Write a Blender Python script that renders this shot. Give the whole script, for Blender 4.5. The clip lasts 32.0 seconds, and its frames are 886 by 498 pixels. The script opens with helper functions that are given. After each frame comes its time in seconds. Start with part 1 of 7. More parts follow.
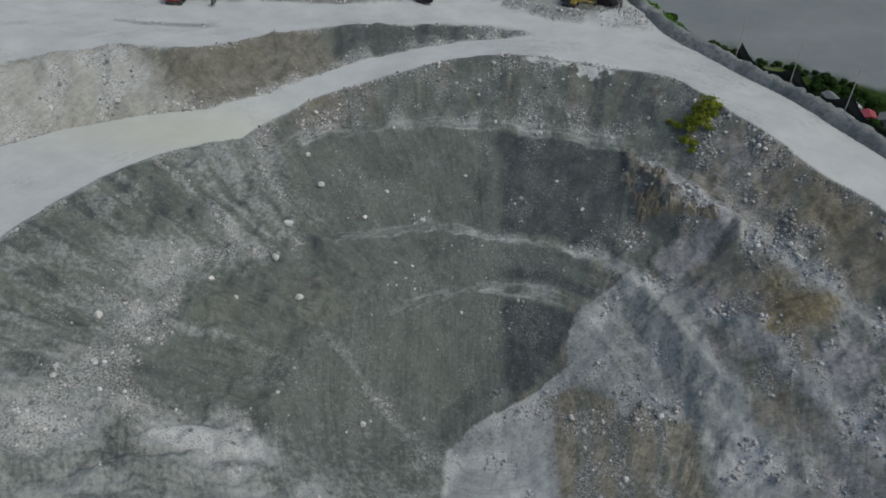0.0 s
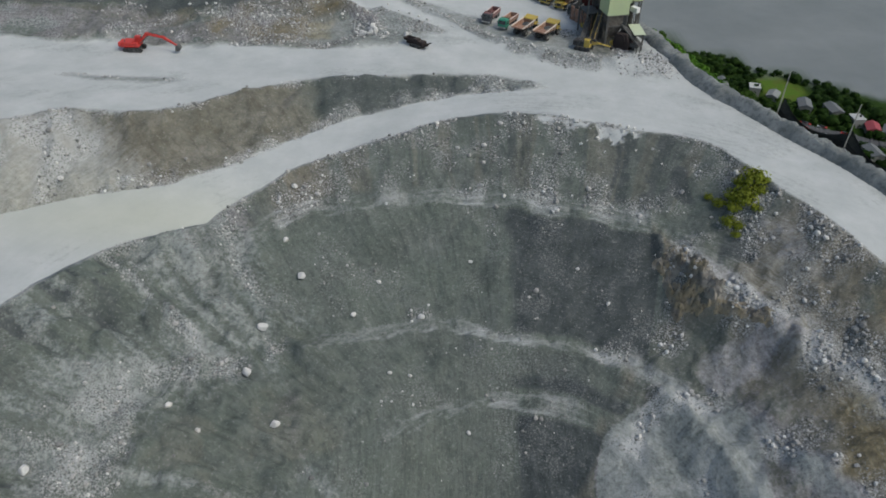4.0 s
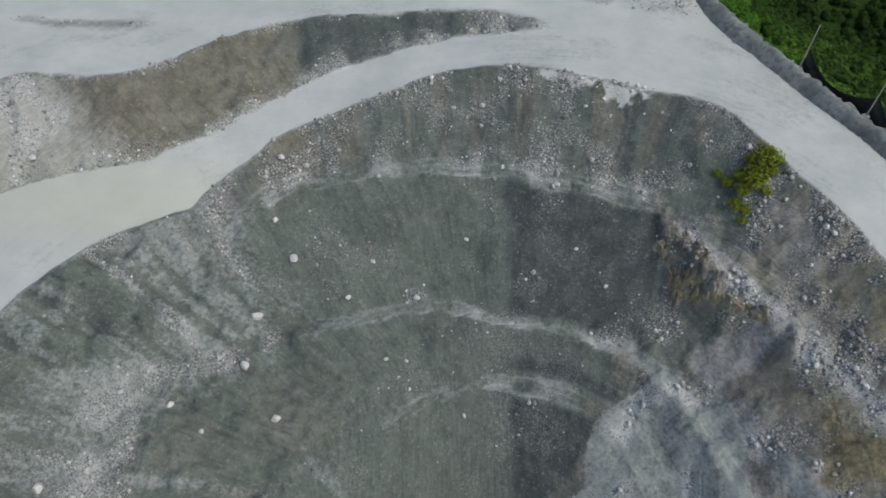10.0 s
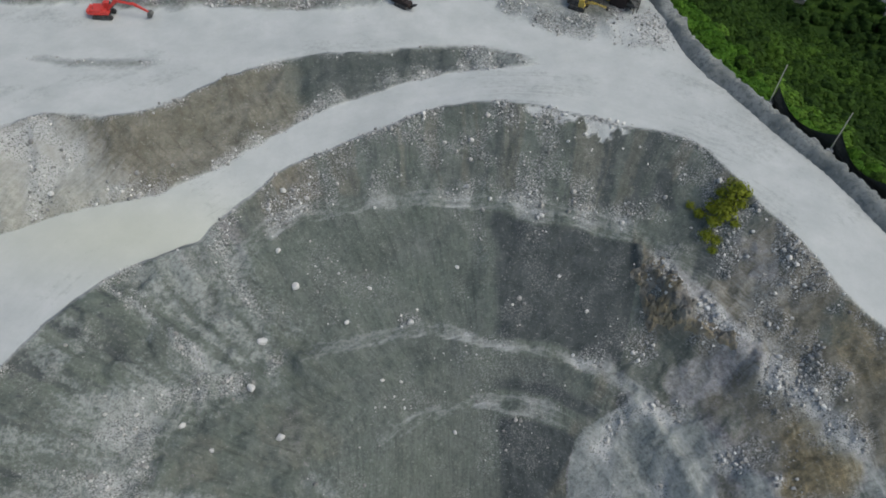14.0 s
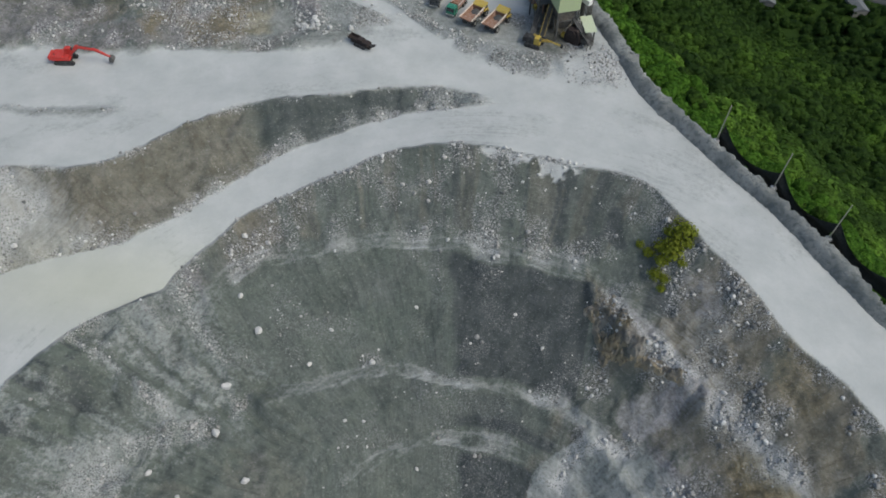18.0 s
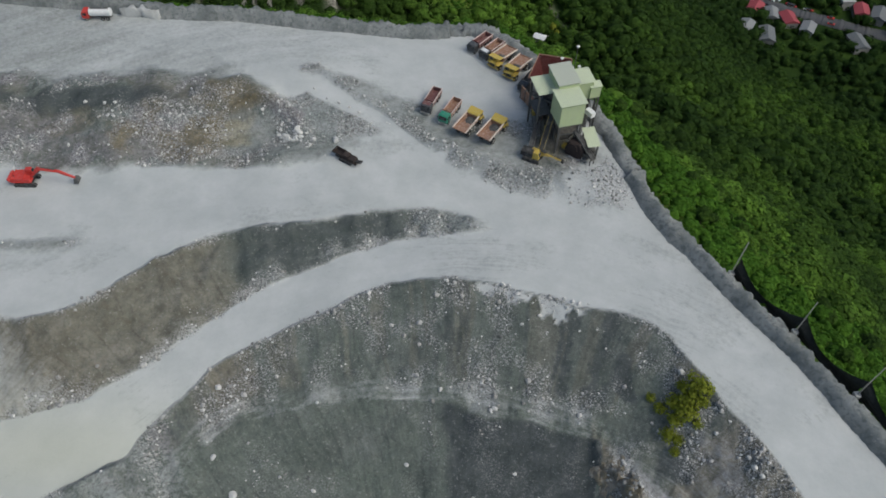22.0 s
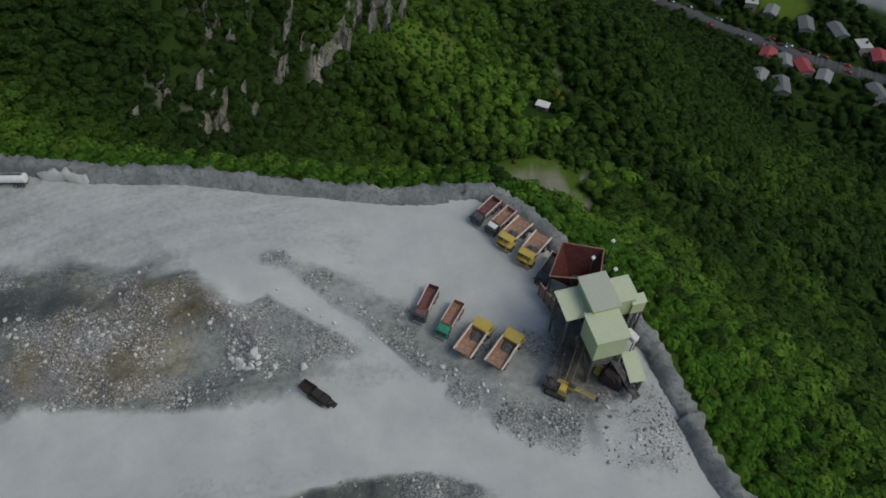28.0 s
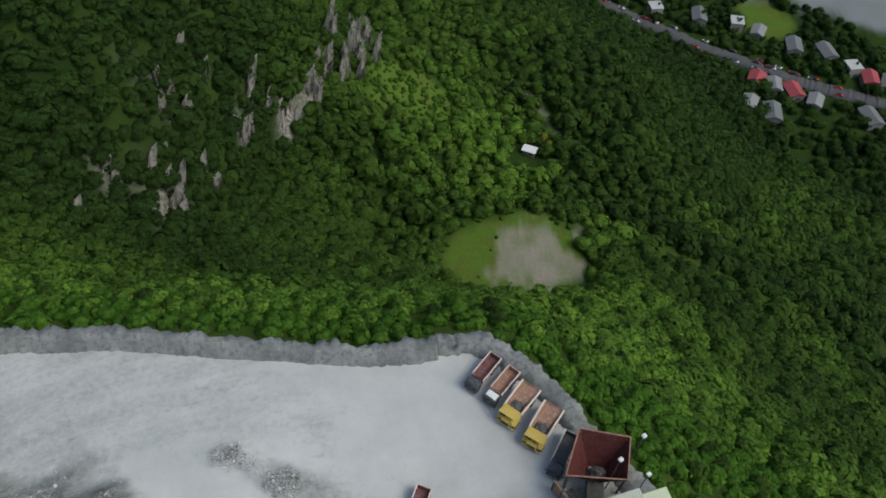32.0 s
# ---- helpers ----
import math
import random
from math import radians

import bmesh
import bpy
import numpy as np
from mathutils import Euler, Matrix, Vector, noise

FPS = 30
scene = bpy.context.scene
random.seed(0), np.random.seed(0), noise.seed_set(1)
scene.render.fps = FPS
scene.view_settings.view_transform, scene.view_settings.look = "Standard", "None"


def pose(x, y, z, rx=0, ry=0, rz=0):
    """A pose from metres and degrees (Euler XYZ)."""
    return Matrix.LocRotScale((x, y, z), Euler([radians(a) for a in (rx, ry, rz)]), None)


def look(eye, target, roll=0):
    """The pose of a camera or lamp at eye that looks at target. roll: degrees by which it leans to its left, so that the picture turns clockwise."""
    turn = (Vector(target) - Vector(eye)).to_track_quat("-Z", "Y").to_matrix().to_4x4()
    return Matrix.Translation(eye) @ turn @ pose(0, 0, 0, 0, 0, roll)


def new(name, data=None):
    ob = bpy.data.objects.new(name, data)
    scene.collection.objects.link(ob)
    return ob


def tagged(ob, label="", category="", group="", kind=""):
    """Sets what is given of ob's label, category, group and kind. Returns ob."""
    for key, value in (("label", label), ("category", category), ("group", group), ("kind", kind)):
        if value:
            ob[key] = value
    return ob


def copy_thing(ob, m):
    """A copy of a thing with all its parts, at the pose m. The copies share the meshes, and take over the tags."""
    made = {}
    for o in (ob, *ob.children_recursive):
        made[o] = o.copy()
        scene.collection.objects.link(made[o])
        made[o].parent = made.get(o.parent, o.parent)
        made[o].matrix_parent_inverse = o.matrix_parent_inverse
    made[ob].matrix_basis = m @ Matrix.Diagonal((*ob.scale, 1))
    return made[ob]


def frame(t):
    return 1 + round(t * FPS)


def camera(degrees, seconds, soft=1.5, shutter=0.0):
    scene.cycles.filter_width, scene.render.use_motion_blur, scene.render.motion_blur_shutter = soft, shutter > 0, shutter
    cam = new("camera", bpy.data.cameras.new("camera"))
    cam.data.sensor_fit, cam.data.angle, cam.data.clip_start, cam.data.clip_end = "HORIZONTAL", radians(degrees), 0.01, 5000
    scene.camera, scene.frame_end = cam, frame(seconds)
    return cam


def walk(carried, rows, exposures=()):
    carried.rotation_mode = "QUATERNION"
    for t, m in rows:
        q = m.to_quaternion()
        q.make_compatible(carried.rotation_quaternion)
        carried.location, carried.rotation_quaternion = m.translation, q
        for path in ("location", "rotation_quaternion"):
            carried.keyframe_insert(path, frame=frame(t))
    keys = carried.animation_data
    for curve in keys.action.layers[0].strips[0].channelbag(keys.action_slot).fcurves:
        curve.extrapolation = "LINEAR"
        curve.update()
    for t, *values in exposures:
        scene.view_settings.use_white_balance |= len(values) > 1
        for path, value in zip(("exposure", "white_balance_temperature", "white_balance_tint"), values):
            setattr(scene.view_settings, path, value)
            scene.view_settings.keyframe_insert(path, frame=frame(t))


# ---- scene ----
cam = camera(64.8, 32.0, soft=1.75)
METRES, EYE, TILT, LEAN, TURN = 168.0, 52.6, -38.0, 0.0, 0.0
ROWS = [
    (0.0, 0.0, 0.0, 0.0, 0.0, 0.0, -0.0),
    (0.5, -0.0026, 0.0176, 0.0122, -0.2, 0.03, 0.24),
    (1.0, -0.0056, 0.0355, 0.0253, -0.45, -0.0, 0.38),
    (1.5, -0.0085, 0.0533, 0.0386, -0.66, -0.05, 0.47),
    (2.0, -0.0085, 0.0701, 0.0506, -0.61, 0.14, 0.53),
    (2.5, -0.0093, 0.084, 0.061, -0.65, 0.14, 0.53),
    (4.5, -0.0092, 0.113, 0.1034, -0.77, -0.21, 0.6),
    (5.0, -0.0084, 0.1205, 0.1171, -0.79, -0.23, 0.61),
    (5.5, -0.0073, 0.129, 0.1312, -0.81, -0.22, 0.64),
    (6.0, -0.0065, 0.1391, 0.1449, -0.85, -0.32, 0.69),
    (6.5, -0.0055, 0.1504, 0.1587, -0.88, -0.41, 0.71),
    (7.0, -0.0047, 0.1583, 0.1705, -0.9, -0.86, 0.71),
    (7.5, -0.0046, 0.1608, 0.179, -0.86, -4.19, 0.73),
    (8.0, -0.0053, 0.1601, 0.1893, -0.87, -9.42, 0.75),
    (8.5, -0.004, 0.1566, 0.1982, -0.75, -12.65, 0.83),
    (9.0, -0.0036, 0.1521, 0.2083, -0.73, -14.2, 0.85),
    (9.5, -0.0032, 0.1465, 0.2156, -0.74, -14.23, 0.86),
    (10.0, -0.0033, 0.141, 0.2235, -0.81, -14.33, 0.85),
    (10.5, -0.0034, 0.1351, 0.2308, -0.85, -14.36, 0.85),
    (11.0, -0.0035, 0.1299, 0.2379, -0.89, -14.5, 0.85),
    (11.5, -0.0034, 0.1254, 0.2432, -0.91, -14.56, 0.87),
    (12.0, -0.003, 0.1215, 0.2483, -0.91, -14.65, 0.9),
    (12.5, -0.0035, 0.1178, 0.2521, -1.0, -14.68, 0.89),
    (13.0, -0.0018, 0.1143, 0.2573, -0.96, -14.79, 0.94),
    (13.5, -0.0012, 0.1109, 0.2618, -1.07, -14.89, 0.96),
    (14.0, 0.0019, 0.1073, 0.2655, -1.08, -14.91, 1.03),
    (14.5, 0.0061, 0.1044, 0.2695, -1.41, -14.98, 1.34),
    (16.5, 0.0224, 0.0931, 0.2887, -2.35, -15.38, 1.84),
    (17.0, 0.025, 0.0931, 0.2958, -2.39, -15.4, 1.82),
    (17.5, 0.0278, 0.0956, 0.3036, -2.39, -15.39, 1.84),
    (18.0, 0.0303, 0.1005, 0.3129, -2.42, -15.39, 1.84),
    (18.5, 0.0321, 0.1066, 0.323, -2.44, -15.28, 1.83),
    (19.0, 0.0341, 0.1147, 0.3357, -2.47, -15.24, 1.85),
    (19.5, 0.0354, 0.1243, 0.3491, -2.55, -15.17, 1.87),
    (20.0, 0.0373, 0.1355, 0.3631, -2.55, -15.11, 1.89),
    (20.5, 0.0389, 0.1471, 0.3773, -2.59, -15.0, 1.95),
    (21.0, 0.0397, 0.1601, 0.392, -2.66, -14.89, 1.96),
    (21.5, 0.041, 0.174, 0.4062, -2.71, -14.77, 2.01),
    (22.0, 0.0424, 0.1886, 0.4209, -2.72, -14.7, 2.03),
    (22.5, 0.0434, 0.2044, 0.4345, -2.77, -14.59, 2.08),
    (23.0, 0.0446, 0.2207, 0.4481, -2.81, -14.51, 2.12),
    (23.5, 0.0456, 0.2379, 0.4612, -2.86, -14.44, 2.13),
    (24.0, 0.0465, 0.2544, 0.4733, -2.89, -14.37, 2.17),
    (24.5, 0.0476, 0.2723, 0.4867, -2.95, -14.32, 2.21),
    (25.0, 0.049, 0.2905, 0.4997, -2.98, -14.27, 2.23),
    (25.5, 0.0502, 0.3086, 0.5135, -3.02, -14.26, 2.25),
    (27.5, 0.0547, 0.3828, 0.5664, -3.18, -14.11, 2.31),
    (28.0, 0.056, 0.4012, 0.58, -3.21, -14.1, 2.36),
    (28.5, 0.0572, 0.4197, 0.5937, -3.26, -14.11, 2.36),
    (29.0, 0.0584, 0.4383, 0.6072, -3.29, -14.11, 2.37),
    (29.5, 0.0598, 0.4566, 0.6208, -3.32, -14.1, 2.39),
    (30.0, 0.0611, 0.4752, 0.634, -3.37, -14.09, 2.43),
    (30.5, 0.0621, 0.4934, 0.6473, -3.51, -14.07, 2.51),
    (31.0, 0.0635, 0.5114, 0.6604, -3.91, -14.08, 2.79),
    (31.5, 0.0643, 0.5293, 0.6742, -4.42, -14.13, 3.08),
    (32.0, 0.0659, 0.5475, 0.687, -5.05, -14.15, 3.54),
]
EXPOSURE = [(t, e, 6750, 3) for t, e in ((0.0, 0.03), (2.0, 0.16), (7.0, 0.26), (13.0, 0.32), (20.0, 0.28), (25.0, -0.07), (28.0, -0.22), (31.0, 0.23), (32.0, 0.30))]
walk(cam, [(t, pose(0, 0, EYE, TILT, LEAN, TURN) @ pose(METRES * x, METRES * y, METRES * z, 90 + pitch, roll, yaw)) for t, x, y, z, yaw, pitch, roll in ROWS], EXPOSURE)

# ---- light: bright overcast sky with a weak, wide sun ----
world = bpy.data.worlds.new("overcast_sky")
scene.world = world
world.use_nodes = True
_n = world.node_tree.nodes
sky = _n.new("ShaderNodeTexSky")
sky.sky_type, sky.sun_disc = "NISHITA", False
sky.sun_elevation, sky.sun_rotation = radians(50), radians(116)
sky.air_density, sky.dust_density = 1.0, 3.0
_n["Background"].inputs["Strength"].default_value = 0.13
world.node_tree.links.new(sky.outputs["Color"], _n["Background"].inputs["Color"])
sun = new("sun", bpy.data.lights.new("sun", "SUN"))
sun.data.energy, sun.data.angle, sun.data.color = 1.0, radians(30), (1.0, 0.97, 0.92)
sun.matrix_world = look((110, -55, 150), (0, 0, 0))

# ---- materials ----
def mat(name, rough=0.9, metal=0.0):
    m = bpy.data.materials.new(name)
    m.use_nodes = True
    b = m.node_tree.nodes["Principled BSDF"]
    b.inputs["Roughness"].default_value, b.inputs["Metallic"].default_value = rough, metal
    b.inputs["Specular IOR Level"].default_value = 0.25
    return m, m.node_tree.nodes, m.node_tree.links, b


def ramp(n, l, fac, stops):
    r = n.new("ShaderNodeValToRGB")
    e = r.color_ramp.elements
    while len(e) < len(stops):
        e.new(0.5)
    for k, (p, c) in enumerate(stops):
        e[k].position, e[k].color = p, (*c, 1) if len(c) == 3 else c
    l.new(fac, r.inputs["Fac"])
    return r.outputs["Color"]


def grey(v):
    return (v, v, v)


def noise_tex(n, l, scale, detail=4, rough=0.6, vec=None, distort=0.0):
    t = n.new("ShaderNodeTexNoise")
    t.inputs["Scale"].default_value, t.inputs["Detail"].default_value = scale, detail
    t.inputs["Roughness"].default_value, t.inputs["Distortion"].default_value = rough, distort
    if vec is None:
        vec = n.new("ShaderNodeTexCoord").outputs["Object"]
    l.new(vec, t.inputs["Vector"])
    return t.outputs["Fac"]


def mix(n, l, fac, a, b, mode="MIX"):
    m = n.new("ShaderNodeMix")
    m.data_type, m.blend_type = "RGBA", mode
    for sock, v in ((m.inputs[0], fac), (m.inputs[6], a), (m.inputs[7], b)):
        if isinstance(v, (int, float)):
            sock.default_value = v
        elif isinstance(v, tuple):
            sock.default_value = (*v, 1)
        else:
            l.new(v, sock)
    return m.outputs[2]


def mask(n, name):
    a = n.new("ShaderNodeAttribute")
    a.attribute_name = name
    return a.outputs["Fac"]


def bump(n, l, b, height, strength=0.4, dist=0.2):
    k = n.new("ShaderNodeBump")
    k.inputs["Strength"].default_value, k.inputs["Distance"].default_value = strength, dist
    l.new(height, k.inputs["Height"])
    l.new(k.outputs["Normal"], b.inputs["Normal"])


def gritty(n, l, fac, grain, k=2.0, sharp=2.2):
    """A mask whose soft borders break up into grains."""
    a, b = n.new("ShaderNodeMath"), n.new("ShaderNodeMath")
    a.operation = b.operation = "MULTIPLY_ADD"
    b.use_clamp = True
    l.new(grain, a.inputs[0])
    a.inputs[1].default_value = k
    l.new(fac, a.inputs[2])
    l.new(a.outputs[0], b.inputs[0])
    b.inputs[1].default_value, b.inputs[2].default_value = sharp, 0.5 - 0.5 * sharp - 0.5 * k * sharp
    return b.outputs[0]


def rock_ground():
    """All bare quarry ground: rock, dust, brown earth and rubble, told apart by the masks laid on the mesh."""
    m, n, l, b = mat("quarry_rock", 0.95)
    fine = noise_tex(n, l, 1.6, 6, 0.7)
    mid = noise_tex(n, l, 0.16, 5, 0.6)
    flow = n.new("ShaderNodeAttribute")
    flow.attribute_name = "flow"
    streak = noise_tex(n, l, 0.55, 6, 0.65, flow.outputs["Vector"])
    rock = mix(n, l, ramp(n, l, streak, [(0.3, grey(0)), (0.72, grey(1))]), (0.078, 0.094, 0.086), (0.140, 0.155, 0.147))
    rock = mix(n, l, ramp(n, l, mid, [(0.35, grey(0)), (0.7, grey(0.75))]), rock, (0.112, 0.138, 0.118))
    rock = mix(n, l, ramp(n, l, fine, [(0.45, grey(0)), (0.8, grey(0.3))]), rock, (0.20, 0.205, 0.20))
    panel = noise_tex(n, l, 0.16, 4, 0.65, flow.outputs["Vector"])
    rock = mix(n, l, ramp(n, l, panel, [(0.36, grey(0.4)), (0.5, grey(0))]), rock, (0.062, 0.074, 0.068))
    rock = mix(n, l, ramp(n, l, panel, [(0.52, grey(0)), (0.68, grey(0.28))]), rock, (0.165, 0.178, 0.17))
    flutes = n.new("ShaderNodeMapping")
    flutes.inputs["Scale"].default_value = (1.0, 0.4, 0)
    l.new(flow.outputs["Vector"], flutes.inputs["Vector"])
    comb = noise_tex(n, l, 1.5, 5, 0.65, flutes.outputs["Vector"])
    rock = mix(n, l, ramp(n, l, comb, [(0.33, grey(0.5)), (0.47, grey(0))]), rock, (0.052, 0.062, 0.058))
    rock = mix(n, l, ramp(n, l, comb, [(0.54, grey(0)), (0.70, grey(0.36))]), rock, (0.195, 0.208, 0.20))
    brown = mix(n, l, ramp(n, l, streak, [(0.3, grey(0)), (0.7, grey(1))]), (0.108, 0.102, 0.080), (0.225, 0.214, 0.182))
    brown = mix(n, l, ramp(n, l, comb, [(0.36, grey(0.45)), (0.47, grey(0))]), brown, (0.066, 0.056, 0.042))
    brown = mix(n, l, ramp(n, l, panel, [(0.55, grey(0)), (0.66, grey(0.5))]), brown, (0.25, 0.235, 0.21))
    brown = mix(n, l, ramp(n, l, fine, [(0.46, grey(0)), (0.72, grey(0.5))]), brown, (0.075, 0.068, 0.050))
    crumb = noise_tex(n, l, 1.1, 7, 0.75)
    rock = mix(n, l, ramp(n, l, crumb, [(0.32, grey(0.5)), (0.47, grey(0))]), rock, (0.050, 0.060, 0.054))
    rock = mix(n, l, ramp(n, l, crumb, [(0.56, grey(0)), (0.70, grey(0.4))]), rock, (0.20, 0.21, 0.205))
    rock = mix(n, l, gritty(n, l, mask(n, "brown"), crumb, 1.0, 1.3), rock, brown)
    # dark blue-grey mixed into the colour where its mask lies
    rock = mix(n, l, gritty(n, l, mask(n, "dark_grey"), crumb, 0.8, 1.5), rock, mix(n, l, ramp(n, l, streak, [(0.3, grey(0)), (0.75, grey(1))]), (0.040, 0.050, 0.053), (0.092, 0.102, 0.105)))
    soil = mix(n, l, ramp(n, l, crumb, [(0.36, grey(0)), (0.62, grey(1))]), (0.092, 0.080, 0.052), (0.205, 0.172, 0.108))
    lump = ramp(n, l, fine, [(0.36, grey(0)), (0.62, grey(1))])
    rub = mix(n, l, lump, (0.096, 0.110, 0.107), (0.245, 0.272, 0.266))
    rub = mix(n, l, ramp(n, l, mask(n, "brown"), [(0.05, grey(0)), (0.3, grey(1))]), rub, mix(n, l, lump, (0.108, 0.104, 0.112), (0.285, 0.278, 0.298)))
    rock = mix(n, l, gritty(n, l, mask(n, "rubble"), crumb, 1.9, 1.7), rock, rub)
    rock = mix(n, l, gritty(n, l, mask(n, "ochre"), crumb, 0.9, 1.2), rock, soil)
    salt = noise_tex(n, l, 2.4, 3, 0.6)
    rock = mix(n, l, ramp(n, l, salt, [(0.61, grey(0)), (0.68, grey(0.45))]), rock, (0.27, 0.275, 0.27))
    rock = mix(n, l, ramp(n, l, salt, [(0.34, grey(0.35)), (0.42, grey(0))]), rock, (0.045, 0.052, 0.050))
    dust = mix(n, l, ramp(n, l, mid, [(0.3, grey(0)), (0.7, grey(1))]), (0.375, 0.395, 0.40), (0.475, 0.49, 0.495))
    dust = mix(n, l, ramp(n, l, fine, [(0.4, grey(0)), (0.75, grey(0.18))]), dust, (0.32, 0.335, 0.34))
    tracks = n.new("ShaderNodeMapping")
    tracks.inputs["Scale"].default_value = (0.035, 0, 0.75)
    l.new(flow.outputs["Vector"], tracks.inputs["Vector"])
    dust = mix(n, l, ramp(n, l, noise_tex(n, l, 1.0, 4, 0.6, tracks.outputs["Vector"]), [(0.45, grey(0)), (0.7, grey(0.13))]), dust, (0.33, 0.35, 0.355))
    dust = mix(n, l, mask(n, "ochre"), dust, (0.45, 0.46, 0.385))
    layers = n.new("ShaderNodeMapping")
    layers.inputs["Scale"].default_value = (0.05, 0, 2.2)
    l.new(flow.outputs["Vector"], layers.inputs["Vector"])
    lines = mix(n, l, 0.45, crumb, noise_tex(n, l, 1.0, 5, 0.65, layers.outputs["Vector"]))
    dusty = gritty(n, l, mask(n, "dust"), lines, 1.5, 1.3)
    col = mix(n, l, dusty, rock, dust)
    chips = ramp(n, l, noise_tex(n, l, 2.6, 3, 0.55), [(0.60, grey(0)), (0.66, grey(1))])
    keep = n.new("ShaderNodeMath")
    keep.operation = "MULTIPLY"
    l.new(chips, keep.inputs[0])
    l.new(mask(n, "stony"), keep.inputs[1])
    col = mix(n, l, keep.outputs[0], col, (0.38, 0.385, 0.38))
    # fine rubble: pale stones, and the dark gaps between them put into the colour
    small = noise_tex(n, l, 4.2, 3, 0.6)
    for stops, tone in (([(0.52, grey(0)), (0.60, grey(0.85))], (0.36, 0.36, 0.37)), ([(0.38, grey(0.8)), (0.46, grey(0))], (0.070, 0.074, 0.072))):
        k = n.new("ShaderNodeMath")
        k.operation = "MULTIPLY"
        l.new(ramp(n, l, small, stops), k.inputs[0])
        l.new(ramp(n, l, mask(n, "stony"), [(0.10, grey(0)), (0.45, grey(1))]), k.inputs[1])
        col = mix(n, l, k.outputs[0], col, tone)
    l.new(col, b.inputs["Base Color"])
    add = n.new("ShaderNodeMath")
    add.operation = "ADD"
    l.new(fine, add.inputs[0])
    l.new(streak, add.inputs[1])
    add2 = n.new("ShaderNodeMath")
    add2.operation = "ADD"
    l.new(add.outputs[0], add2.inputs[0])
    l.new(crumb, add2.inputs[1])
    flat = n.new("ShaderNodeMath")
    flat.operation = "MULTIPLY"
    l.new(add2.outputs[0], flat.inputs[0])
    l.new(ramp(n, l, mask(n, "dust"), [(0.3, grey(1)), (0.85, grey(0.12))]), flat.inputs[1])
    bump(n, l, b, flat.outputs[0], 0.6, 0.4)
    return m


def hill_soil():
    m, n, l, b = mat("undergrowth", 1.0)
    b.inputs["Specular IOR Level"].default_value = 0.05
    a = noise_tex(n, l, 0.05, 5)
    f = noise_tex(n, l, 0.9, 5, 0.7)
    c = mix(n, l, ramp(n, l, a, [(0.35, grey(0)), (0.65, grey(1))]), (0.016, 0.034, 0.008), (0.032, 0.062, 0.012))
    c = mix(n, l, ramp(n, l, f, [(0.4, grey(0)), (0.75, grey(0.5))]), c, (0.018, 0.034, 0.010))
    c = mix(n, l, mask(n, "cliff"), c, ramp(n, l, f, [(0.35, (0.06, 0.06, 0.055)), (0.7, (0.42, 0.40, 0.37))]))
    c = mix(n, l, mask(n, "grass"), c, mix(n, l, f, (0.045, 0.090, 0.014), (0.105, 0.175, 0.026)))
    dry = n.new("ShaderNodeMath")
    dry.operation = "MULTIPLY"
    l.new(ramp(n, l, noise_tex(n, l, 0.16, 5, 0.65), [(0.46, grey(0)), (0.62, grey(0.5))]), dry.inputs[0])
    l.new(mask(n, "grass"), dry.inputs[1])
    c = mix(n, l, dry.outputs[0], c, (0.100, 0.090, 0.030))
    c = mix(n, l, mask(n, "bare"), c, mix(n, l, f, (0.20, 0.18, 0.15), (0.32, 0.30, 0.27)))
    c = mix(n, l, mask(n, "river"), c, mix(n, l, noise_tex(n, l, 0.012, 6, 0.7), (0.125, 0.145, 0.155), (0.245, 0.262, 0.270)))
    l.new(c, b.inputs["Base Color"])
    bump(n, l, b, f, 0.6, 0.6)
    return m


def leaf_mat(name, lo, hi, top):
    m, n, l, b = mat(name, 0.85)
    b.inputs["Specular IOR Level"].default_value = 0.08
    isl = n.new("ShaderNodeNewGeometry").outputs["Random Per Island"]
    c = mix(n, l, isl, lo, hi)
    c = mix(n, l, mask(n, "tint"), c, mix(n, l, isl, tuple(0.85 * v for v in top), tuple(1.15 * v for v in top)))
    # grain: dark gaps between leaves put into the colour, then lighter flecks
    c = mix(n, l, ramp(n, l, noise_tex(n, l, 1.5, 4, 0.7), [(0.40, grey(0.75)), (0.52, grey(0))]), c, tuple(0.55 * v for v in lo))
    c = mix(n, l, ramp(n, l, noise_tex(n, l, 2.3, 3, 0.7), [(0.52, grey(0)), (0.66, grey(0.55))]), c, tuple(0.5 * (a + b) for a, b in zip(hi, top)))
    l.new(c, b.inputs["Base Color"])
    thin = n.new("ShaderNodeBsdfTranslucent")
    l.new(c, thin.inputs["Color"])
    both = n.new("ShaderNodeMixShader")
    both.inputs[0].default_value = 0.35
    l.new(b.outputs[0], both.inputs[1])
    l.new(thin.outputs[0], both.inputs[2])
    l.new(both.outputs[0], n["Material Output"].inputs["Surface"])
    return m


def paint(name, col, rough=0.5, metal=0.0, wear=0.35, dirt=(0.33, 0.33, 0.32)):
    """Painted or bare metal with dust lying on it."""
    m, n, l, b = mat(name, rough, metal)
    f = noise_tex(n, l, 1.7, 5, 0.7)
    g = noise_tex(n, l, 9.0, 3, 0.6)
    c = mix(n, l, ramp(n, l, g, [(0.4, grey(0)), (0.8, grey(0.5))]), col, tuple(0.6 * v for v in col))
    c = mix(n, l, ramp(n, l, f, [(0.42, grey(0)), (0.75, grey(wear))]), c, dirt)
    l.new(c, b.inputs["Base Color"])
    l.new(ramp(n, l, f, [(0.3, grey(rough)), (0.7, grey(min(1, rough + 0.3)))]), b.inputs["Roughness"])
    return m


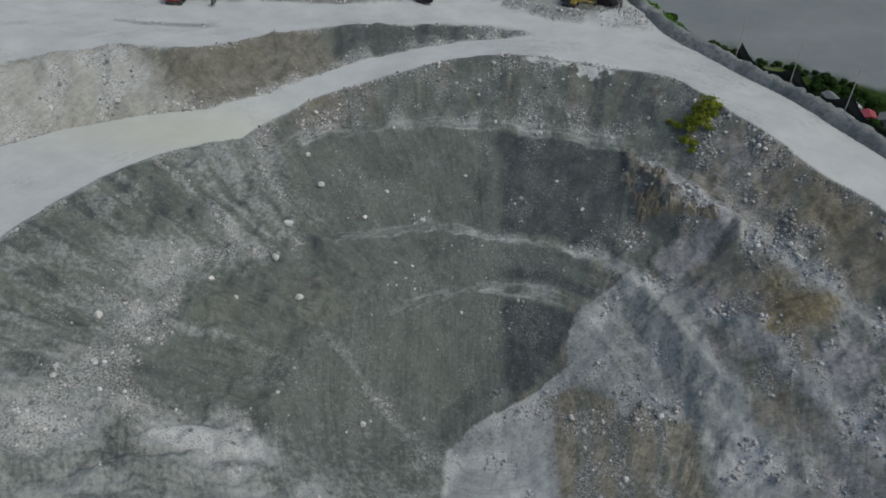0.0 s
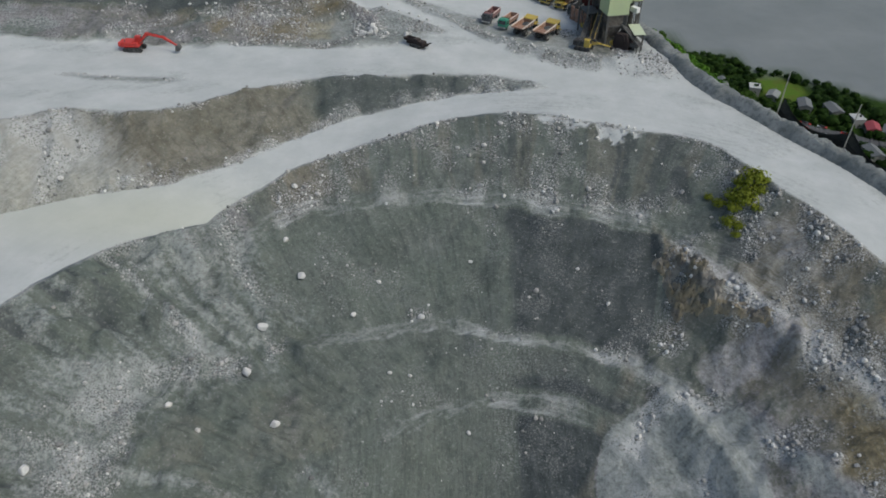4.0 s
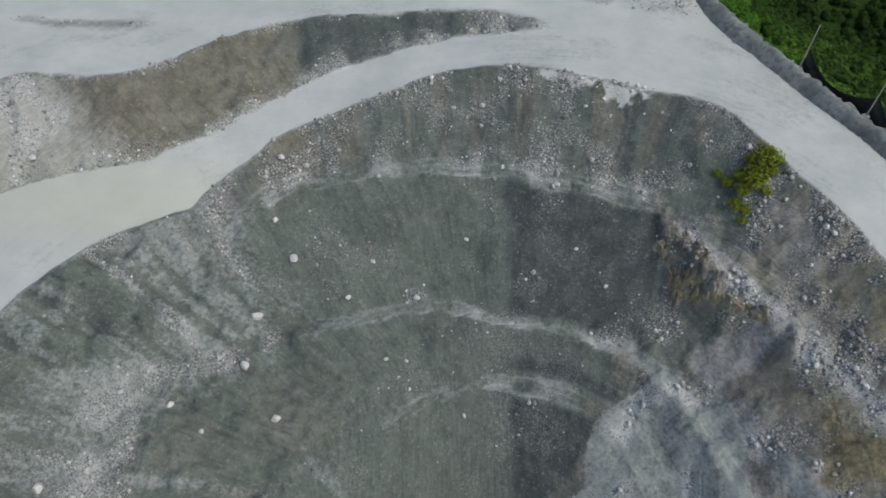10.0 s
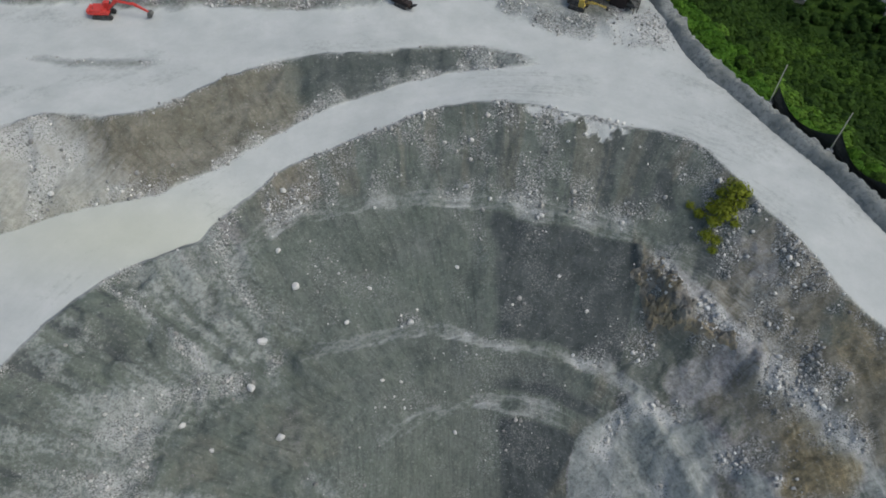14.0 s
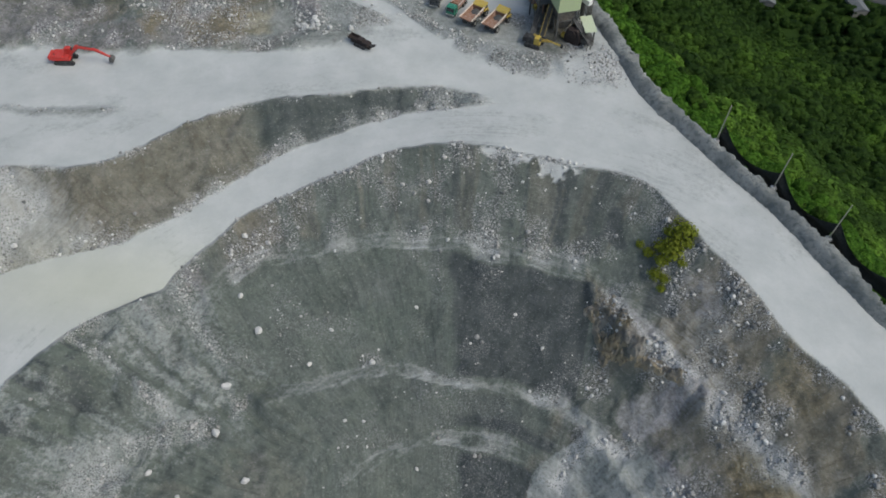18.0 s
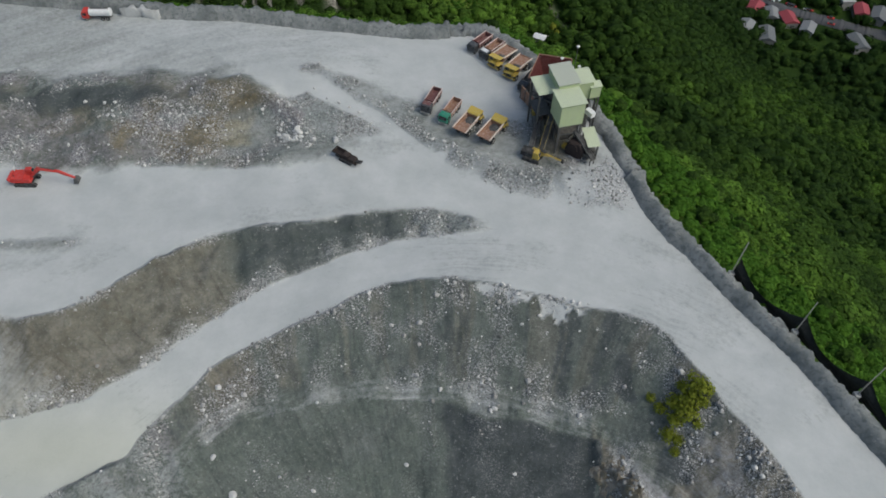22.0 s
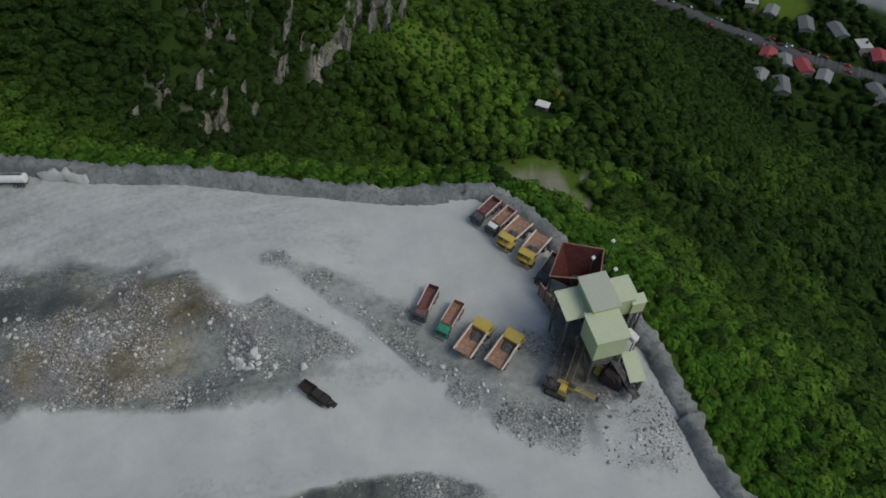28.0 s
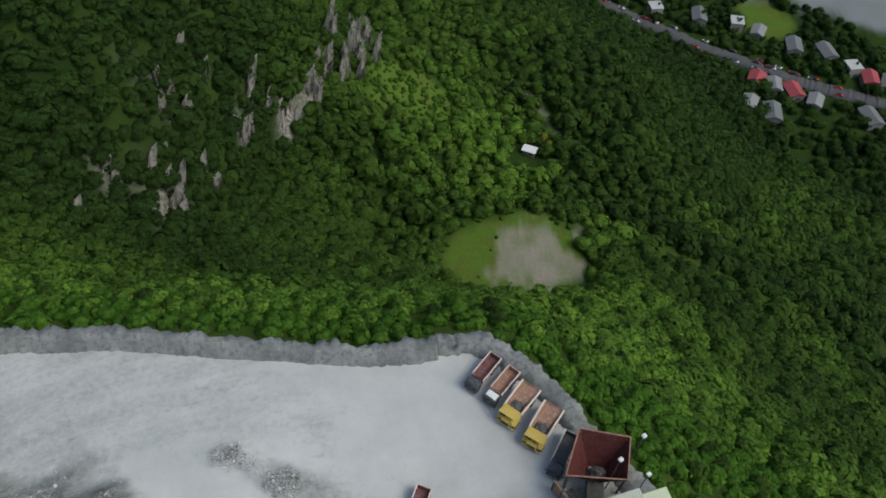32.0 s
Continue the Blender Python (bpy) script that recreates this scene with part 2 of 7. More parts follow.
def berm_earth():
    m, n, l, b = mat("berm_earth", 1.0)
    big, fine = noise_tex(n, l, 0.18, 4, 0.6), noise_tex(n, l, 1.3, 6, 0.7)
    c = mix(n, l, ramp(n, l, big, [(0.35, grey(0)), (0.65, grey(1))]), (0.140, 0.153, 0.155), (0.245, 0.258, 0.258))
    c = mix(n, l, ramp(n, l, fine, [(0.40, grey(0.7)), (0.50, grey(0))]), c, (0.10, 0.11, 0.11))
    c = mix(n, l, ramp(n, l, fine, [(0.60, grey(0)), (0.70, grey(0.6))]), c, (0.36, 0.365, 0.36))
    l.new(c, b.inputs["Base Color"])
    bump(n, l, b, fine, 0.6, 0.3)
    return m


ROCK = rock_ground()
SOIL = hill_soil()
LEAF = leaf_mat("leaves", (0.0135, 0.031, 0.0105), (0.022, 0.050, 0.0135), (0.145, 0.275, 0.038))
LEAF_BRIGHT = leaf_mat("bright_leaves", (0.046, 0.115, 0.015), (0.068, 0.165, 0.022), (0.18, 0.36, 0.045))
BARK = paint("bark", (0.09, 0.07, 0.05), 0.9, 0, 0.1)
STEEL = paint("dusty_steel", (0.10, 0.10, 0.10), 0.6, 0.4)

# ---- terrain: lines of the pit round its middle, as (bearing, radius, height) ----
CX, CY = 8.0, 66.0
RIM = [(-120, 70, -8), (-60, 74, -11), (-20, 70, -9), (0, 64, -7.6), (12, 60, -6), (20, 58, -5), (27, 56, -4.1), (34, 57, -3.4), (40, 58, -2.6), (46, 59, -2.2),
       (52, 62, -2), (57, 65, -2), (63, 65.4, -1.9), (68, 63.8, -1.8), (76, 64, -1.5), (82, 65, -1.4), (90, 66, -2), (95, 66, -2.8), (103, 64, -3.6),
       (112, 63, -4.8), (121, 63, -5.8), (132, 61, -7), (136, 60, -7), (142, 62, -6.5), (147, 64, -6), (154, 66, -5.6), (164, 68, -5.2), (172, 69, -5), (190, 70, -5)]
TOE1 = [(-120, 62, -13), (-60, 66, -16), (-20, 62, -15), (5, 53, -13), (15, 48, -11.5), (28, 47, -10), (43, 48, -9), (56, 50, -8.5), (63, 51, -8), (72, 50, -8),
        (82, 51, -7.8), (90, 52, -7.5), (101, 53, -7.8), (110, 54, -8), (118, 57, -8), (126, 59, -8.5), (136, 55, -9.5), (145, 59, -8.5), (154, 62, -8), (165, 64, -8), (180, 66, -9)]
CREST2 = [(-120, 59, -13.5), (-60, 62, -17), (-20, 57, -15.5), (0, 51, -14), (6, 48, -13), (19, 46, -12), (24, 43.5, -11.6), (31, 42, -11.5), (38, 41, -11.3), (46, 40.4, -10.8), (52, 43, -10), (59, 48.5, -9.1), (63, 47, -9),
          (71, 47, -9), (80, 46, -9.2), (87, 48, -9.1), (97, 49, -9.1), (107, 51, -9.1), (116, 53, -9.3), (124, 55, -9.5), (136, 53, -11), (145, 56, -10.5), (154, 59.5, -10), (165, 61.5, -10), (180, 63, -10.5)]
LEDGE = [(-120, 50, -20), (-60, 52, -22), (-16, 48, -19), (-10, 43, -18.5), (-4, 39, -18), (7, 36.5, -17.2), (18, 38, -16.8), (26, 39.5, -15.6), (33, 38.8, -15.8), (40, 38.2, -16.4), (46, 37.6, -16.9), (50, 38, -17.2), (60, 40, -14), (83, 38, -14.2),
         (92, 40, -14), (109, 43, -14), (127, 47, -14), (134, 47, -15), (149, 49, -14), (158, 55, -13.4), (167, 58, -13), (180, 58, -13.4)]
TOE2 = [(-120, 40, -24), (-60, 44, -24), (-20, 43, -22), (-14, 40, -21.5), (-5, 35, -21), (9, 31.5, -20.3), (23, 31, -20), (34, 32, -20), (46, 32, -20), (60, 31, -20.2), (70, 31, -19.8),
        (83, 30, -19.5), (92, 31, -19.3), (101, 34, -19), (109, 35, -18.9), (117, 36, -18.8), (127, 38, -18.8), (134, 42, -18.5), (143, 42, -17.8), (151, 46, -17), (158, 50, -16.8), (163, 53, -16.5), (180, 52, -16.5)]
CREST3 = [(-120, 36, -24.5), (-60, 40, -24.5), (-20, 40, -22.4), (-5, 32, -21.4), (9, 28.5, -20.7), (23, 28.5, -20.4), (34, 29, -20.4), (53, 29, -20.5), (69, 29.5, -20.2), (82, 28.6, -19.8),
          (94, 29.5, -19.5), (104, 32, -19.2), (116, 34, -19.0), (126, 35.5, -18.9), (133, 38, -19.0), (141, 38.5, -19.4), (149, 40, -18.6), (158, 44.5, -18.0), (164, 46, -17.9), (170, 46.4, -18.0), (176, 49, -18), (184, 52, -18)]
TOE3 = [(-120, 30, -28), (-40, 28, -27), (0, 25, -25), (23, 24, -24.3), (42, 25, -24), (56, 23.5, -24), (70, 24, -23.6), (87, 23, -24), (108, 23, -24.2), (125, 23.5, -24.2), (143, 24, -24.4), (152, 27, -24.3), (162, 30, -24.3), (172, 36, -24.3), (180, 39, -23.8), (190, 42, -23.4)]
CREST4 = [(-120, 24, -30), (-40, 24, -27.6), (0, 20, -26), (20, 19, -25.3), (42, 21, -24.8), (56, 21, -24.7), (80, 19.8, -24.6), (87, 20.7, -24.5), (108, 21, -24.6), (125, 21.2, -24.7), (143, 21.6, -25), (152, 24.5, -25), (162, 26.8, -25), (172, 30, -25), (180, 31, -25), (190, 34, -25)]
TOE0 = [(-120, 78, -8), (-60, 80, -11), (0, 72, -7.8), (20, 66, -5), (40, 66, -2.8), (60, 74, -2), (79, 76, -1.6), (86, 75, -2), (94, 75, -2.6), (102, 73, -3.2), (112, 72, -4), (118, 70, -4.5),
        (127, 69, -5), (135, 71, -5.2), (140, 75, -5.3), (145, 80, -5.5), (152, 86, -5.4), (162, 94, -5), (176, 100, -5)]
CREST0 = [(-120, 80, -8), (-60, 82, -11), (0, 74, -7.8), (20, 68, -5), (40, 68, -2.8), (60, 76, -2), (79, 77, -1.6), (83, 77.6, -1.5), (87, 79, -1.4), (90, 80, -1.2), (94, 80, -0.8), (99, 79, -0.3), (104, 79, 0),
          (108, 80, 0.3), (113, 82, 0.2), (119, 82, 0.2), (124, 81, 1), (129, 80, 1.5), (131, 81, 1.8), (135, 83, 2.2), (138, 90, 2.8), (145, 94, 3.2), (155, 101, 4), (176, 112, 4)]
# the berm that closes the quarry: (x, y, ground height inside)
BERM = [(-160, 214, 6), (-90, 206, 4.5), (-60, 202, 3.6), (-43, 199, 3), (-26, 198, 2.2), (-14, 196, 1.4), (-1, 194, 0.6), (8, 193, 0.1), (16, 193.5, -0.2), (21, 193.5, -0.2), (25, 191.5, 0), (29, 187, 0),
        (33, 180, 0), (37.5, 173, 0), (41.5, 166, -0.2), (43.5, 160, -0.4), (45.5, 151, -1), (47.3, 144.5, -1.7), (49.6, 139, -2), (52.4, 134.3, -2.3), (57.8, 124.4, -2.8), (63.5, 114.8, -3.2), (68.2, 104.6, -3.7), (72, 97, -4.6), (81, 82, -7), (98, 55, -10), (120, 0, -14)]
# levels of the upper floor and truck terrace
LEVELS = [(-51, 157, 0.3), (-30, 157, 0), (-14, 158, 0), (10, 156, -0.6), (28, 151, -0.9), (42, 143, -1.5), (58, 122, -2.8), (66, 108, -3.6), (9, 164, 0), (24, 164, 0), (20, 178, 0), (9, 191, 0), (-14, 193, 1.4),
          (-40, 197, 2.6), (-52, 179, 3.3), (-36, 180, 3.4), (-22, 177, 3.2), (-12, 179, 3.0), (-2, 172, 1.6), (-26, 168, 1.5), (-75, 160, 1.5), (-75, 195, 4), (-75, 130, 3.2), (-90, 80, 2), (90, 60, -9), (0, -60, -8)]
# levels of the wooded hillside and the valley
HILL = [(-60, 206, 1), (-20, 201, -1), (16, 198, -2), (36, 186, -3), (50, 160, -5), (60, 132, -6), (78, 102, -8), (73, 192, -42), (107, 175, -57), (118, 286, -116), (154, 256, -126), (105, 340, -114), (155, 354, -136),
        (192, 285, -147), (203, 389, -172), (71, 349, -119), (15, 345, -101), (60, 401, -116), (60, 290, -109), (20, 315, -114), (-11, 278, -94), (-28, 331, -86), (-5, 365, -84), (-34, 341, -58), (-50, 280, -60), (-66, 300, -8), (121, 412, -121), (-120, 330, 40), (-100, 250, -20), (-60, 420, -20)]
VALLEY = [(161, 500, -173), (238, 465, -185), (260, 380, -185), (300, 300, -185), (200, 180, -130), (150, 90, -80), (330, 160, -185), (120, 560, -160), (40, 520, -100), (0, 640, -80), (120, 700, -170), (-200, 600, 100), (180, 0, -100)]


def lattice(ix, iy, seed):
    h = (ix * 374761393 + iy * 668265263 + seed * 982451653) & 0x7FFFFFFF
    h = ((h ^ (h >> 13)) * 1274126177) & 0x7FFFFFFF
    return ((h ^ (h >> 16)) & 0xFFFF) / 65535.0


def vnoise(x, y, seed=0):
    x, y = np.asarray(x, float), np.asarray(y, float)
    ix, iy = np.floor(x).astype(np.int64), np.floor(y).astype(np.int64)
    fx, fy = x - ix, y - iy
    fx, fy = fx * fx * (3 - 2 * fx), fy * fy * (3 - 2 * fy)
    a, b = lattice(ix, iy, seed), lattice(ix + 1, iy, seed)
    c, d = lattice(ix, iy + 1, seed), lattice(ix + 1, iy + 1, seed)
    return (a + (b - a) * fx) * (1 - fy) + (c + (d - c) * fx) * fy - 0.5


def fbm(x, y, seed=0, octaves=4):
    return sum(vnoise(x * 2 ** k, y * 2 ** k, seed + 7 * k) / 2 ** k for k in range(octaves))


def ring(line):
    """Radius and height at each quarter degree of bearing."""
    th = np.arange(0, 360, 0.25)
    a = sorted((p[0] % 360, p[1], p[2]) for p in line)
    k = np.exp(-0.5 * (np.arange(-12, 13) / 4.0) ** 2)
    k /= k.sum()
    out = []
    for j in (1, 2):
        v = np.interp(th, [p[0] for p in a], [p[j] for p in a], period=360)
        out.append(np.convolve(np.concatenate((v[-12:], v, v[:12])), k, "valid"))
    return out


RINGS = [ring(v) for v in (CREST4, TOE3, CREST3, TOE2, LEDGE, CREST2, TOE1, RIM, TOE0, CREST0)]
I_RIM, I_TOE0, I_CREST0 = 7, 8, 9


def at_bearing(table, th):
    f = (th % 360) * 4
    i = np.floor(f).astype(int) % 1440
    w = f - np.floor(f)
    return table[i] * (1 - w) + table[(i + 1) % 1440] * w


def spline(points):
    """Thin-plate surface through the levels given."""
    p = np.array(points, float)
    xy = p[:, :2] / 100

    def basis(a, b):
        d2 = ((a[:, None, :] - b[None, :, :]) ** 2).sum(-1) + 1e-9
        return d2 * np.log(d2) * 0.5

    n = len(p)
    A = np.zeros((n + 3, n + 3))
    A[:n, :n] = basis(xy, xy) + np.eye(n) * 0.002
    A[:n, n:] = np.c_[np.ones(n), xy]
    A[n:, :n] = A[:n, n:].T
    w = np.linalg.solve(A, np.r_[p[:, 2], 0, 0, 0])

    def surface(x, y):
        q = np.c_[np.ravel(x), np.ravel(y)] / 100
        v = np.concatenate([basis(q[k:k + 20000], xy) @ w[:n] for k in range(0, len(q), 20000)]) + np.c_[np.ones(len(q)), q] @ w[n:]
        return v.reshape(np.shape(x))
    return surface


crest_pts = [(CX + at_bearing(RINGS[I_CREST0][0], a) * math.cos(radians(a)), CY + at_bearing(RINGS[I_CREST0][0], a) * math.sin(radians(a)), float(at_bearing(RINGS[I_CREST0][1], a))) for a in range(0, 176, 8)]
floor_level = spline(LEVELS + [(float(a), float(b), c) for a, b, c in crest_pts])
hill_level = spline(HILL + VALLEY)


def berm_distance(x, y):
    """Signed distance to the berm line (positive outside the quarry) and the ground height along it."""
    x, y = np.asarray(x, float), np.asarray(y, float)
    best, side, z = np.full(x.shape, 1e9), np.zeros(x.shape), np.zeros(x.shape)
    for (ax, ay, az), (bx, by, bz) in zip(BERM, BERM[1:]):
        dx, dy = bx - ax, by - ay
        t = np.clip(((x - ax) * dx + (y - ay) * dy) / (dx * dx + dy * dy), 0, 1)
        d = np.hypot(x - ax - t * dx, y - ay - t * dy)
        s = -(dx * (y - ay) - dy * (x - ax))
        near = d < best
        best, side, z = np.where(near, d, best), np.where(near, s, side), np.where(near, az + t * (bz - az), z)
    return np.where(side < 0, best, -best), z


def smooth(a, b, v):
    t = np.clip((v - a) / (b - a), 0, 1)
    return t * t * (3 - 2 * t)


def off_line(x, y, line):
    """Distance from a line of (x, y) points."""
    best = np.full(np.shape(x), 1e9)
    for (ax, ay), (bx, by) in zip(line, line[1:]):
        dx, dy = bx - ax, by - ay
        t = np.clip(((x - ax) * dx + (y - ay) * dy) / (dx * dx + dy * dy), 0, 1)
        best = np.minimum(best, np.hypot(x - ax - t * dx, y - ay - t * dy))
    return best


def blot(x, y, a, b, c, e, seed, ragged=0.5, size=5.0):
    """An uneven patch round (a, b) with the half widths c and e."""
    return smooth(0.0, 0.5, 1.0 - np.hypot((x - a) / c, (y - b) / e) + ragged * fbm(x / size, y / size, seed, 4))


# the chute of white stones down the pit wall, the scree along its foot, the two pale strips of the slope
CHUTE = [(-33.5, 108.5), (-29.8, 102.2), (-26.3, 95), (-23.5, 88.5), (-21.2, 84), (-17.6, 76.6), (-12.3, 70.5), (-7, 66.8), (0.5, 60)]
SCREE = [(-29, 90), (-36.3, 86.2), (-42.5, 79.5), (-44.5, 72), (-45.5, 62.5), (-49, 54), (-52, 44)]
STRIP_UP = [(33, 108.2), (36.5, 102.5), (40.6, 96), (45.5, 88.4), (50.4, 81.6), (54, 74.5), (59, 67), (63, 58)]
STRIP_MID = [(27, 90.8), (30.6, 87.2), (34.4, 82), (37, 75.6), (38.4, 68), (40, 61.5), (40.8, 55), (40, 46)]
STRIP_LOW = [(36.8, 82), (41.6, 73.8), (45.6, 66.6), (48.6, 61.6), (51.6, 56.4), (54.5, 51)]


# patches of darker rock, with gully shade put into their colour, and of ashen dust on the broken western side: (x, y,
# half widths)
DARK_PATCHES = [(-55.5, 72, 3.5, 2.2), (-50, 68.3, 3.0, 1.8), (-51.5, 59.5, 3.5, 2.2), (-44.5, 92.5, 2.0, 5), (-39.5, 65, 3.5, 1.8), (-39.3, 52.5, 1.8, 4.5), (-46, 45, 4, 2.5), (-59, 76, 2.5, 5), (-33, 99, 1.3, 3.5)]
ASHEN = [(-40.2, 86.2, 3.2, 2.2), (-43.2, 73, 2.4, 3.5), (-48, 63, 3.5, 2.2), (-48, 52.5, 4, 3), (-49, 82, 2.4, 3), (-34, 92, 1.6, 5), (-53, 76.5, 2.6, 2), (-32.4, 57.5, 4.5, 2.6), (-25, 56.5, 4, 2.4), (-55.7, 65.6, 2.6, 1.8)]


def terrain(x, y):
    """Ground height and the masks of its surface."""
    x, y = np.asarray(x, float), np.asarray(y, float)
    th = np.degrees(np.arctan2(y - CY, x - CX))
    r = np.hypot(x - CX, y - CY)
    wob = 0.5 * fbm(x / 9, y / 9, 3, 3) + 0.35 * fbm(x / 2.5, y / 2.5, 5, 2)
    rr = r + wob * 1.3 * smooth(10, 25, r) * (1 - smooth(84, 100, r))
    rad = [at_bearing(a, th) for a, _ in RINGS]
    hei = [at_bearing(b, th) for _, b in RINGS]
    deep = -32.5 + 2.0 * np.cos(np.radians(th)) * np.clip(r / 9, 0, 1)
    z = deep - 0.4 * (1 - np.clip(r / 9, 0, 1))
    pr, pz = np.full(x.shape, 9.0), deep
    for a, h in zip(rad, hei):
        t = np.clip((rr - pr) / np.maximum(a - pr, 0.3), 0, 1)
        z = np.where(rr > pr, pz + t * (h - pz), z)
        pr, pz = a, h
    f = floor_level(x, y)
    edge = floor_level(CX + rad[-1] * np.cos(np.radians(th)), CY + rad[-1] * np.sin(np.radians(th)))
    outer = f + (hei[-1] - edge) * np.exp(-np.maximum(r - rad[-1], 0) / 6)
    z = np.where(rr > rad[-1], outer, z)
    inpit = 1 - smooth(-0.4, 0.4, rr - rad[I_RIM])
    bank = smooth(-0.5, 0.4, rr - rad[I_TOE0]) * (1 - smooth(-0.3, 0.8, rr - rad[I_CREST0])) * smooth(80, 86, th) * (1 - smooth(176, 180, th))
    crag = np.exp(-((y - np.interp(x, [30, 32.6, 36, 41, 47, 50], [110, 105, 99.5, 93, 86, 83])) / 3.0) ** 2) * smooth(30.8, 32.0, x) * (1 - smooth(45, 50, x)) * inpit
    # spoil and broken rock between the upper floor and the truck terrace
    top = np.interp(x, [-90, -50, -24, -14, -4], [181, 179.5, 178, 170, 158])
    nz = 3.4 * fbm(x / 7, y / 7, 11)
    rim_arc = np.exp(-((np.hypot((x + 21.5) / 7, (y - 164.5) / 5) - 1.15 + 0.2 * fbm(x / 3, y / 3, 13, 3)) / 0.16) ** 2) * smooth(163, 166.5, y) * (1 - inpit)
    spoil = smooth(-1.5, 1.5, y - 157.5 + nz) * (1 - smooth(-4.0, 2.0, y - top + nz)) * (1 - smooth(-9, -4, x)) * (1 - 0.5 * smooth(-24, -12, x)) * (1 - inpit)
    lip = np.exp(-((y - top + 2.5 + nz) / 1.6) ** 2) * (1 - smooth(-14, -8, x)) * (1 - inpit)
    bowl = np.exp(-(((x + 21) / 7) ** 4 + ((y - 164) / 4.6) ** 4))
    ledge_y = np.interp(x, [-75, -47, -36, -30, -24, -19, -15], [170, 169, 168, 169, 171, 169, 165]) + 0.8 * fbm(x / 4, y / 4, 12, 3)
    band = smooth(-0.3, 0.5, y - ledge_y) * (1 - smooth(3.5, 8, y - ledge_y)) * (1 - smooth(-19, -14, x)) * (1 - inpit)
    ridge = np.exp(-((y - np.interp(x, [-10, -4, 5, 14, 23, 31, 40], [179, 173.4, 165.5, 158.6, 153.2, 150.4, 147.5])) / np.interp(x, [-14, 0, 20, 40], [1.2, 1.8, 2.8, 2.6])) ** 2) * smooth(-16, -10, x) * (1 - smooth(40, 44, x))
    heap = np.exp(-(((x - 39) / 7) ** 2 + ((y - 150) / 5) ** 2))
    z = z + spoil * (1 - 0.8 * bowl) * (0.5 + 2.0 * fbm(x / 8, y / 8, 21, 4)) - 1.0 * bowl + 0.9 * band + 0.7 * rim_arc + 0.4 * lip + crag * (0.3 + 3.2 * np.abs(fbm(x / 3.2, y / 3.2, 14, 4))) + 0.7 * ridge * (0.7 + fbm(x / 3, y / 3, 23, 3)) + 0.8 * heap
    core = smooth(20, 36, r)
    flow_u = (np.radians((th - 90 + 180) % 360 - 180) * 44) * core - (x - CX) * 2.0 * (1 - core) + 1.2 * fbm(x / 9, y / 9, 29, 3)
    flow_v = r * 0.16 * core + y * 0.16 * (1 - core)
    pitside = rr < rad[-1] + 0.6
    flow_u, flow_v = np.where(pitside, flow_u, x * 0.8), np.where(pitside, flow_v, y * 0.5)
    wallness = 1 - np.clip(np.minimum(np.abs(rr - rad[5]), np.abs(rr - rad[2])) / 3.0, 0, 1)
    gorge = inpit * smooth(136, 142, th) * (1 - smooth(168, 178, th)) * smooth(-1, 3, rr - rad[3]) * (1 - smooth(-4, -0.5, rr - rad[I_RIM]))
    crumbly = inpit * smooth(128, 138, np.where(th < -90, th + 360, th)) * smooth(26, 34, r)
    rough = crumbly * (2.8 * (np.abs(fbm(flow_u / 4.0, flow_v * 0.6, 127, 4)) - 0.15) + 1.8 * (np.abs(fbm(x / 4, y / 4, 129, 4)) - 0.15)) + inpit * (1 - smooth(46, 54, th)) * smooth(-90, -60, th) * smooth(20, 30, r) * 1.6 * (np.abs(fbm(x / 4.5, y / 4.5, 133, 4)) - 0.12) + 2.0 * gorge * np.abs(fbm(flow_u / 5.5, flow_v * 0.5, 30, 3)) + inpit * ((0.40 + 0.40 * wallness) * smooth(16, 32, r) * fbm(flow_u / 3.6, flow_v, 31, 4) + 0.55 * fbm(x / 3, y / 3, 33, 4) + 0.9 * fbm(x / 11, y / 11, 35, 3)) + bank * (1.5 * fbm(flow_u / 3.0, flow_v, 37, 4) - 1.6 * np.abs(fbm(flow_u / 5.0, 4.0 + flow_v * 0.2, 122, 2)) + 0.6 * fbm(x / 2, y / 2, 39, 3))
    z = z + rough * smooth(0.0, 1.0, np.abs(rr - rad[I_RIM])) + 0.10 * fbm(x / 5, y / 5, 41, 3)
    ramp = np.exp(-(((y - np.interp(x, [-20, -15, -11, -5.5, 1.5, 7, 11], [184, 178.5, 174.2, 171, 166.6, 161, 157])) / 1.8) ** 4)) * smooth(-16, -12, x) * (1 - smooth(12, 16, x))
    yard = np.exp(-(((y - np.interp(x, [-8, 5, 14, 23, 32, 42], [178, 168.5, 162.5, 158, 157, 153])) / np.interp(x, [-8, 8, 24, 36], [2.0, 5.0, 7.5, 9.0])) ** 4)) * smooth(-10, -4, x) * (1 - smooth(39, 43, x))
    plant = np.exp(-(((x - 33.5) / 4.5) ** 4 + ((y - 164) / 10) ** 4))
    # beyond the berm
    d, bz = berm_distance(x, y)
    out = smooth(0.6, 2.4, d)
    h = hill_level(x, y)
    near = bz - 1.2 - 0.62 * np.maximum(d - 2, 0)
    h = near + (h - near) * smooth(4, 30, d) + (2.5 * fbm(x / 30, y / 30, 51, 4)) * smooth(5, 30, d)
    clr = 1 - smooth(0.8, 1.4, np.hypot((x - 53) / 31, (y - 289) / 25))
    h = h * (1 - clr) - 107.5 * clr
    h = np.maximum(h, -185 + 0.4 * fbm(x / 25, y / 25, 53, 3))
    z = z * (1 - out) + h * out
    # masks
    dead = 1 - inpit
    grit = smooth(-0.15, 0.35, fbm(x / 4, y / 4, 61, 4))
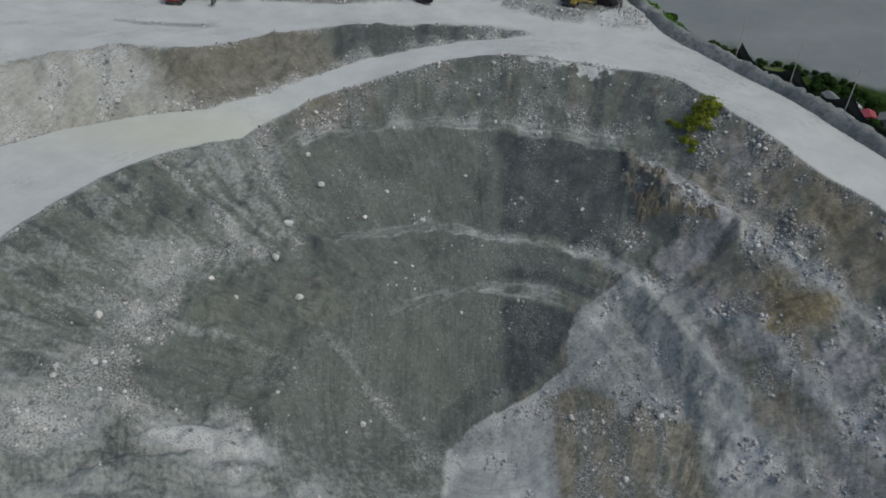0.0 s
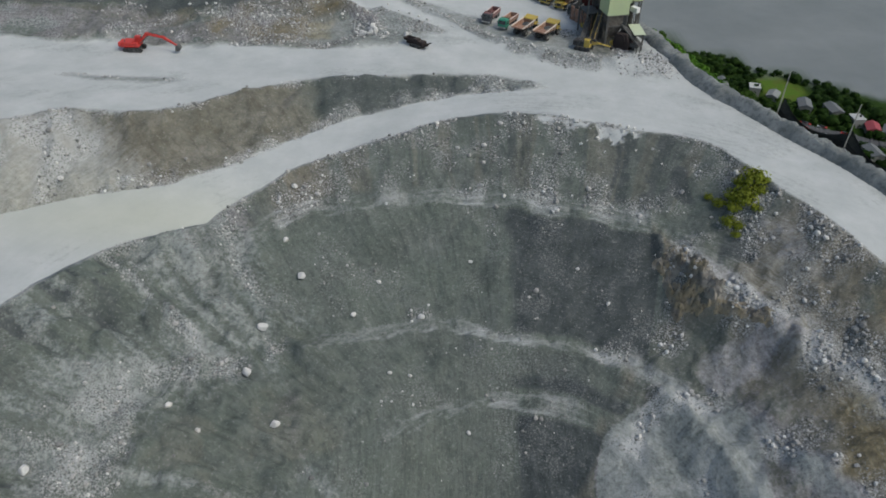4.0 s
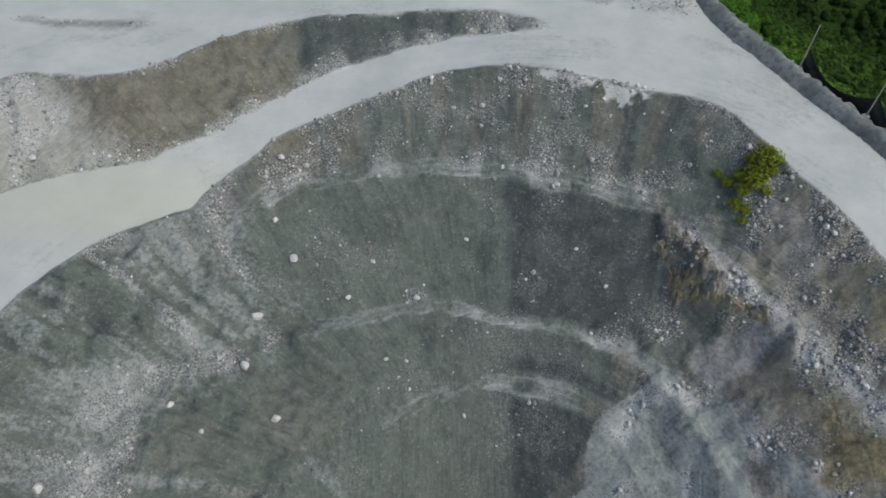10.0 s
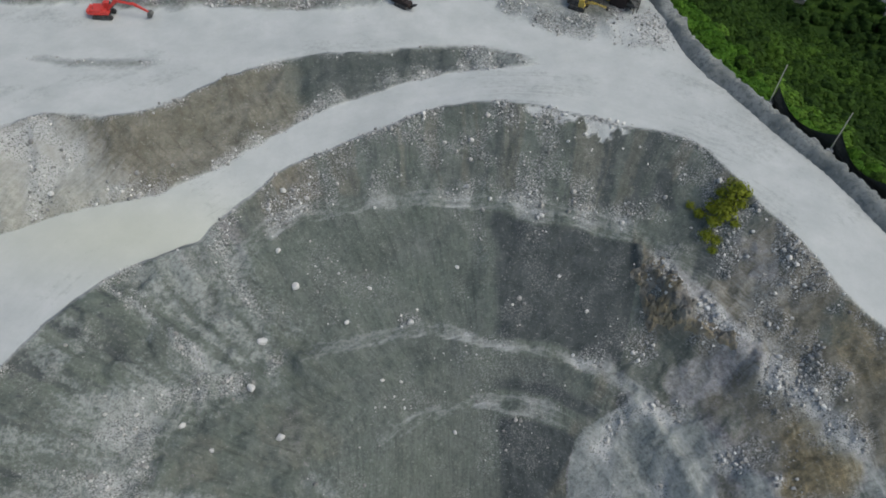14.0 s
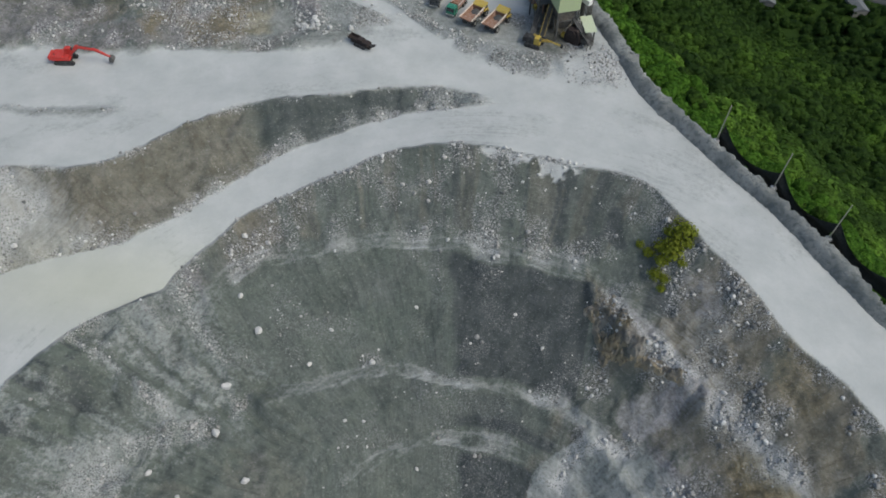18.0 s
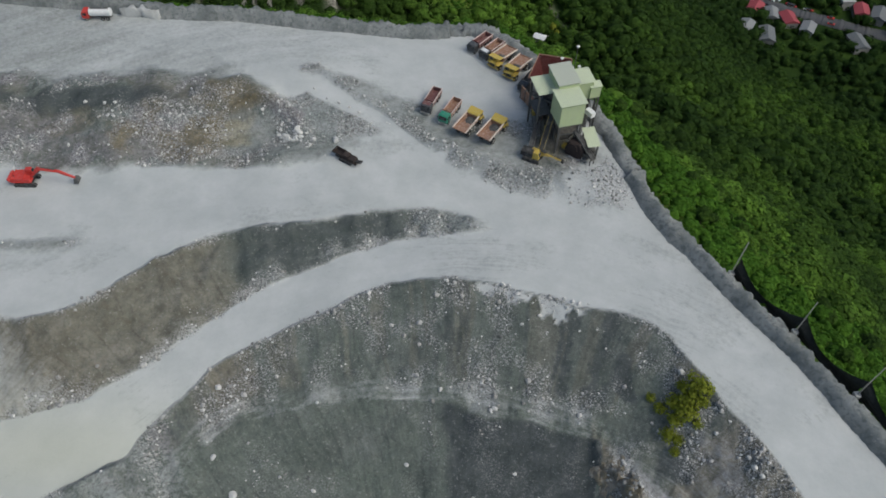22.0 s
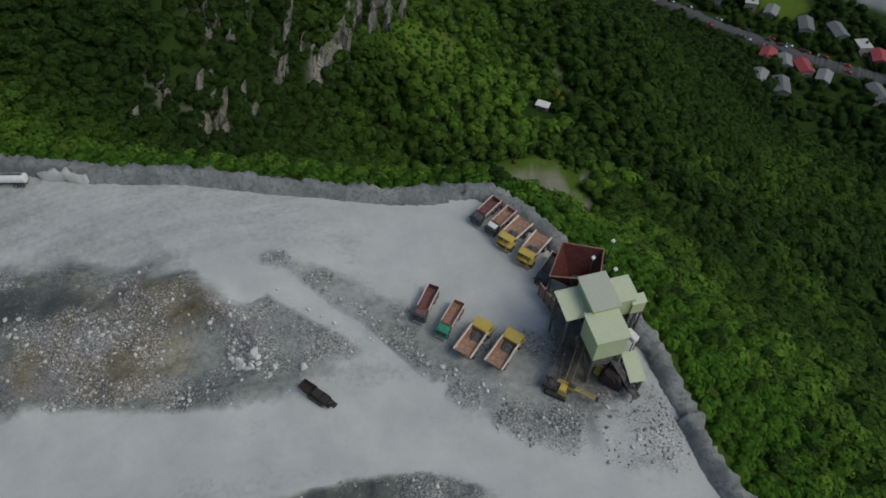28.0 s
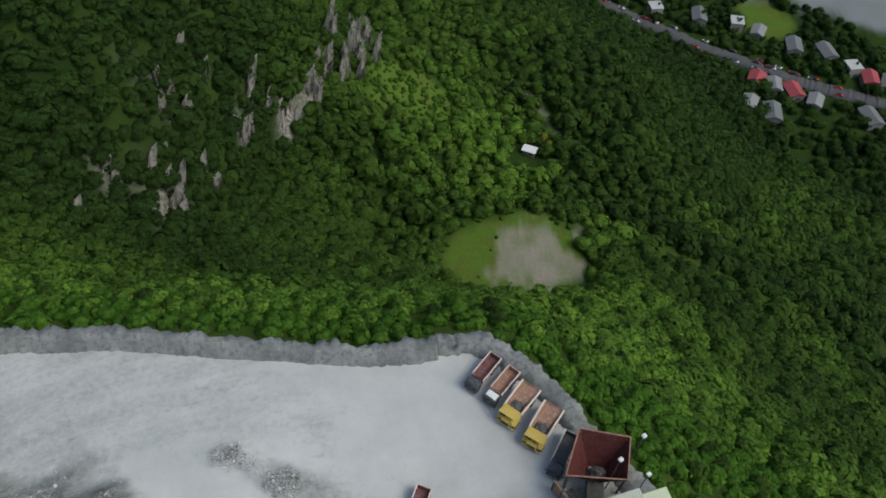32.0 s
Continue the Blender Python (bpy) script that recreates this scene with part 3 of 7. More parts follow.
    dust = dead * (1 - bank) * (1 - 0.9 * spoil * (1 - 0.55 * bowl)) * (1 - 0.8 * rim_arc) * (1 - 0.6 * ridge * (0.4 + grit))
    dust = dust - dead * 0.18 * smooth(0.05, 0.4, fbm(x / 16, y / 9, 62, 4))
    dust = dust * (1 - yard * (0.45 + 0.35 * grit)) * (1 - 0.35 * spoil) * (1 - 0.2 * smooth(176, 184, y) * (1 - smooth(-12, 8, x)) - 0.2 * smooth(178, 186, y) * (1 - smooth(-60, -44, x)))
    dust = np.maximum(dust, 0.95 * smooth(0.25, 0.6, heap) * dead) * (1 - 0.92 * plant)
    wedge = np.clip(blot(x, y, -10, 167, 13, 7.5, 128, 0.4, 3.0) * (1 - smooth(-1.4, 0.0, y - np.interp(x, [-20, -15, -11, -5.5, 1.5, 7, 11], [182.4, 176.9, 172.6, 169.2, 164.8, 159.2, 155.2]))), 0, 1) * dead
    dust = dust * (1 - 0.75 * wedge)
    strew = np.exp(-((y - 140.2 - 1.2 * fbm(x / 5, y / 5, 16, 3)) / 1.3) ** 2) * smooth(-70, -64, x) * (1 - smooth(-50, -43, x)) * dead
    dust = dust * (1 - 0.5 * strew)
    dust = np.maximum(dust, 0.97 * ramp * dead)
    thw = np.where(th < -90, th + 360, th)
    left = smooth(124, 138, thw) * (1 - smooth(205, 225, thw)) * inpit
    right = (1 - smooth(50, 57, th + 4 * fbm(x / 6, y / 6, 65))) * smooth(-112, -88, th) * inpit
    wx, wy = x + 2.2 * fbm(x / 5, y / 5, 103, 3), y + 2.2 * fbm(x / 5, y / 5, 104, 3)
    chute = np.exp(-(off_line(wx, wy, CHUTE) / (0.9 + 0.7 * smooth(-0.1, 0.3, fbm(x / 7, y / 7, 105, 2)))) ** 2) * inpit
    scree = np.exp(-(off_line(wx, wy, SCREE) / np.interp(y, [44, 60, 80, 90], [7.5, 5.5, 3.4, 1.6])) ** 2) * inpit
    strip_up = np.exp(-(off_line(wx, wy, STRIP_UP) / np.interp(y, [60, 85, 104], [1.7, 1.9, 1.4])) ** 2) * right
    strip_mid = np.exp(-(off_line(wx, wy, STRIP_MID) / 1.5) ** 2) * inpit
    strip_low = np.exp(-(off_line(wx, wy, STRIP_LOW) / 1.4) ** 2) * inpit
    # benches: grey dust in thin lines along their lips
    bench = np.zeros(x.shape)
    for lo, hi, wt in ((5, 6, 0.37), (2, 3, 0.46), (0, 1, 0.32)):
        shelf = smooth(-0.2, 0.3, rr - rad[lo]) * (1 - smooth(-0.6, 0.9, rr - rad[hi]))
        wide = np.maximum(rad[hi] - rad[lo], 1.0)
        thin = sum(np.exp(-((rr - rad[lo] - q * wide + 0.5 * fbm(flow_u / 9, 3.0 + q, 59, 2)) / 0.30) ** 2) * smooth(-0.28, 0.12, fbm(flow_u / 6, 9.0 * q, 60 + lo, 2)) for q in (0.04, 0.42, 0.8))
        keep = (1 - 0.75 * smooth(126, 140, thw)) if lo else (1 - 0.8 * smooth(120, 146, thw)) * (1 - smooth(186, 194, thw))
        bench = np.maximum(bench, wt * keep * (0.25 + 0.75 * smooth(50, 62, th)) * (shelf * (0.55 + 0.35 * grit) + 0.75 * thin))
    lip3 = np.exp(-((rr - rad[2] - 0.25) / 0.42) ** 2) * smooth(106, 112, th) * (1 - smooth(131, 137, th)) * inpit
    green = 0.8 * np.clip(sum(blot(x, y, a, b, c, e, 106, 0.6, 3.0) for a, b, c, e in ((-45.5, 94, 4.2, 5.5), (-47, 87.6, 3.0, 2.6), (-39.5, 93, 1.6, 4.5), (-56, 83, 3, 5))), 0, 1) * left
    nose = smooth(0, 0.8, rr - rad[1]) * (1 - smooth(-0.8, 0.2, rr - rad[2])) * smooth(141, 146, thw) * (1 - smooth(169, 171, thw))
    facet = smooth(0, 0.8, rr - rad[1]) * (1 - smooth(-0.6, 0.6, rr - rad[2])) * np.exp(-((thw - 171.5 - 0.25 * (rr - rad[2])) / 1.4) ** 2)
    wash = smooth(0.08, 0.20, 0.9 * fbm(flow_u / 1.0, flow_v * 0.35, 63, 4) + 0.14 * fbm(x / 3, y / 3, 64, 4)) * smooth(0, 2.5, rr - rad[3])
    shade = np.clip(sum(blot(x, y, a, b, c, e, 131, 0.9, 2.6) for a, b, c, e in DARK_PATCHES), 0, 1) * left
    ashen = np.clip(sum(blot(x, y, a, b, c, e, 132, 0.9, 2.2) for a, b, c, e in ASHEN), 0, 1) * left * (1 - shade)
    fans = smooth(134, 138, thw) * (1 - smooth(149, 154, thw)) * smooth(0, 2, rr - rad[3]) * inpit * smooth(-0.04, 0.12, fbm(flow_u / 0.8, flow_v * 0.25, 107, 3) + 0.5 * fbm(x / 1.3, y / 1.3, 126, 3))
    dusty_fan = blot(x, y, -43, 82.5, 5.5, 4.0, 108, 0.7, 4.0) * left
    haze = smooth(-0.2, 0.25, fbm(x / 9, y / 9, 121, 3) + 0.5 * fbm(x / 1.6, y / 1.6, 124, 3)) * (1 - nose) * (0.35 + 0.65 * smooth(-0.2, 0.2, fbm(flow_u / 1.6, flow_v * 0.5, 125, 3)))
    rills = smooth(-0.06, 0.12, fbm(flow_u / 0.75, flow_v * 0.14, 134, 3) + 0.35 * fbm(x / 1.4, y / 1.4, 135, 3)) * smooth(-0.25, 0.15, fbm(x / 8, y / 8, 136, 3)) * smooth(0, 2.0, rr - rad[3])
    cracks = smooth(0.08, 0.2, fbm(flow_u / 0.6, flow_v * 0.18, 137, 3) + 0.3 * fbm(x / 1.5, y / 1.5, 138, 3)) * smooth(0, 1.5, rr - rad[3])
    apron = (blot(x, y, -31, 55, 12, 7.5, 69, 0.9, 7.0) + 0.5 * blot(x, y, -20, 47, 10, 6, 109, 0.9, 7.0)) * inpit
    spill_depth = 1.0 + 1.5 * smooth(68, 70, th) * (1 - smooth(72, 76, th)) + 0.5 * smooth(77, 79, th) * (1 - smooth(81.5, 83, th)) + 2.4 * fbm(x / 1.8, y / 1.8, 66, 4)
    spill = inpit * smooth(66.5, 68, th) * (1 - smooth(82, 83.5, th)) * smooth(-0.3, 0.3, rr - rad[I_RIM] + spill_depth)
    earth = np.clip(sum(blot(x, y, a, b, c, e, 72, 0.8) for a, b, c, e in ((50, 74, 5.5, 5), (35, 55, 4, 4), (45, 59, 2.4, 6), (59, 79, 4, 6), (47.5, 80, 3, 2.5), (52, 92, 6, 7), (44, 97, 4, 3))), 0, 1) * right
    mauve = np.clip(blot(x, y, 39, 87, 5, 4, 110, 0.6) + blot(x, y, 48, 99, 5, 6, 111, 0.7), 0, 1) * right
    # fan of broken stone at the pit's foot, with tan stripes washed down its lower half
    fan = smooth(-0.3, 0.6, x - np.interp(y, [58, 60.5, 62.4, 67.3, 71.5, 73.9, 78.4, 81.9, 84.3, 85.5], [-0.2, -0.2, 0.5, 5.6, 15.4, 18.9, 19.4, 20.6, 24.4, 28.7]) + 1.4 * fbm(x / 3, y / 3, 113, 3))
    fan = fan * (1 - smooth(-0.5, 1.5, x - np.interp(y, [46, 52.5, 56.6, 62, 68, 75.6, 82, 87.5], [39, 40.1, 40.4, 39.6, 38, 36.8, 34.2, 30]))) * (1 - smooth(85, 88, y)) * smooth(38, 46, y) * inpit
    washed = fan * smooth(-1.0, 1.2, np.interp(x, [14, 15.2, 20.9, 25.8, 32.7], [69, 70.4, 69.8, 65.6, 62]) - y + 2.0 * fbm(x / 2, y / 5, 112, 3)) * smooth(14, 16.5, x + 1.5 * fbm(x / 2, y / 6, 123, 3)) * (1 - smooth(33, 36, x))
    stripe = washed * (0.35 + 0.65 * smooth(-0.3, 0.3, np.sin((x - 0.14 * (y - 60) - 1.0) * 1.25) * 0.6 + 0.5 * fbm(x / 2.5, y / 12, 73, 3)))
    pale = fan * (1 - washed) * (1 - smooth(14.5, 19, x + 3 * fbm(x / 3, y / 8, 123, 3)))
    cone = np.clip(sum(blot(x, y, a, b, c, e, 74) for a, b, c, e in ((22.5, 77.5, 4, 5), (26, 81, 4, 3.5), (32.5, 74, 3, 5), (53, 64, 4.5, 4.5))), 0, 1) * inpit
    shelf_r = np.clip(strip_up + strip_mid + strip_low, 0, 1)
    dust = np.maximum(dust, np.maximum(bench * (0.6 + 0.5 * grit), np.maximum(0.92 * spill, 0.7 * lip3 * (0.4 + grit))) * inpit)
    dust = np.clip(dust + inpit * (0.30 * apron * (0.4 + grit) + 0.20 * dusty_fan + 0.30 * pale * (0.7 + 0.3 * grit) + 0.30 * fan * (1 - washed) * (0.5 + grit) + 0.40 * shelf_r * (0.5 + 0.8 * grit) + 0.26 * cone * (0.5 + grit) + 0.18 * mauve + 0.22 * facet + 0.12 * stripe + 0.20 * crag * grit) + 0.09 * right + left * (1 - green) * (0.07 * wash + 0.15 * fans + 0.10 * scree + 0.04 * haze + 0.22 * ashen * (0.3 + grit)), 0, 1)
    # paler dust and rubble low on the southern side, to lift its brightness
    pale_low = inpit * (1 - smooth(52, 66, y + 5 * fbm(x / 7, y / 7, 139, 3))) * (1 - 0.7 * washed)
    dust = np.clip(dust + pale_low * (0.16 + 0.16 * grit), 0, 1)
    white = bank * smooth(134, 140, th)
    dust = np.maximum(dust, white * (0.50 + 0.2 * grit))
    slope_brown = (0.25 + 0.5 * smooth(-0.1, 0.25, fbm(x / 6, y / 6, 67, 4))) * (1 - 0.8 * shelf_r)
    brown = right * np.clip(earth + slope_brown + 0.25 * mauve, 0, 1) * (1 - fan) + 1.1 * stripe + 1.1 * crag * (0.5 + 0.5 * smooth(-0.3, 0.2, fbm(x / 3, y / 3, 15, 3)))
    brown = brown + 0.10 * left * smooth(0.0, 0.3, fbm(x / 7, y / 7, 95, 3)) + 0.5 * inpit * np.exp(-((th - 122) / 7) ** 2) * smooth(-10, -5, rr - rad[I_RIM]) + 0.30 * nose * smooth(-0.1, 0.3, fbm(x / 4, y / 4, 114, 3))
    brown = brown + 0.45 * inpit * smooth(0.05, 0.25, fbm(flow_u / 1.6, flow_v * 0.2, 115, 3)) * smooth(-1, 1, rr - rad[6]) * (1 - left)
    brown = brown + bank * (0.4 * smooth(130, 136, th) * smooth(0.05, 0.3, fbm(x / 4, y / 4, 89, 3)) + 0.75 * smooth(109, 117, th + 3 * fbm(x / 4, y / 4, 79)))
    brown = brown + 0.45 * band * spoil * smooth(-46, -38, x) + 0.9 * rim_arc + 0.5 * spoil * (1 - smooth(-22, -14, x)) * smooth(-0.3, 0.1, fbm(x / 6, y / 6, 68)) + 0.85 * plant
    rubble = 0.35 * pale_low + 0.75 * fan * (1 - washed) + 0.85 * cone * (1 - 0.9 * stripe) + 0.55 * apron + 0.5 * dusty_fan + 0.6 * pale + 0.75 * shelf_r + 0.55 * mauve + right * 0.28 * smooth(0.0, 0.3, fbm(x / 7, y / 7, 71, 4)) + 0.55 * facet
    rubble = rubble + left * (1 - green) * (0.42 * wash + 0.55 * fans + 0.12 * haze + 0.08 + 0.55 * rills + 0.22 * ashen + 0.6 * scree * (0.4 + 0.8 * grit))
    rubble = rubble + 0.45 * spoil * (1 - band) * (1 - smooth(-32, -24, x)) + ridge * 0.9 + 0.8 * wedge + 0.5 * yard * grit + 0.6 * heap + 0.55 * chute + 0.3 * spoil * grit + bank * 0.85 * (1 - smooth(88, 94, th + 2 * fbm(x / 4, y / 4, 116)))
    rubble = np.clip(rubble, 0, 1) * (1 - 0.75 * shade) * (1 - 0.9 * earth) * (1 - 0.85 * stripe) * (1 - 0.6 * nose)
    ochre = dead * np.exp(-(((x + 45) / 24) ** 2 + ((y - 108) / 8) ** 2)) * 0.65
    ochre = ochre + inpit * (0.55 * stripe + 0.85 * blot(x, y, 49.5, 74, 5.5, 5, 72, 0.8) + 0.55 * blot(x, y, 58.5, 87, 3.5, 6.5, 141, 0.9))
    ochre = ochre + spoil * (0.8 * blot(x, y, -33, 163.5, 14, 6.5, 142, 0.9) + 0.5 * rim_arc + 0.6 * blot(x, y, -25, 172, 9, 3.5, 143, 0.9) + 0.4 * blot(x, y, -53, 167, 9, 3.5, 144, 0.9))
    ochre = np.clip(ochre, 0, 1)
    foot = np.exp(-np.maximum(rr - rad[I_TOE0], 0) / 1.3) * smooth(-1.0, 0.2, rr - rad[I_TOE0]) * smooth(82, 88, th)
    dust = np.maximum(dust, 0.55 * foot * bank * (0.4 + grit))
    toe_up = np.exp(-((rr - rad[6] + 0.3) / 1.5) ** 2) * smooth(60, 70, th) * (1 - smooth(93, 104, th)) + 0.8 * np.exp(-((rr - rad[6]) / 2.2) ** 2) * smooth(112, 116, th) * (1 - smooth(124, 130, th))
    slope_top = right * smooth(-12, -6, rr - rad[I_RIM]) * smooth(-0.2, 0.25, fbm(x / 4, y / 4, 82, 3))
    in_pit = 0.17 + 0.14 * smooth(-1, 1, rr - rad[6]) * (1 - left) + 0.38 * scree + 0.22 * fans + 0.5 * chute * smooth(-0.2, 0.15, fbm(x / 2, y / 2, 130, 3)) + 0.3 * spill + 0.75 * toe_up + 0.22 * np.exp(-((rr - rad[3]) / 1.2) ** 2) + 0.45 * slope_top + 0.28 * cone + 0.35 * shelf_r * grit + 0.14 * right * grit * 2.2 + 0.15 * apron + 0.10 * pale
    in_pit = in_pit * (1 - 0.55 * nose) * (1 - 0.5 * green) * (1 - 0.6 * earth)
    upper = rubble * 0.9 + (0.15 + 0.28 * np.exp(-(((x + 32) / 9) ** 2 + ((y - 164) / 5) ** 2))) * spoil * (1 - 0.5 * band) * (1 - 0.95 * bowl) * (0.35 + 0.65 * smooth(-0.1, 0.3, fbm(x / 9, y / 6, 75, 3))) * (1 - 0.5 * lip) + 0.5 * strew + 0.35 * white + 0.5 * np.exp(-((rr - rad[I_CREST0]) / 0.7) ** 2) * smooth(84, 90, th) + 0.7 * ridge + 0.6 * wedge + 0.25 * yard * grit + 0.25 * heap + foot + 0.5 * spoil * np.exp(-((np.hypot((x + 27) / 16, (y - 163) / 8) - 0.75) / 0.35) ** 2)
    stony = np.clip(in_pit * inpit + upper * dead + 0.3 * crag + 0.35 * np.exp(-((rr - rad[I_RIM]) / 0.6) ** 2) * smooth(50, 60, th), 0, 1) * (0.25 + 1.0 * grit) * (1 - 0.97 * ramp) * (1 - 0.6 * plant)
    # dark blue-grey tone put on eastern walls facing away, and on other dark patches
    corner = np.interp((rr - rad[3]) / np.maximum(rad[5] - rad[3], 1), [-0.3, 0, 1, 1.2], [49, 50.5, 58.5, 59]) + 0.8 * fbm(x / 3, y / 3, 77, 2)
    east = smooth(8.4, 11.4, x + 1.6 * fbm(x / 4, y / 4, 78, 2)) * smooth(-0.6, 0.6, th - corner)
    dark_grey = east * (smooth(0, 1, rr - rad[3]) * (1 - smooth(-0.8, 0.2, rr - rad[5])) + smooth(0, 1, rr - rad[1]) * (1 - smooth(-0.8, 0.2, rr - rad[2])) * (0.35 + 0.65 * (1 - smooth(1.2, 2.6, rr - rad[1] + 0.5 * fbm(x / 3, y / 3, 117, 2)))))
    dark_grey = dark_grey + inpit * smooth(9.2, 10.6, x) * smooth(5, 8, r) * (1 - smooth(-1.0, 0.2, rr - rad[0])) * smooth(40, 52, th) * (1 - fan)
    dark_grey = dark_grey + 0.35 * inpit * smooth(-0.5, 1.0, rr - rad[6]) * smooth(58, 62, th) * (0.45 + 0.55 * (1 - smooth(70, 76, th + 3 * fbm(x / 4, y / 4, 118, 2)))) * (1 - smooth(96, 106, th)) * (1 - spill)
    dark_grey = dark_grey + 0.35 * rim_arc + 0.75 * spoil * band * smooth(-0.4, 0.0, fbm(x / 7, y / 5, 68)) * (1 - smooth(-32, -26, x)) + 0.3 * spoil * smooth(-20, -14, x)
    dark_grey = dark_grey + inpit * np.clip(0.9 * blot(x, y, -42.3, 79.6, 1.8, 1.2, 76, 0.5, 2.0) + 0.6 * blot(x, y, -42.5, 56, 2.5, 4.5, 119, 0.8, 3.0) + 0.8 * blot(x, y, 42.8, 101.5, 3.6, 3.2, 17, 0.7, 3.0) + 0.8 * blot(x, y, 37.2, 115, 2.0, 6, 120, 0.6, 3.0), 0, 1)
    dark_grey = dark_grey + 0.62 * bank * smooth(88, 94, th + 2 * fbm(x / 4, y / 4, 116)) * (1 - smooth(109, 116, th + 3 * fbm(x / 4, y / 4, 79)))
    dark_grey = np.clip(dark_grey + 0.5 * shade + 0.55 * left * cracks + 0.4 * cracks * inpit * smooth(-0.5, 1.0, rr - rad[6]) * smooth(58, 62, th) * (1 - spill), 0, 1)
    strip = np.exp(-((x - np.interp(y, [336, 349, 360, 377, 395, 410], [-26, -16.5, -10, -3, 7, 12])) / 3.0) ** 2) * smooth(330, 338, y) * (1 - smooth(404, 412, y)) * 1.1
    crag = sum(k * np.exp(-(((x - a) / c) ** 2 + ((y - b) / e) ** 2)) for a, b, c, e, k in ((-50, 280, 3.5, 6, 0.9), (-51.5, 306, 4, 4, 0.7), (-36, 328, 2.5, 10, 0.6), (-60, 276, 4, 3, 0.5)))
    cliff = out * np.clip((strip + crag) * (0.75 + 1.5 * fbm(x / 6, y / 9, 81, 4)), 0, 1)
    grass = out * (1 - smooth(0.75, 1.0, np.hypot((x - 53) / 29, (y - 289) / 24) + 0.25 * fbm(x / 9, y / 9, 87, 3))) + out * (1 - smooth(0.6, 1.0, np.hypot((x - 25) / 26, (y - 372) / 18) + 0.5 * fbm(x / 9, y / 9, 84))) * 0.9 + out * (1 - smooth(6, 16, d)) * 0.3 + out * (1 - smooth(0.7, 1.0, np.hypot((x - 270) / 22, (y - 526) / 26)))
    bare = out * (1 - smooth(0.75, 1.0, np.hypot((x - 60) / 19, (y - 290) / 16) + 0.9 * fbm(x / 8, y / 8, 83))) * smooth(42, 52, x - 0.5 * (y - 289) + 9 * fbm(x / 5, y / 5, 86))
    trail = np.maximum(np.exp(-((x - np.interp(y, [340, 350, 362, 378, 402], [96, 90, 84, 80, 70])) / 1.9) ** 2) * smooth(338, 342, y) * (1 - smooth(400, 404, y)),
                       np.exp(-((y - np.interp(x, [100, 121, 136, 151, 170, 188, 215], [292, 283.5, 276, 270, 262, 254, 245])) / 3.2) ** 2) * smooth(98, 104, x) * (1 - smooth(210, 216, x)) * 0.6) * out
    bare = bare * (0.7 + 0.5 * fbm(x / 5, y / 5, 88, 3))
    bare, grass = np.maximum(bare, 0.5 * trail * (y > 320)), np.maximum(grass, trail)
    bank_line = np.interp(x, [-500, 150, 189, 227, 251, 280, 328, 500, 1200], [1100, 700, 628, 602, 579, 553, 514, 380, 0])
    river = out * (z < -182) * smooth(-6, 10, y - bank_line + 10 * fbm(x / 30, y / 30, 85, 3)) * (y > 300)
    return z, dict(dust=dust, brown=np.clip(brown, 0, 1), rubble=rubble, ochre=ochre, stony=stony, dark_grey=dark_grey, cliff=cliff, grass=np.clip(grass, 0, 1), bare=bare, river=river), (flow_u, flow_v, np.where(pitside, rr, rr * 0.18)), (rr - rad[I_RIM], rr - rad[I_TOE0], rr - rad[I_CREST0], d, th)


def ground_z(x, y):
    return float(terrain(np.array([x]), np.array([y]))[0][0])


def spaced(lo, hi, step):
    return list(np.linspace(lo, hi, int((hi - lo) / step) + 1))


gx = np.array([-2500, -1200, -600, -300, -200, -160] + spaced(-140, -77, 2.0) + spaced(-75, 76, 0.38) + spaced(77, 100, 1.2)[1:] + spaced(104, 340, 4.5) + [370, 420, 500, 650, 900, 1400, 2500])
gy = np.array([-2500, -900, -300, -120, -60] + spaced(-30, 43, 1.4) + spaced(44, 204, 0.38) + spaced(206, 520, 4.2) + [540, 570, 610, 660, 720, 800, 950, 1300, 2500])
GX, GY = np.meshgrid(gx, gy)
GZ, MASKS, FLOW, INFO = terrain(GX, GY)
idx = np.arange(GX.size).reshape(GX.shape)
quads = np.stack([idx[:-1, :-1], idx[:-1, 1:], idx[1:, 1:], idx[1:, :-1]], -1).reshape(-1, 4)


def centre(a):
    return 0.25 * (a[:-1, :-1] + a[:-1, 1:] + a[1:, 1:] + a[1:, :-1]).ravel()


f_rim, f_toe, f_crest, f_out, f_th = (centre(v) for v in INFO)
outside = f_out > 1.2
zone = np.where(outside, 4, np.where(f_rim < 0, 0, np.where((f_toe < 0) | ((f_th < 79) & (f_th > -90)), 1, np.where((f_crest < 0.4) & (f_th > 84), 2, 3))))


def terrain_piece(name, pick, material, names, label, category):
    q = quads[pick]
    used, inv = np.unique(q, return_inverse=True)
    co = np.stack([GX.ravel()[used], GY.ravel()[used], GZ.ravel()[used]], -1)
    me = bpy.data.meshes.new(name)
    me.from_pydata(co.tolist(), [], inv.reshape(-1, 4).tolist())
    for key in names:
        a = me.attributes.new(key, "FLOAT", "POINT")
        a.data.foreach_set("value", MASKS[key].ravel()[used].astype(np.float32))
    a = me.attributes.new("flow", "FLOAT_VECTOR", "POINT")
    a.data.foreach_set("vector", np.stack([FLOW[0].ravel()[used], FLOW[1].ravel()[used], FLOW[2].ravel()[used]], -1).astype(np.float32).ravel())
    me.shade_smooth()
    me.materials.append(material)
    return tagged(new(name, me), label, category, kind="structure")


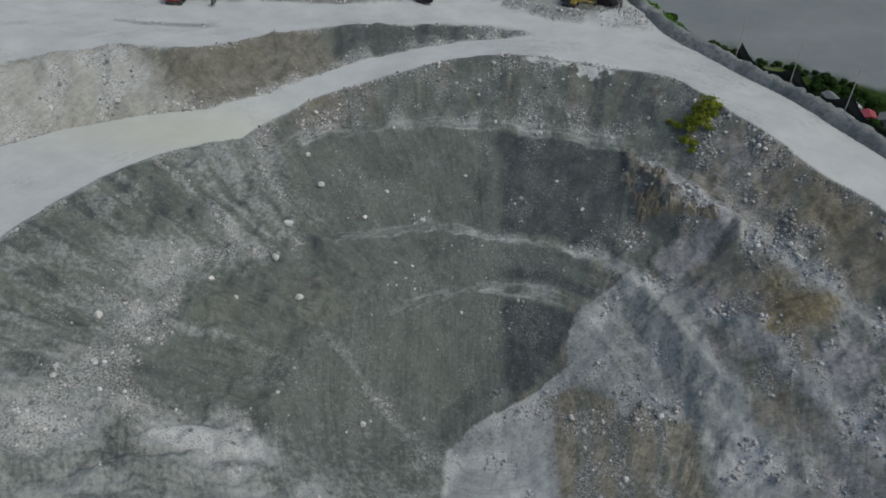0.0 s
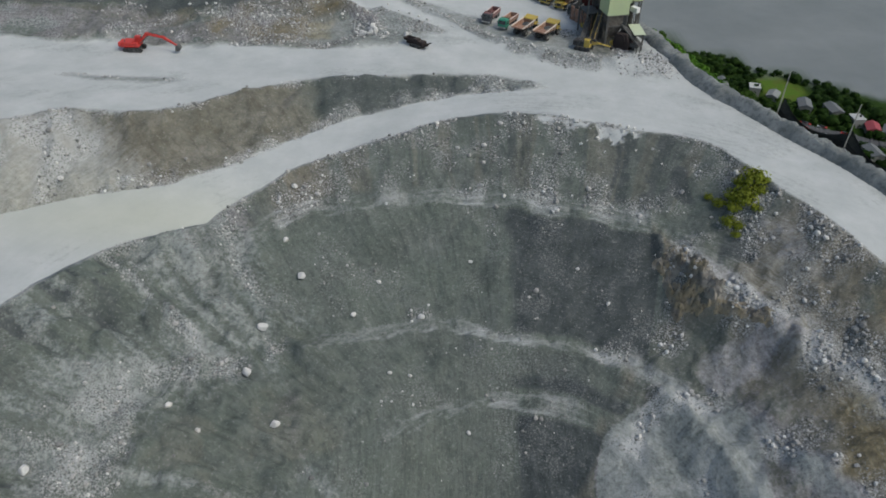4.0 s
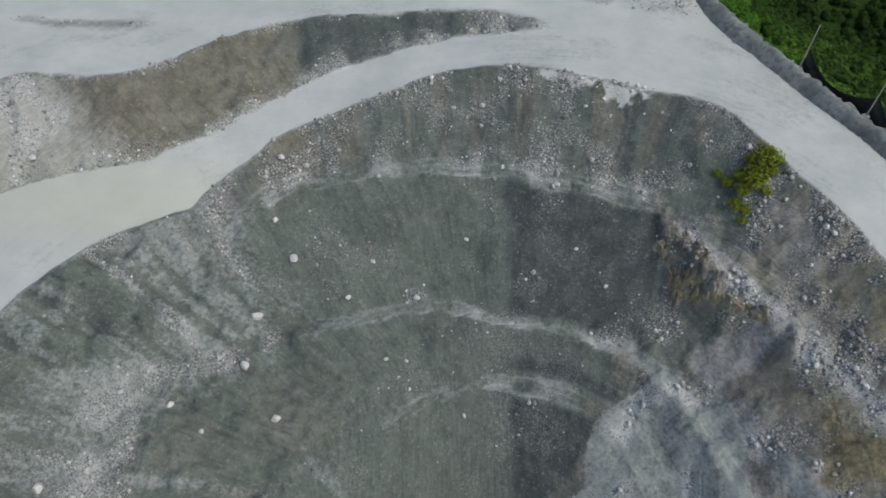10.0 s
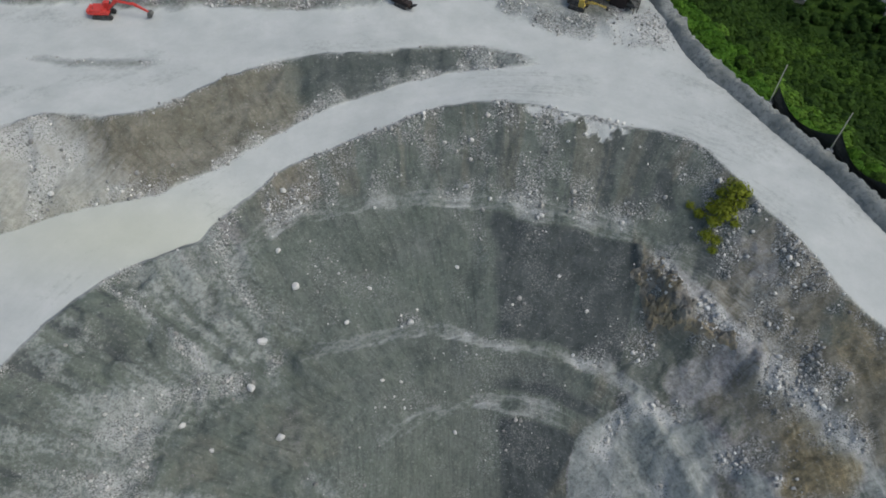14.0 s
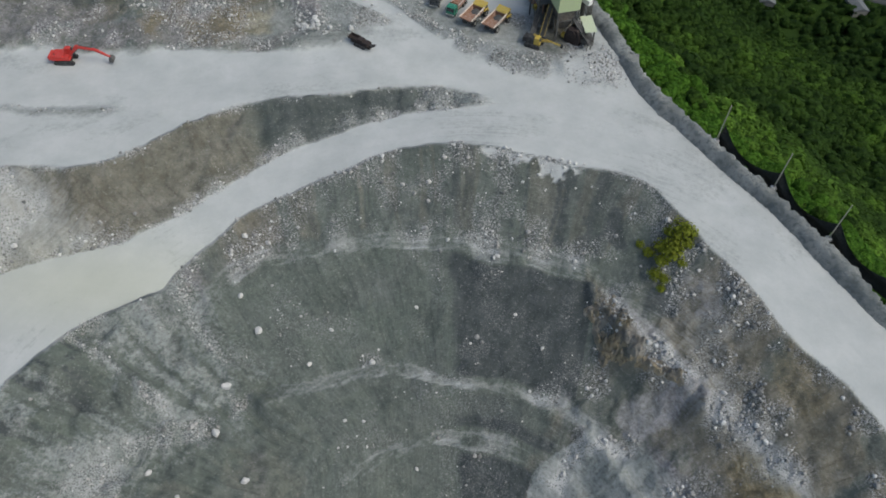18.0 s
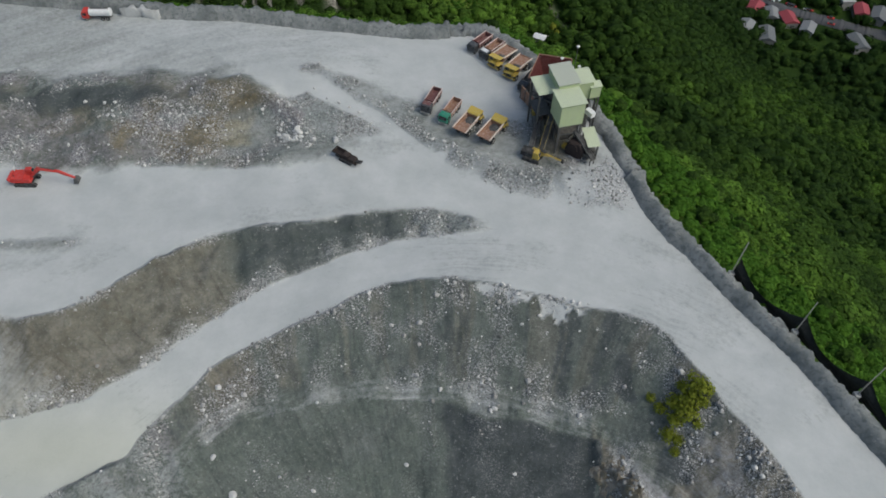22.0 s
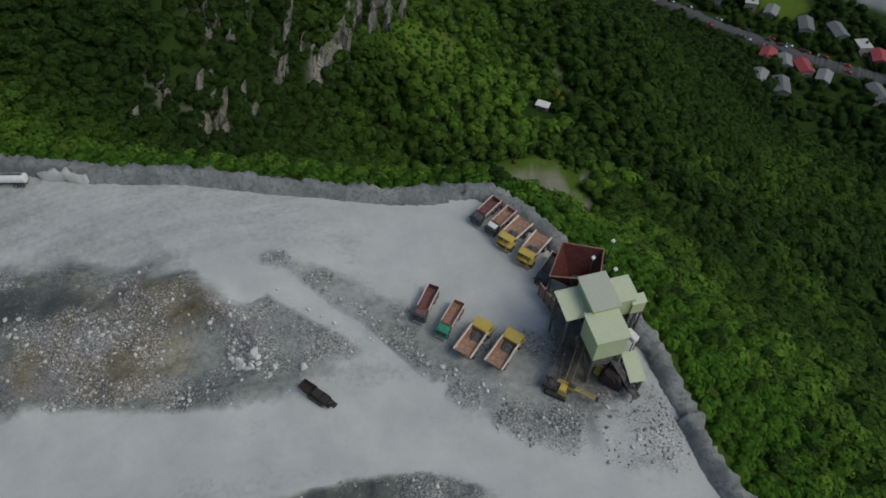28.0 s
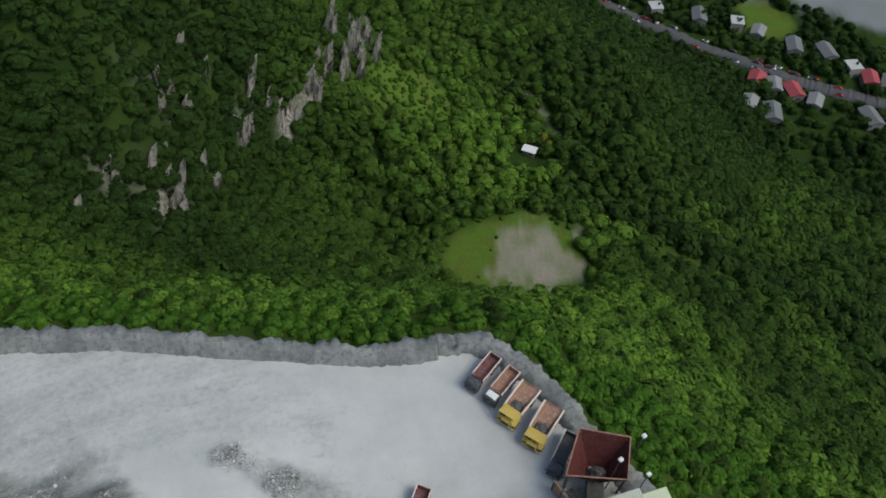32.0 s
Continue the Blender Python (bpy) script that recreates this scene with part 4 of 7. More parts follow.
BARE = ("dark_grey", "dust", "brown", "rubble", "ochre", "stony")
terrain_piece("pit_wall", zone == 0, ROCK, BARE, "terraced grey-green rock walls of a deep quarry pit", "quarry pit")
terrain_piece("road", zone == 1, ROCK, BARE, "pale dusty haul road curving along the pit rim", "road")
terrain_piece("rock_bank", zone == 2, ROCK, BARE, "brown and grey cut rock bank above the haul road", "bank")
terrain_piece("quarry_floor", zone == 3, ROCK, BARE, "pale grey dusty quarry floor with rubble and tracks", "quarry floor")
terrain_piece("ground", zone == 4, SOIL, ("cliff", "grass", "bare", "river"), "wooded hillside falling to a valley with a grey river bed", "hillside")

# ---- helpers for things ----
def part(name, bm, material, parent=None, label="", m=None, smooth_shade=False):
    me = bpy.data.meshes.new(name)
    bm.normal_update()
    bm.to_mesh(me)
    bm.free()
    me.materials.append(material)
    if smooth_shade:
        me.shade_smooth()
    ob = new(name, me)
    if parent is not None:
        ob.parent = parent
    if m is not None:
        ob.matrix_basis = m
    return tagged(ob, label)


def bm_box(*boxes, bevel=0.0):
    """Boxes (x0, y0, z0, x1, y1, z1) in one bmesh, with rounded edges."""
    bm = bmesh.new()
    for x0, y0, z0, x1, y1, z1 in boxes:
        vs = bmesh.ops.create_cube(bm, size=1)["verts"]
        for v in vs:
            v.co = Vector((x0 + (v.co.x + 0.5) * (x1 - x0), y0 + (v.co.y + 0.5) * (y1 - y0), z0 + (v.co.z + 0.5) * (z1 - z0)))
    if bevel:
        bmesh.ops.bevel(bm, geom=list(bm.edges), offset=bevel, segments=1, affect="EDGES")
    return bm


def icosphere(sub):
    bm = bmesh.new()
    bmesh.ops.create_icosphere(bm, subdivisions=sub, radius=1)
    v = np.array([q.co[:] for q in bm.verts])
    f = np.array([[q.index for q in p.verts] for p in bm.faces])
    bm.free()
    return v, f


def crown_template(seed, pieces, core_sub=1, leaf=0.34, core=0.86, near=0.82, far=1.08):
    """A crown of unit size: a lumpy dark heart with many leaf clumps standing off it."""
    rng = np.random.default_rng(seed)
    v, f = icosphere(core_sub)
    lumps = rng.normal(size=(7, 3))
    lumps /= np.linalg.norm(lumps, axis=1)[:, None]
    lumps[:, 2] = np.abs(lumps[:, 2]) * 0.8

    def lump(d):
        return 0.70 + 0.34 * np.max(np.clip((d @ lumps.T - 0.55) / 0.45, 0, 1) ** 0.7, axis=1)
    co = v * (lump(v) * core)[:, None]
    co[:, 2] = co[:, 2] * 0.8
    d = rng.normal(size=(pieces * 2, 3))
    d /= np.linalg.norm(d, axis=1)[:, None]
    d = d[d[:, 2] > -0.45][:pieces]
    pos = d * (lump(d) * rng.uniform(near, far, len(d)))[:, None]
    pos[:, 2] *= 0.8
    nrm = d + rng.normal(size=d.shape) * 0.14 + np.array((0, 0, 0.5))
    nrm /= np.linalg.norm(nrm, axis=1)[:, None]
    a = np.cross(nrm, rng.normal(size=d.shape))
    a /= np.linalg.norm(a, axis=1)[:, None]
    b = np.cross(nrm, a)
    s = leaf * rng.uniform(0.6, 1.25, len(d))[:, None]
    quad = np.stack([pos - a * s - b * s * 0.3, pos + b * s * 0.75 + nrm * s * 0.25, pos + a * s - b * s * 0.1, pos - b * s * 0.8 + nrm * s * 0.2], 1).reshape(-1, 3)
    n = len(v)
    q = n + np.arange(len(d))[:, None] * 4
    tris = np.concatenate([f, np.concatenate([q + [0, 2, 1], q + [0, 3, 2]], 0)])
    soft = np.concatenate([v, np.repeat(d * 0.75 + nrm * 0.25, 4, axis=0)])
    return np.concatenate([co, quad]), tris, soft / np.linalg.norm(soft, axis=1)[:, None]


CROWNS = [crown_template(100 + k, 100, 1, 0.23) for k in range(6)]
CROWNS_FAR = [crown_template(140 + k, 48, 1, 0.29) for k in range(6)]


def join_crowns(name, places, templates, material, label, category, seed):
    """places: rows of x, y, z, radius, height factor, tint."""
    rng = np.random.default_rng(seed)
    V, F, T, N, base = [], [], [], [], 0
    for x, y, z, r, hf, tint in places:
        v, f, nr = templates[rng.integers(len(templates))]
        a = rng.uniform(0, 6.283)
        c, s = math.cos(a), math.sin(a)
        w = np.stack([(v[:, 0] * c - v[:, 1] * s) * r + x, (v[:, 0] * s + v[:, 1] * c) * r + y, v[:, 2] * r * hf + z], -1)
        N.append(np.stack([nr[:, 0] * c - nr[:, 1] * s, nr[:, 0] * s + nr[:, 1] * c, nr[:, 2]], -1))
        V.append(w)
        F.append(f + base)
        T.append(np.full(len(v), tint))
        base += len(v)
    V, F, T = np.concatenate(V), np.concatenate(F), np.concatenate(T)
    me = bpy.data.meshes.new(name)
    me.vertices.add(len(V))
    me.vertices.foreach_set("co", V.astype(np.float32).ravel())
    me.loops.add(F.size)
    me.loops.foreach_set("vertex_index", F.astype(np.int32).ravel())
    me.polygons.add(len(F))
    me.polygons.foreach_set("loop_start", (np.arange(len(F)) * 3).astype(np.int32))
    me.update(calc_edges=True)
    a = me.attributes.new("tint", "FLOAT", "POINT")
    a.data.foreach_set("value", T.astype(np.float32))
    me.shade_smooth()
    me.normals_split_custom_set_from_vertices(np.concatenate(N))
    me.materials.append(material)
    return tagged(new(name, me), label, category, kind="stuff")


def wood_places(x0, x1, y0, y1, step, seed, keep):
    rng = np.random.default_rng(seed)
    xs, ys = np.meshgrid(np.arange(x0, x1, step), np.arange(y0, y1, step))
    xs = (xs + rng.uniform(-0.48, 0.48, xs.shape) * step).ravel()
    ys = (ys + rng.uniform(-0.48, 0.48, ys.shape) * step).ravel()
    z, mk, _, info = terrain(xs, ys)
    ok = keep(xs, ys, z, mk, info[3], rng.uniform(size=xs.shape))
    return xs[ok], ys[ok], z[ok], info[3][ok], rng


def trees_wanted(x, y, z, mk, d, u):
    sight = (y > 95) & (x < 0.72 * y + 45) & (x > -0.62 * y + 20)
    return sight & (np.hypot(x - 69.2, y - 345) > 8) & (d > 8 + 30 * smooth(30, 50, x) * (1 - smooth(180, 215, y)) * (0.7 + fbm(x / 12, y / 12, 93, 2))) & (mk["grass"] < 0.35) & (mk["bare"] < 0.2) & (mk["river"] < 0.2) & (mk["cliff"] < 0.36 + 0.3 * u) & ((z > -181) | ((u < 0.5) & (np.abs(y - np.interp(x, [100, 163, 219, 262, 305, 520], [606, 554, 499, 462, 437, 330])) > 9)))


def tree_rows(step, seed, lo, hi, r0, r1, steep=False):
    """Trees between two distances from the quarry's middle."""
    x, y, z, d, rng = wood_places(-125, 330, 90, 640, step, seed, lambda x, y, z, mk, d, u: trees_wanted(x, y, z, mk, d, u) & (np.hypot(x - 8, y - 120) >= lo) & (np.hypot(x - 8, y - 120) < hi) & ((not steep) | ((x < 2) & (y > 245) & (y < 400))))
    patch = fbm(x / 30, y / 30, 91, 3) + 0.6 * fbm(x / 80, y / 80, 92, 2)
    rad = rng.uniform(r0, r1, len(x)) * (0.70 + 0.35 * smooth(8, 40, d)) * (0.88 + 0.75 * rng.uniform(size=len(x)) ** 5)
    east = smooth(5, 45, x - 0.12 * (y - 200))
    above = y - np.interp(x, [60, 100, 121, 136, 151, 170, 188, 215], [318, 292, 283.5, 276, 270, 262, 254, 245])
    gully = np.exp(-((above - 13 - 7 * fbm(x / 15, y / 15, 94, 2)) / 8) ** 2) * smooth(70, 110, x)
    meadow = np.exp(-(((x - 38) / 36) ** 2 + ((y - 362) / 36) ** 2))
    # foliage tone by place, with the slopes' light and shade put into it
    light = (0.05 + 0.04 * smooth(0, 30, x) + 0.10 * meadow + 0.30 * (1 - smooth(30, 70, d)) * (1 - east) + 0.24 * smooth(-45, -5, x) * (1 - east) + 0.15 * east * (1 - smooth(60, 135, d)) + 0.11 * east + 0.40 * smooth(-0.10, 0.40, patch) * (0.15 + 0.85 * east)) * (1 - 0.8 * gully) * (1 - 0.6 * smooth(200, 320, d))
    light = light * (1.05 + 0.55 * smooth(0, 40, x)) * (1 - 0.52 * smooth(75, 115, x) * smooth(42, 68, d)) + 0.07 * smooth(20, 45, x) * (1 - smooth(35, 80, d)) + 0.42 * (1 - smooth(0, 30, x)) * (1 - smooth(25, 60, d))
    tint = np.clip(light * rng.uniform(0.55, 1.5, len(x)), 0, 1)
    return np.stack([x, y, z + rad * 0.55, rad, rng.uniform(0.7, 1.1, len(x)), tint], -1)


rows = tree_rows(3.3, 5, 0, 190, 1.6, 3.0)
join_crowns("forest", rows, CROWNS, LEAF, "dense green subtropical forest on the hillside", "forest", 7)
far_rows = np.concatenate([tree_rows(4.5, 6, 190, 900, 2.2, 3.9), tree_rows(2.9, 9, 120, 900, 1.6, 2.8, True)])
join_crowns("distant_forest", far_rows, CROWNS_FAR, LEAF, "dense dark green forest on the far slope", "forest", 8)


def scrub_wanted(x, y, z, mk, d, u):
    return (d > 3.0) & (d < 62) & (u < np.where(x > 28, 1.0 - 0.008 * d, 0.95 - 0.022 * d)) & (y > 92) & (x < 130) & (x > -100)


x, y, z, d, rng = wood_places(-100, 130, 90, 240, 1.9, 15, scrub_wanted)
rad = rng.uniform(0.8, 1.7, len(x)) * (1 + 0.25 * smooth(15, 50, d))
tint = np.clip(rng.uniform(size=len(x)) ** 2 * 0.3 * (1 - smooth(10, 50, d)), 0, 1)
low = np.stack([x, y, z + rad * 0.4, rad, rng.uniform(0.7, 1.1, len(x)), tint], -1)
# bushes that overgrow the meadow below the rock faces
x, y, z, d, rng = wood_places(-6, 62, 346, 398, 2.4, 16, lambda x, y, z, mk, d, u: (mk["grass"] > 0.25) & (u < 0.9))
rad = rng.uniform(0.6, 1.6, len(x))
low = np.concatenate([low, np.stack([x, y, z + rad * 0.3, rad, rng.uniform(0.6, 1.0, len(x)), 0 * x], -1)])
# bushes at the edge of the bare clearing
x, y, z, d, rng = wood_places(18, 88, 258, 320, 2.3, 18, lambda x, y, z, mk, d, u: (mk["grass"] > 0.05) & (mk["bare"] < 0.15) & (u < 0.9 - 0.85 * mk["grass"]))
rad = rng.uniform(0.5, 1.3, len(x))
low = np.concatenate([low, np.stack([x, y, z + rad * 0.3, rad, rng.uniform(0.6, 1.0, len(x)), 0 * x], -1)])
join_crowns("scrub", low, CROWNS_FAR, LEAF_BRIGHT, "bright green shrubs and tall grass along the berm", "scrub", 17)
print("trees", len(rows), len(far_rows), "scrub", len(x))

# ---- berm ----
def swept(name, line, profile, material, label, category):
    """A profile (across, up) swept along a line of (x, y, z), with uneven sides."""
    pts = [Vector(p) for p in line]
    fine = []
    for a, b in zip(pts, pts[1:]):
        k = max(1, int((b - a).length / 0.4))
        fine += [a.lerp(b, i / k) for i in range(k)]
    fine.append(pts[-1])
    bm = bmesh.new()
    rows = []
    for i, p in enumerate(fine):
        t = (fine[min(i + 4, len(fine) - 1)] - fine[max(i - 4, 0)])
        side = Vector((t.y, -t.x, 0)).normalized()
        row = []
        for j, (a, u) in enumerate(profile):
            w = 0.55 * noise.noise(Vector((p.x * 0.35, p.y * 0.35, j * 3.1))) + 0.5 * noise.noise(Vector((p.x * 1.3, p.y * 1.3, j * 5.7))) + 0.2 * noise.noise(Vector((p.x * 3.1, p.y * 3.1, j * 2.7)))
            row.append(bm.verts.new(p - side * (a + w) + Vector((0, 0, u + (w if u > 0 else 0)))))
        rows.append(row)
    for r0, r1 in zip(rows, rows[1:]):
        for j in range(len(profile) - 1):
            bm.faces.new((r0[j], r1[j], r1[j + 1], r0[j + 1]))
    bm.faces.new(rows[0])
    bm.faces.new(rows[-1][::-1])
    ob = part(name, bm, material, None, label, None, True)
    return tagged(ob, label, category, kind="structure")


BERM_MAT = berm_earth()
CONCRETE = paint("pale_concrete", (0.42, 0.43, 0.43), 0.9, 0, 0.5, (0.30, 0.30, 0.29))
PROFILE = [(-2.3, -0.6), (-1.5, 0.6), (-0.9, 1.5), (-0.4, 1.9), (0.3, 1.9), (1.1, 1.2), (2.0, -2.5)]
LOW = [(-1.4, -0.5), (-0.9, 0.5), (-0.2, 0.9), (0.9, 0.9), (1.9, 0.2), (2.6, -3.0)]
swept("berm_far", BERM[1:9], PROFILE, BERM_MAT, "grey earth berm wall at the far edge of the terrace", "berm")
swept("berm_corner", BERM[8:17], LOW, BERM_MAT, "low grey earth berm behind the parked trucks", "berm")
swept("berm_right", BERM[16:25], PROFILE, BERM_MAT, "grey earth berm wall along the haul road", "berm")
swept("wall_far", [(-51.5, 198.4, 3.0), (-43.5, 197.3, 2.8)], [(-0.35, -0.4), (-0.3, 2.1), (0.3, 2.1), (0.35, -0.4)], CONCRETE, "pale concrete wall panel closing a gap in the berm", "wall")


# ---- mesh helpers ----
def bm_tube(*segs, n=10):
    """Round bars (p0, p1, radius0, radius1)."""
    bm = bmesh.new()
    for p0, p1, r0, r1 in segs:
        a, b = Vector(p0), Vector(p1)
        d = b - a
        m = Matrix.Translation((a + b) / 2) @ d.to_track_quat("Z", "Y").to_matrix().to_4x4()
        bmesh.ops.create_cone(bm, cap_ends=True, segments=n, radius1=r0, radius2=r1, depth=d.length, matrix=m)
    return bm


def bm_beam(p0, p1, w, h, bm=None):
    """A square bar from p0 to p1."""
    bm = bm or bmesh.new()
    a, b = Vector(p0), Vector(p1)
    d = b - a
    m = Matrix.Translation((a + b) / 2) @ d.to_track_quat("X", "Z").to_matrix().to_4x4()
    for v in bmesh.ops.create_cube(bm, size=1)["verts"]:
        v.co = m @ Vector((v.co.x * d.length, v.co.y * w, v.co.z * h))
    return bm


def bm_prism(outline, y0, y1, bevel=0.0):
    """An outline in x, z drawn out from y0 to y1."""
    bm = bmesh.new()
    a = [bm.verts.new((x, y0, z)) for x, z in outline]
    b = [bm.verts.new((x, y1, z)) for x, z in outline]
    bm.faces.new(a)
    bm.faces.new(b[::-1])
    k = len(a)
    for i in range(k):
        bm.faces.new((a[i], b[i], b[(i + 1) % k], a[(i + 1) % k]))
    bmesh.ops.recalc_face_normals(bm, faces=bm.faces)
    if bevel:
        bmesh.ops.bevel(bm, geom=list(bm.edges), offset=bevel, segments=1, affect="EDGES")
    return bm


def bm_tray(x0, x1, w0, w1, z0, z1, flare, thick, back_open=False, rise=0.0):
    """An open tipper body: floor and sides with thickness; x1 is its front. rise: lift of the tail."""
    bm = bmesh.new()

    def ring_at(inset, zf):
        a0, a1, b0, b1 = x0 + inset, x1 - inset, w0 / 2 - inset, w1 / 2 - inset
        low = [bm.verts.new(p) for p in ((a0, -b0, z0 + zf + rise), (a1, -b1, z0 + zf), (a1, b1, z0 + zf), (a0, b0, z0 + zf + rise))]
        up = [bm.verts.new(p) for p in ((a0 - flare * 0.4, -b0 - flare, (z0 + rise + 0.35) if back_open else z1), (a1 + flare * 0.4, -b1 - flare, z1), (a1 + flare * 0.4, b1 + flare, z1), (a0 - flare * 0.4, b0 + flare, (z0 + rise + 0.35) if back_open else z1))]
        return low, up
    lo, uo = ring_at(0, 0)
    li, ui = ring_at(thick, thick)
    bm.faces.new(lo[::-1])
    bm.faces.new(li)
    for i in range(4):
        j = (i + 1) % 4
        bm.faces.new((lo[i], lo[j], uo[j], uo[i]))
        bm.faces.new((li[j], li[i], ui[i], ui[j]))
        bm.faces.new((uo[i], uo[j], ui[j], ui[i]))
    bmesh.ops.recalc_face_normals(bm, faces=bm.faces)
    return bm


def thing(name, label, category, group=""):
    return tagged(new(name), label, category, group)


def settle(ob, x, y, heading, dz=0.0):
    ob.matrix_basis = pose(x, y, ground_z(x, y) + dz, 0, 0, heading)
    return ob


RUBBER = paint("tyre_rubber", (0.025, 0.025, 0.026), 0.9, 0, 0.7, (0.20, 0.20, 0.20))
RIM_STEEL = paint("wheel_rim", (0.30, 0.30, 0.29), 0.6, 0.3)
DARK = paint("dark_chassis", (0.035, 0.035, 0.038), 0.8, 0.2, 0.4)
GLASS = paint("cab_glass", (0.02, 0.024, 0.028), 0.12, 0, 0.25)
YELLOW = paint("yellow_paint", (0.50, 0.36, 0.06), 0.5, 0, 0.45)
WHITE = paint("white_paint", (0.70, 0.71, 0.72), 0.45, 0, 0.3)
BLACK_PAINT = paint("black_cab_paint", (0.045, 0.05, 0.06), 0.4, 0, 0.3)
GREEN = paint("green_cab_paint", (0.02, 0.22, 0.14), 0.4, 0, 0.3)
MAROON = paint("dark_red_paint", (0.15, 0.055, 0.055), 0.6, 0, 0.4)
RED = paint("red_paint", (0.52, 0.035, 0.03), 0.45, 0, 0.25)
RUST = paint("rusty_bed", (0.27, 0.145, 0.095), 0.85, 0, 0.75, (0.42, 0.34, 0.30))
TAN = paint("scuffed_tan_steel", (0.66, 0.56, 0.48), 0.75, 0, 0.5)
PINK = paint("faded_red_rim", (0.66, 0.52, 0.48), 0.7, 0, 0.5)
LAMP = paint("lamp_glass", (0.75, 0.76, 0.74), 0.2)


def wheel(parent, x, y, r, w, mats=(RUBBER, RIM_STEEL)):
    t = part("wheel", bm_tube(((0, -w / 2, 0), (0, w / 2, 0), r * 0.5, r * 0.5), n=12), mats[1], parent, "", Matrix.Translation((x, y, r)))
    bm = bm_tube(((0, -w / 2 + 0.03, 0), (0, w / 2 - 0.03, 0), r, r), ((0, -w / 2 - 0.01, 0), (0, w / 2 + 0.01, 0), r * 0.9, r * 0.9), n=16)
    part("tyre", bm, mats[0], t)
    part("rim", bm_tube(((0, -w / 2 - 0.03, 0), (0, w / 2 + 0.03, 0), r * 0.48, r * 0.48), n=12), mats[1], t)
    return t


def tipper_truck(label, cab_mat, bed_mat, rim_mat, roof_mat=None):
    """Three-axle tipper, nose along +x, middle at the origin."""
    o = thing("tipper_truck", label, "truck", "parked trucks")
    part("chassis", bm_box((-3.9, -0.42, 0.62, 3.6, -0.28, 0.92), (-3.9, 0.28, 0.62, 3.6, 0.42, 0.92), (-3.6, -0.28, 0.68, -3.4, 0.28, 0.86), (0.4, -0.28, 0.68, 0.6, 0.28, 0.86), (-1.2, -1.05, 0.6, 1.0, -0.5, 1.0), (-0.8, 0.5, 0.6, 0.8, 1.0, 1.05)), DARK, o)
    cab = part("cab", bm_prism([(2.05, 0.75), (3.95, 0.75), (4.0, 1.55), (3.78, 2.55), (3.45, 2.72), (2.2, 2.75), (2.05, 2.55)], -1.2, 1.2, 0.06), cab_mat, o)
    part("roof", bm_box((2.2, -1.05, 2.74, 3.4, 1.05, 2.83), bevel=0.03), roof_mat or cab_mat, cab)
    part("windscreen", bm_prism([(4.005, 1.62), (4.015, 1.60), (3.82, 2.50), (3.80, 2.51)], -1.02, 1.02), GLASS, cab)
    part("side_window", bm_box((2.55, -1.225, 1.65, 3.55, -1.205, 2.35)), GLASS, cab)
    part("side_window", bm_box((2.55, 1.205, 1.65, 3.55, 1.225, 2.35)), GLASS, cab)
    part("bumper", bm_box((3.92, -1.2, 0.45, 4.1, 1.2, 0.85), bevel=0.04), RIM_STEEL, o)
    for s in (-1, 1):
        part("headlight", bm_box((4.1, s * 0.95 - 0.18, 0.62, 4.13, s * 0.95 + 0.18, 0.8)), LAMP, o)
        part("mirror", bm_box((3.7, s * 1.42 - 0.1, 1.7, 3.8, s * 1.42 + 0.1, 2.2), (3.72, min(s * 1.2, s * 1.4), 2.1, 3.76, max(s * 1.2, s * 1.4), 2.14)), DARK, cab)
        part("mudguard", bm_box((-3.6, s * 1.1 - 0.13, 1.08, -0.9, s * 1.1 + 0.13, 1.13)), DARK, o)
    bed = part("bed", bm_tray(-4.0, 1.75, 2.3, 2.3, 1.15, 2.35, 0.06, 0.09), bed_mat, o)
    part("bed_rim", bm_box((-4.08, -1.32, 2.35, 1.83, -1.10, 2.47), (-4.08, 1.10, 2.35, 1.83, 1.32, 2.47), (1.66, -1.10, 2.35, 1.83, 1.10, 2.55)), rim_mat, bed)
    for k in range(5):
        for s in (-1, 1):
            part("rib", bm_box((-3.6 + k * 1.25, s * 1.22 - 0.05, 1.2, -3.48 + k * 1.25, s * 1.22 + 0.05, 2.36)), rim_mat, bed)
    part("tailgate", bm_box((-4.12, -1.14, 1.2, -4.04, 1.14, 2.3)), rim_mat, bed)
    part("headboard", bm_box((1.7, -1.2, 2.3, 1.78, 1.2, 2.85)), bed_mat, bed)
    for x in (3.0, -1.6, -2.95):
        for s in (-1, 1):
            wheel(o, x, s * (1.02 if x > 0 else 0.92), 0.5, 0.32 if x > 0 else 0.55)
    return o


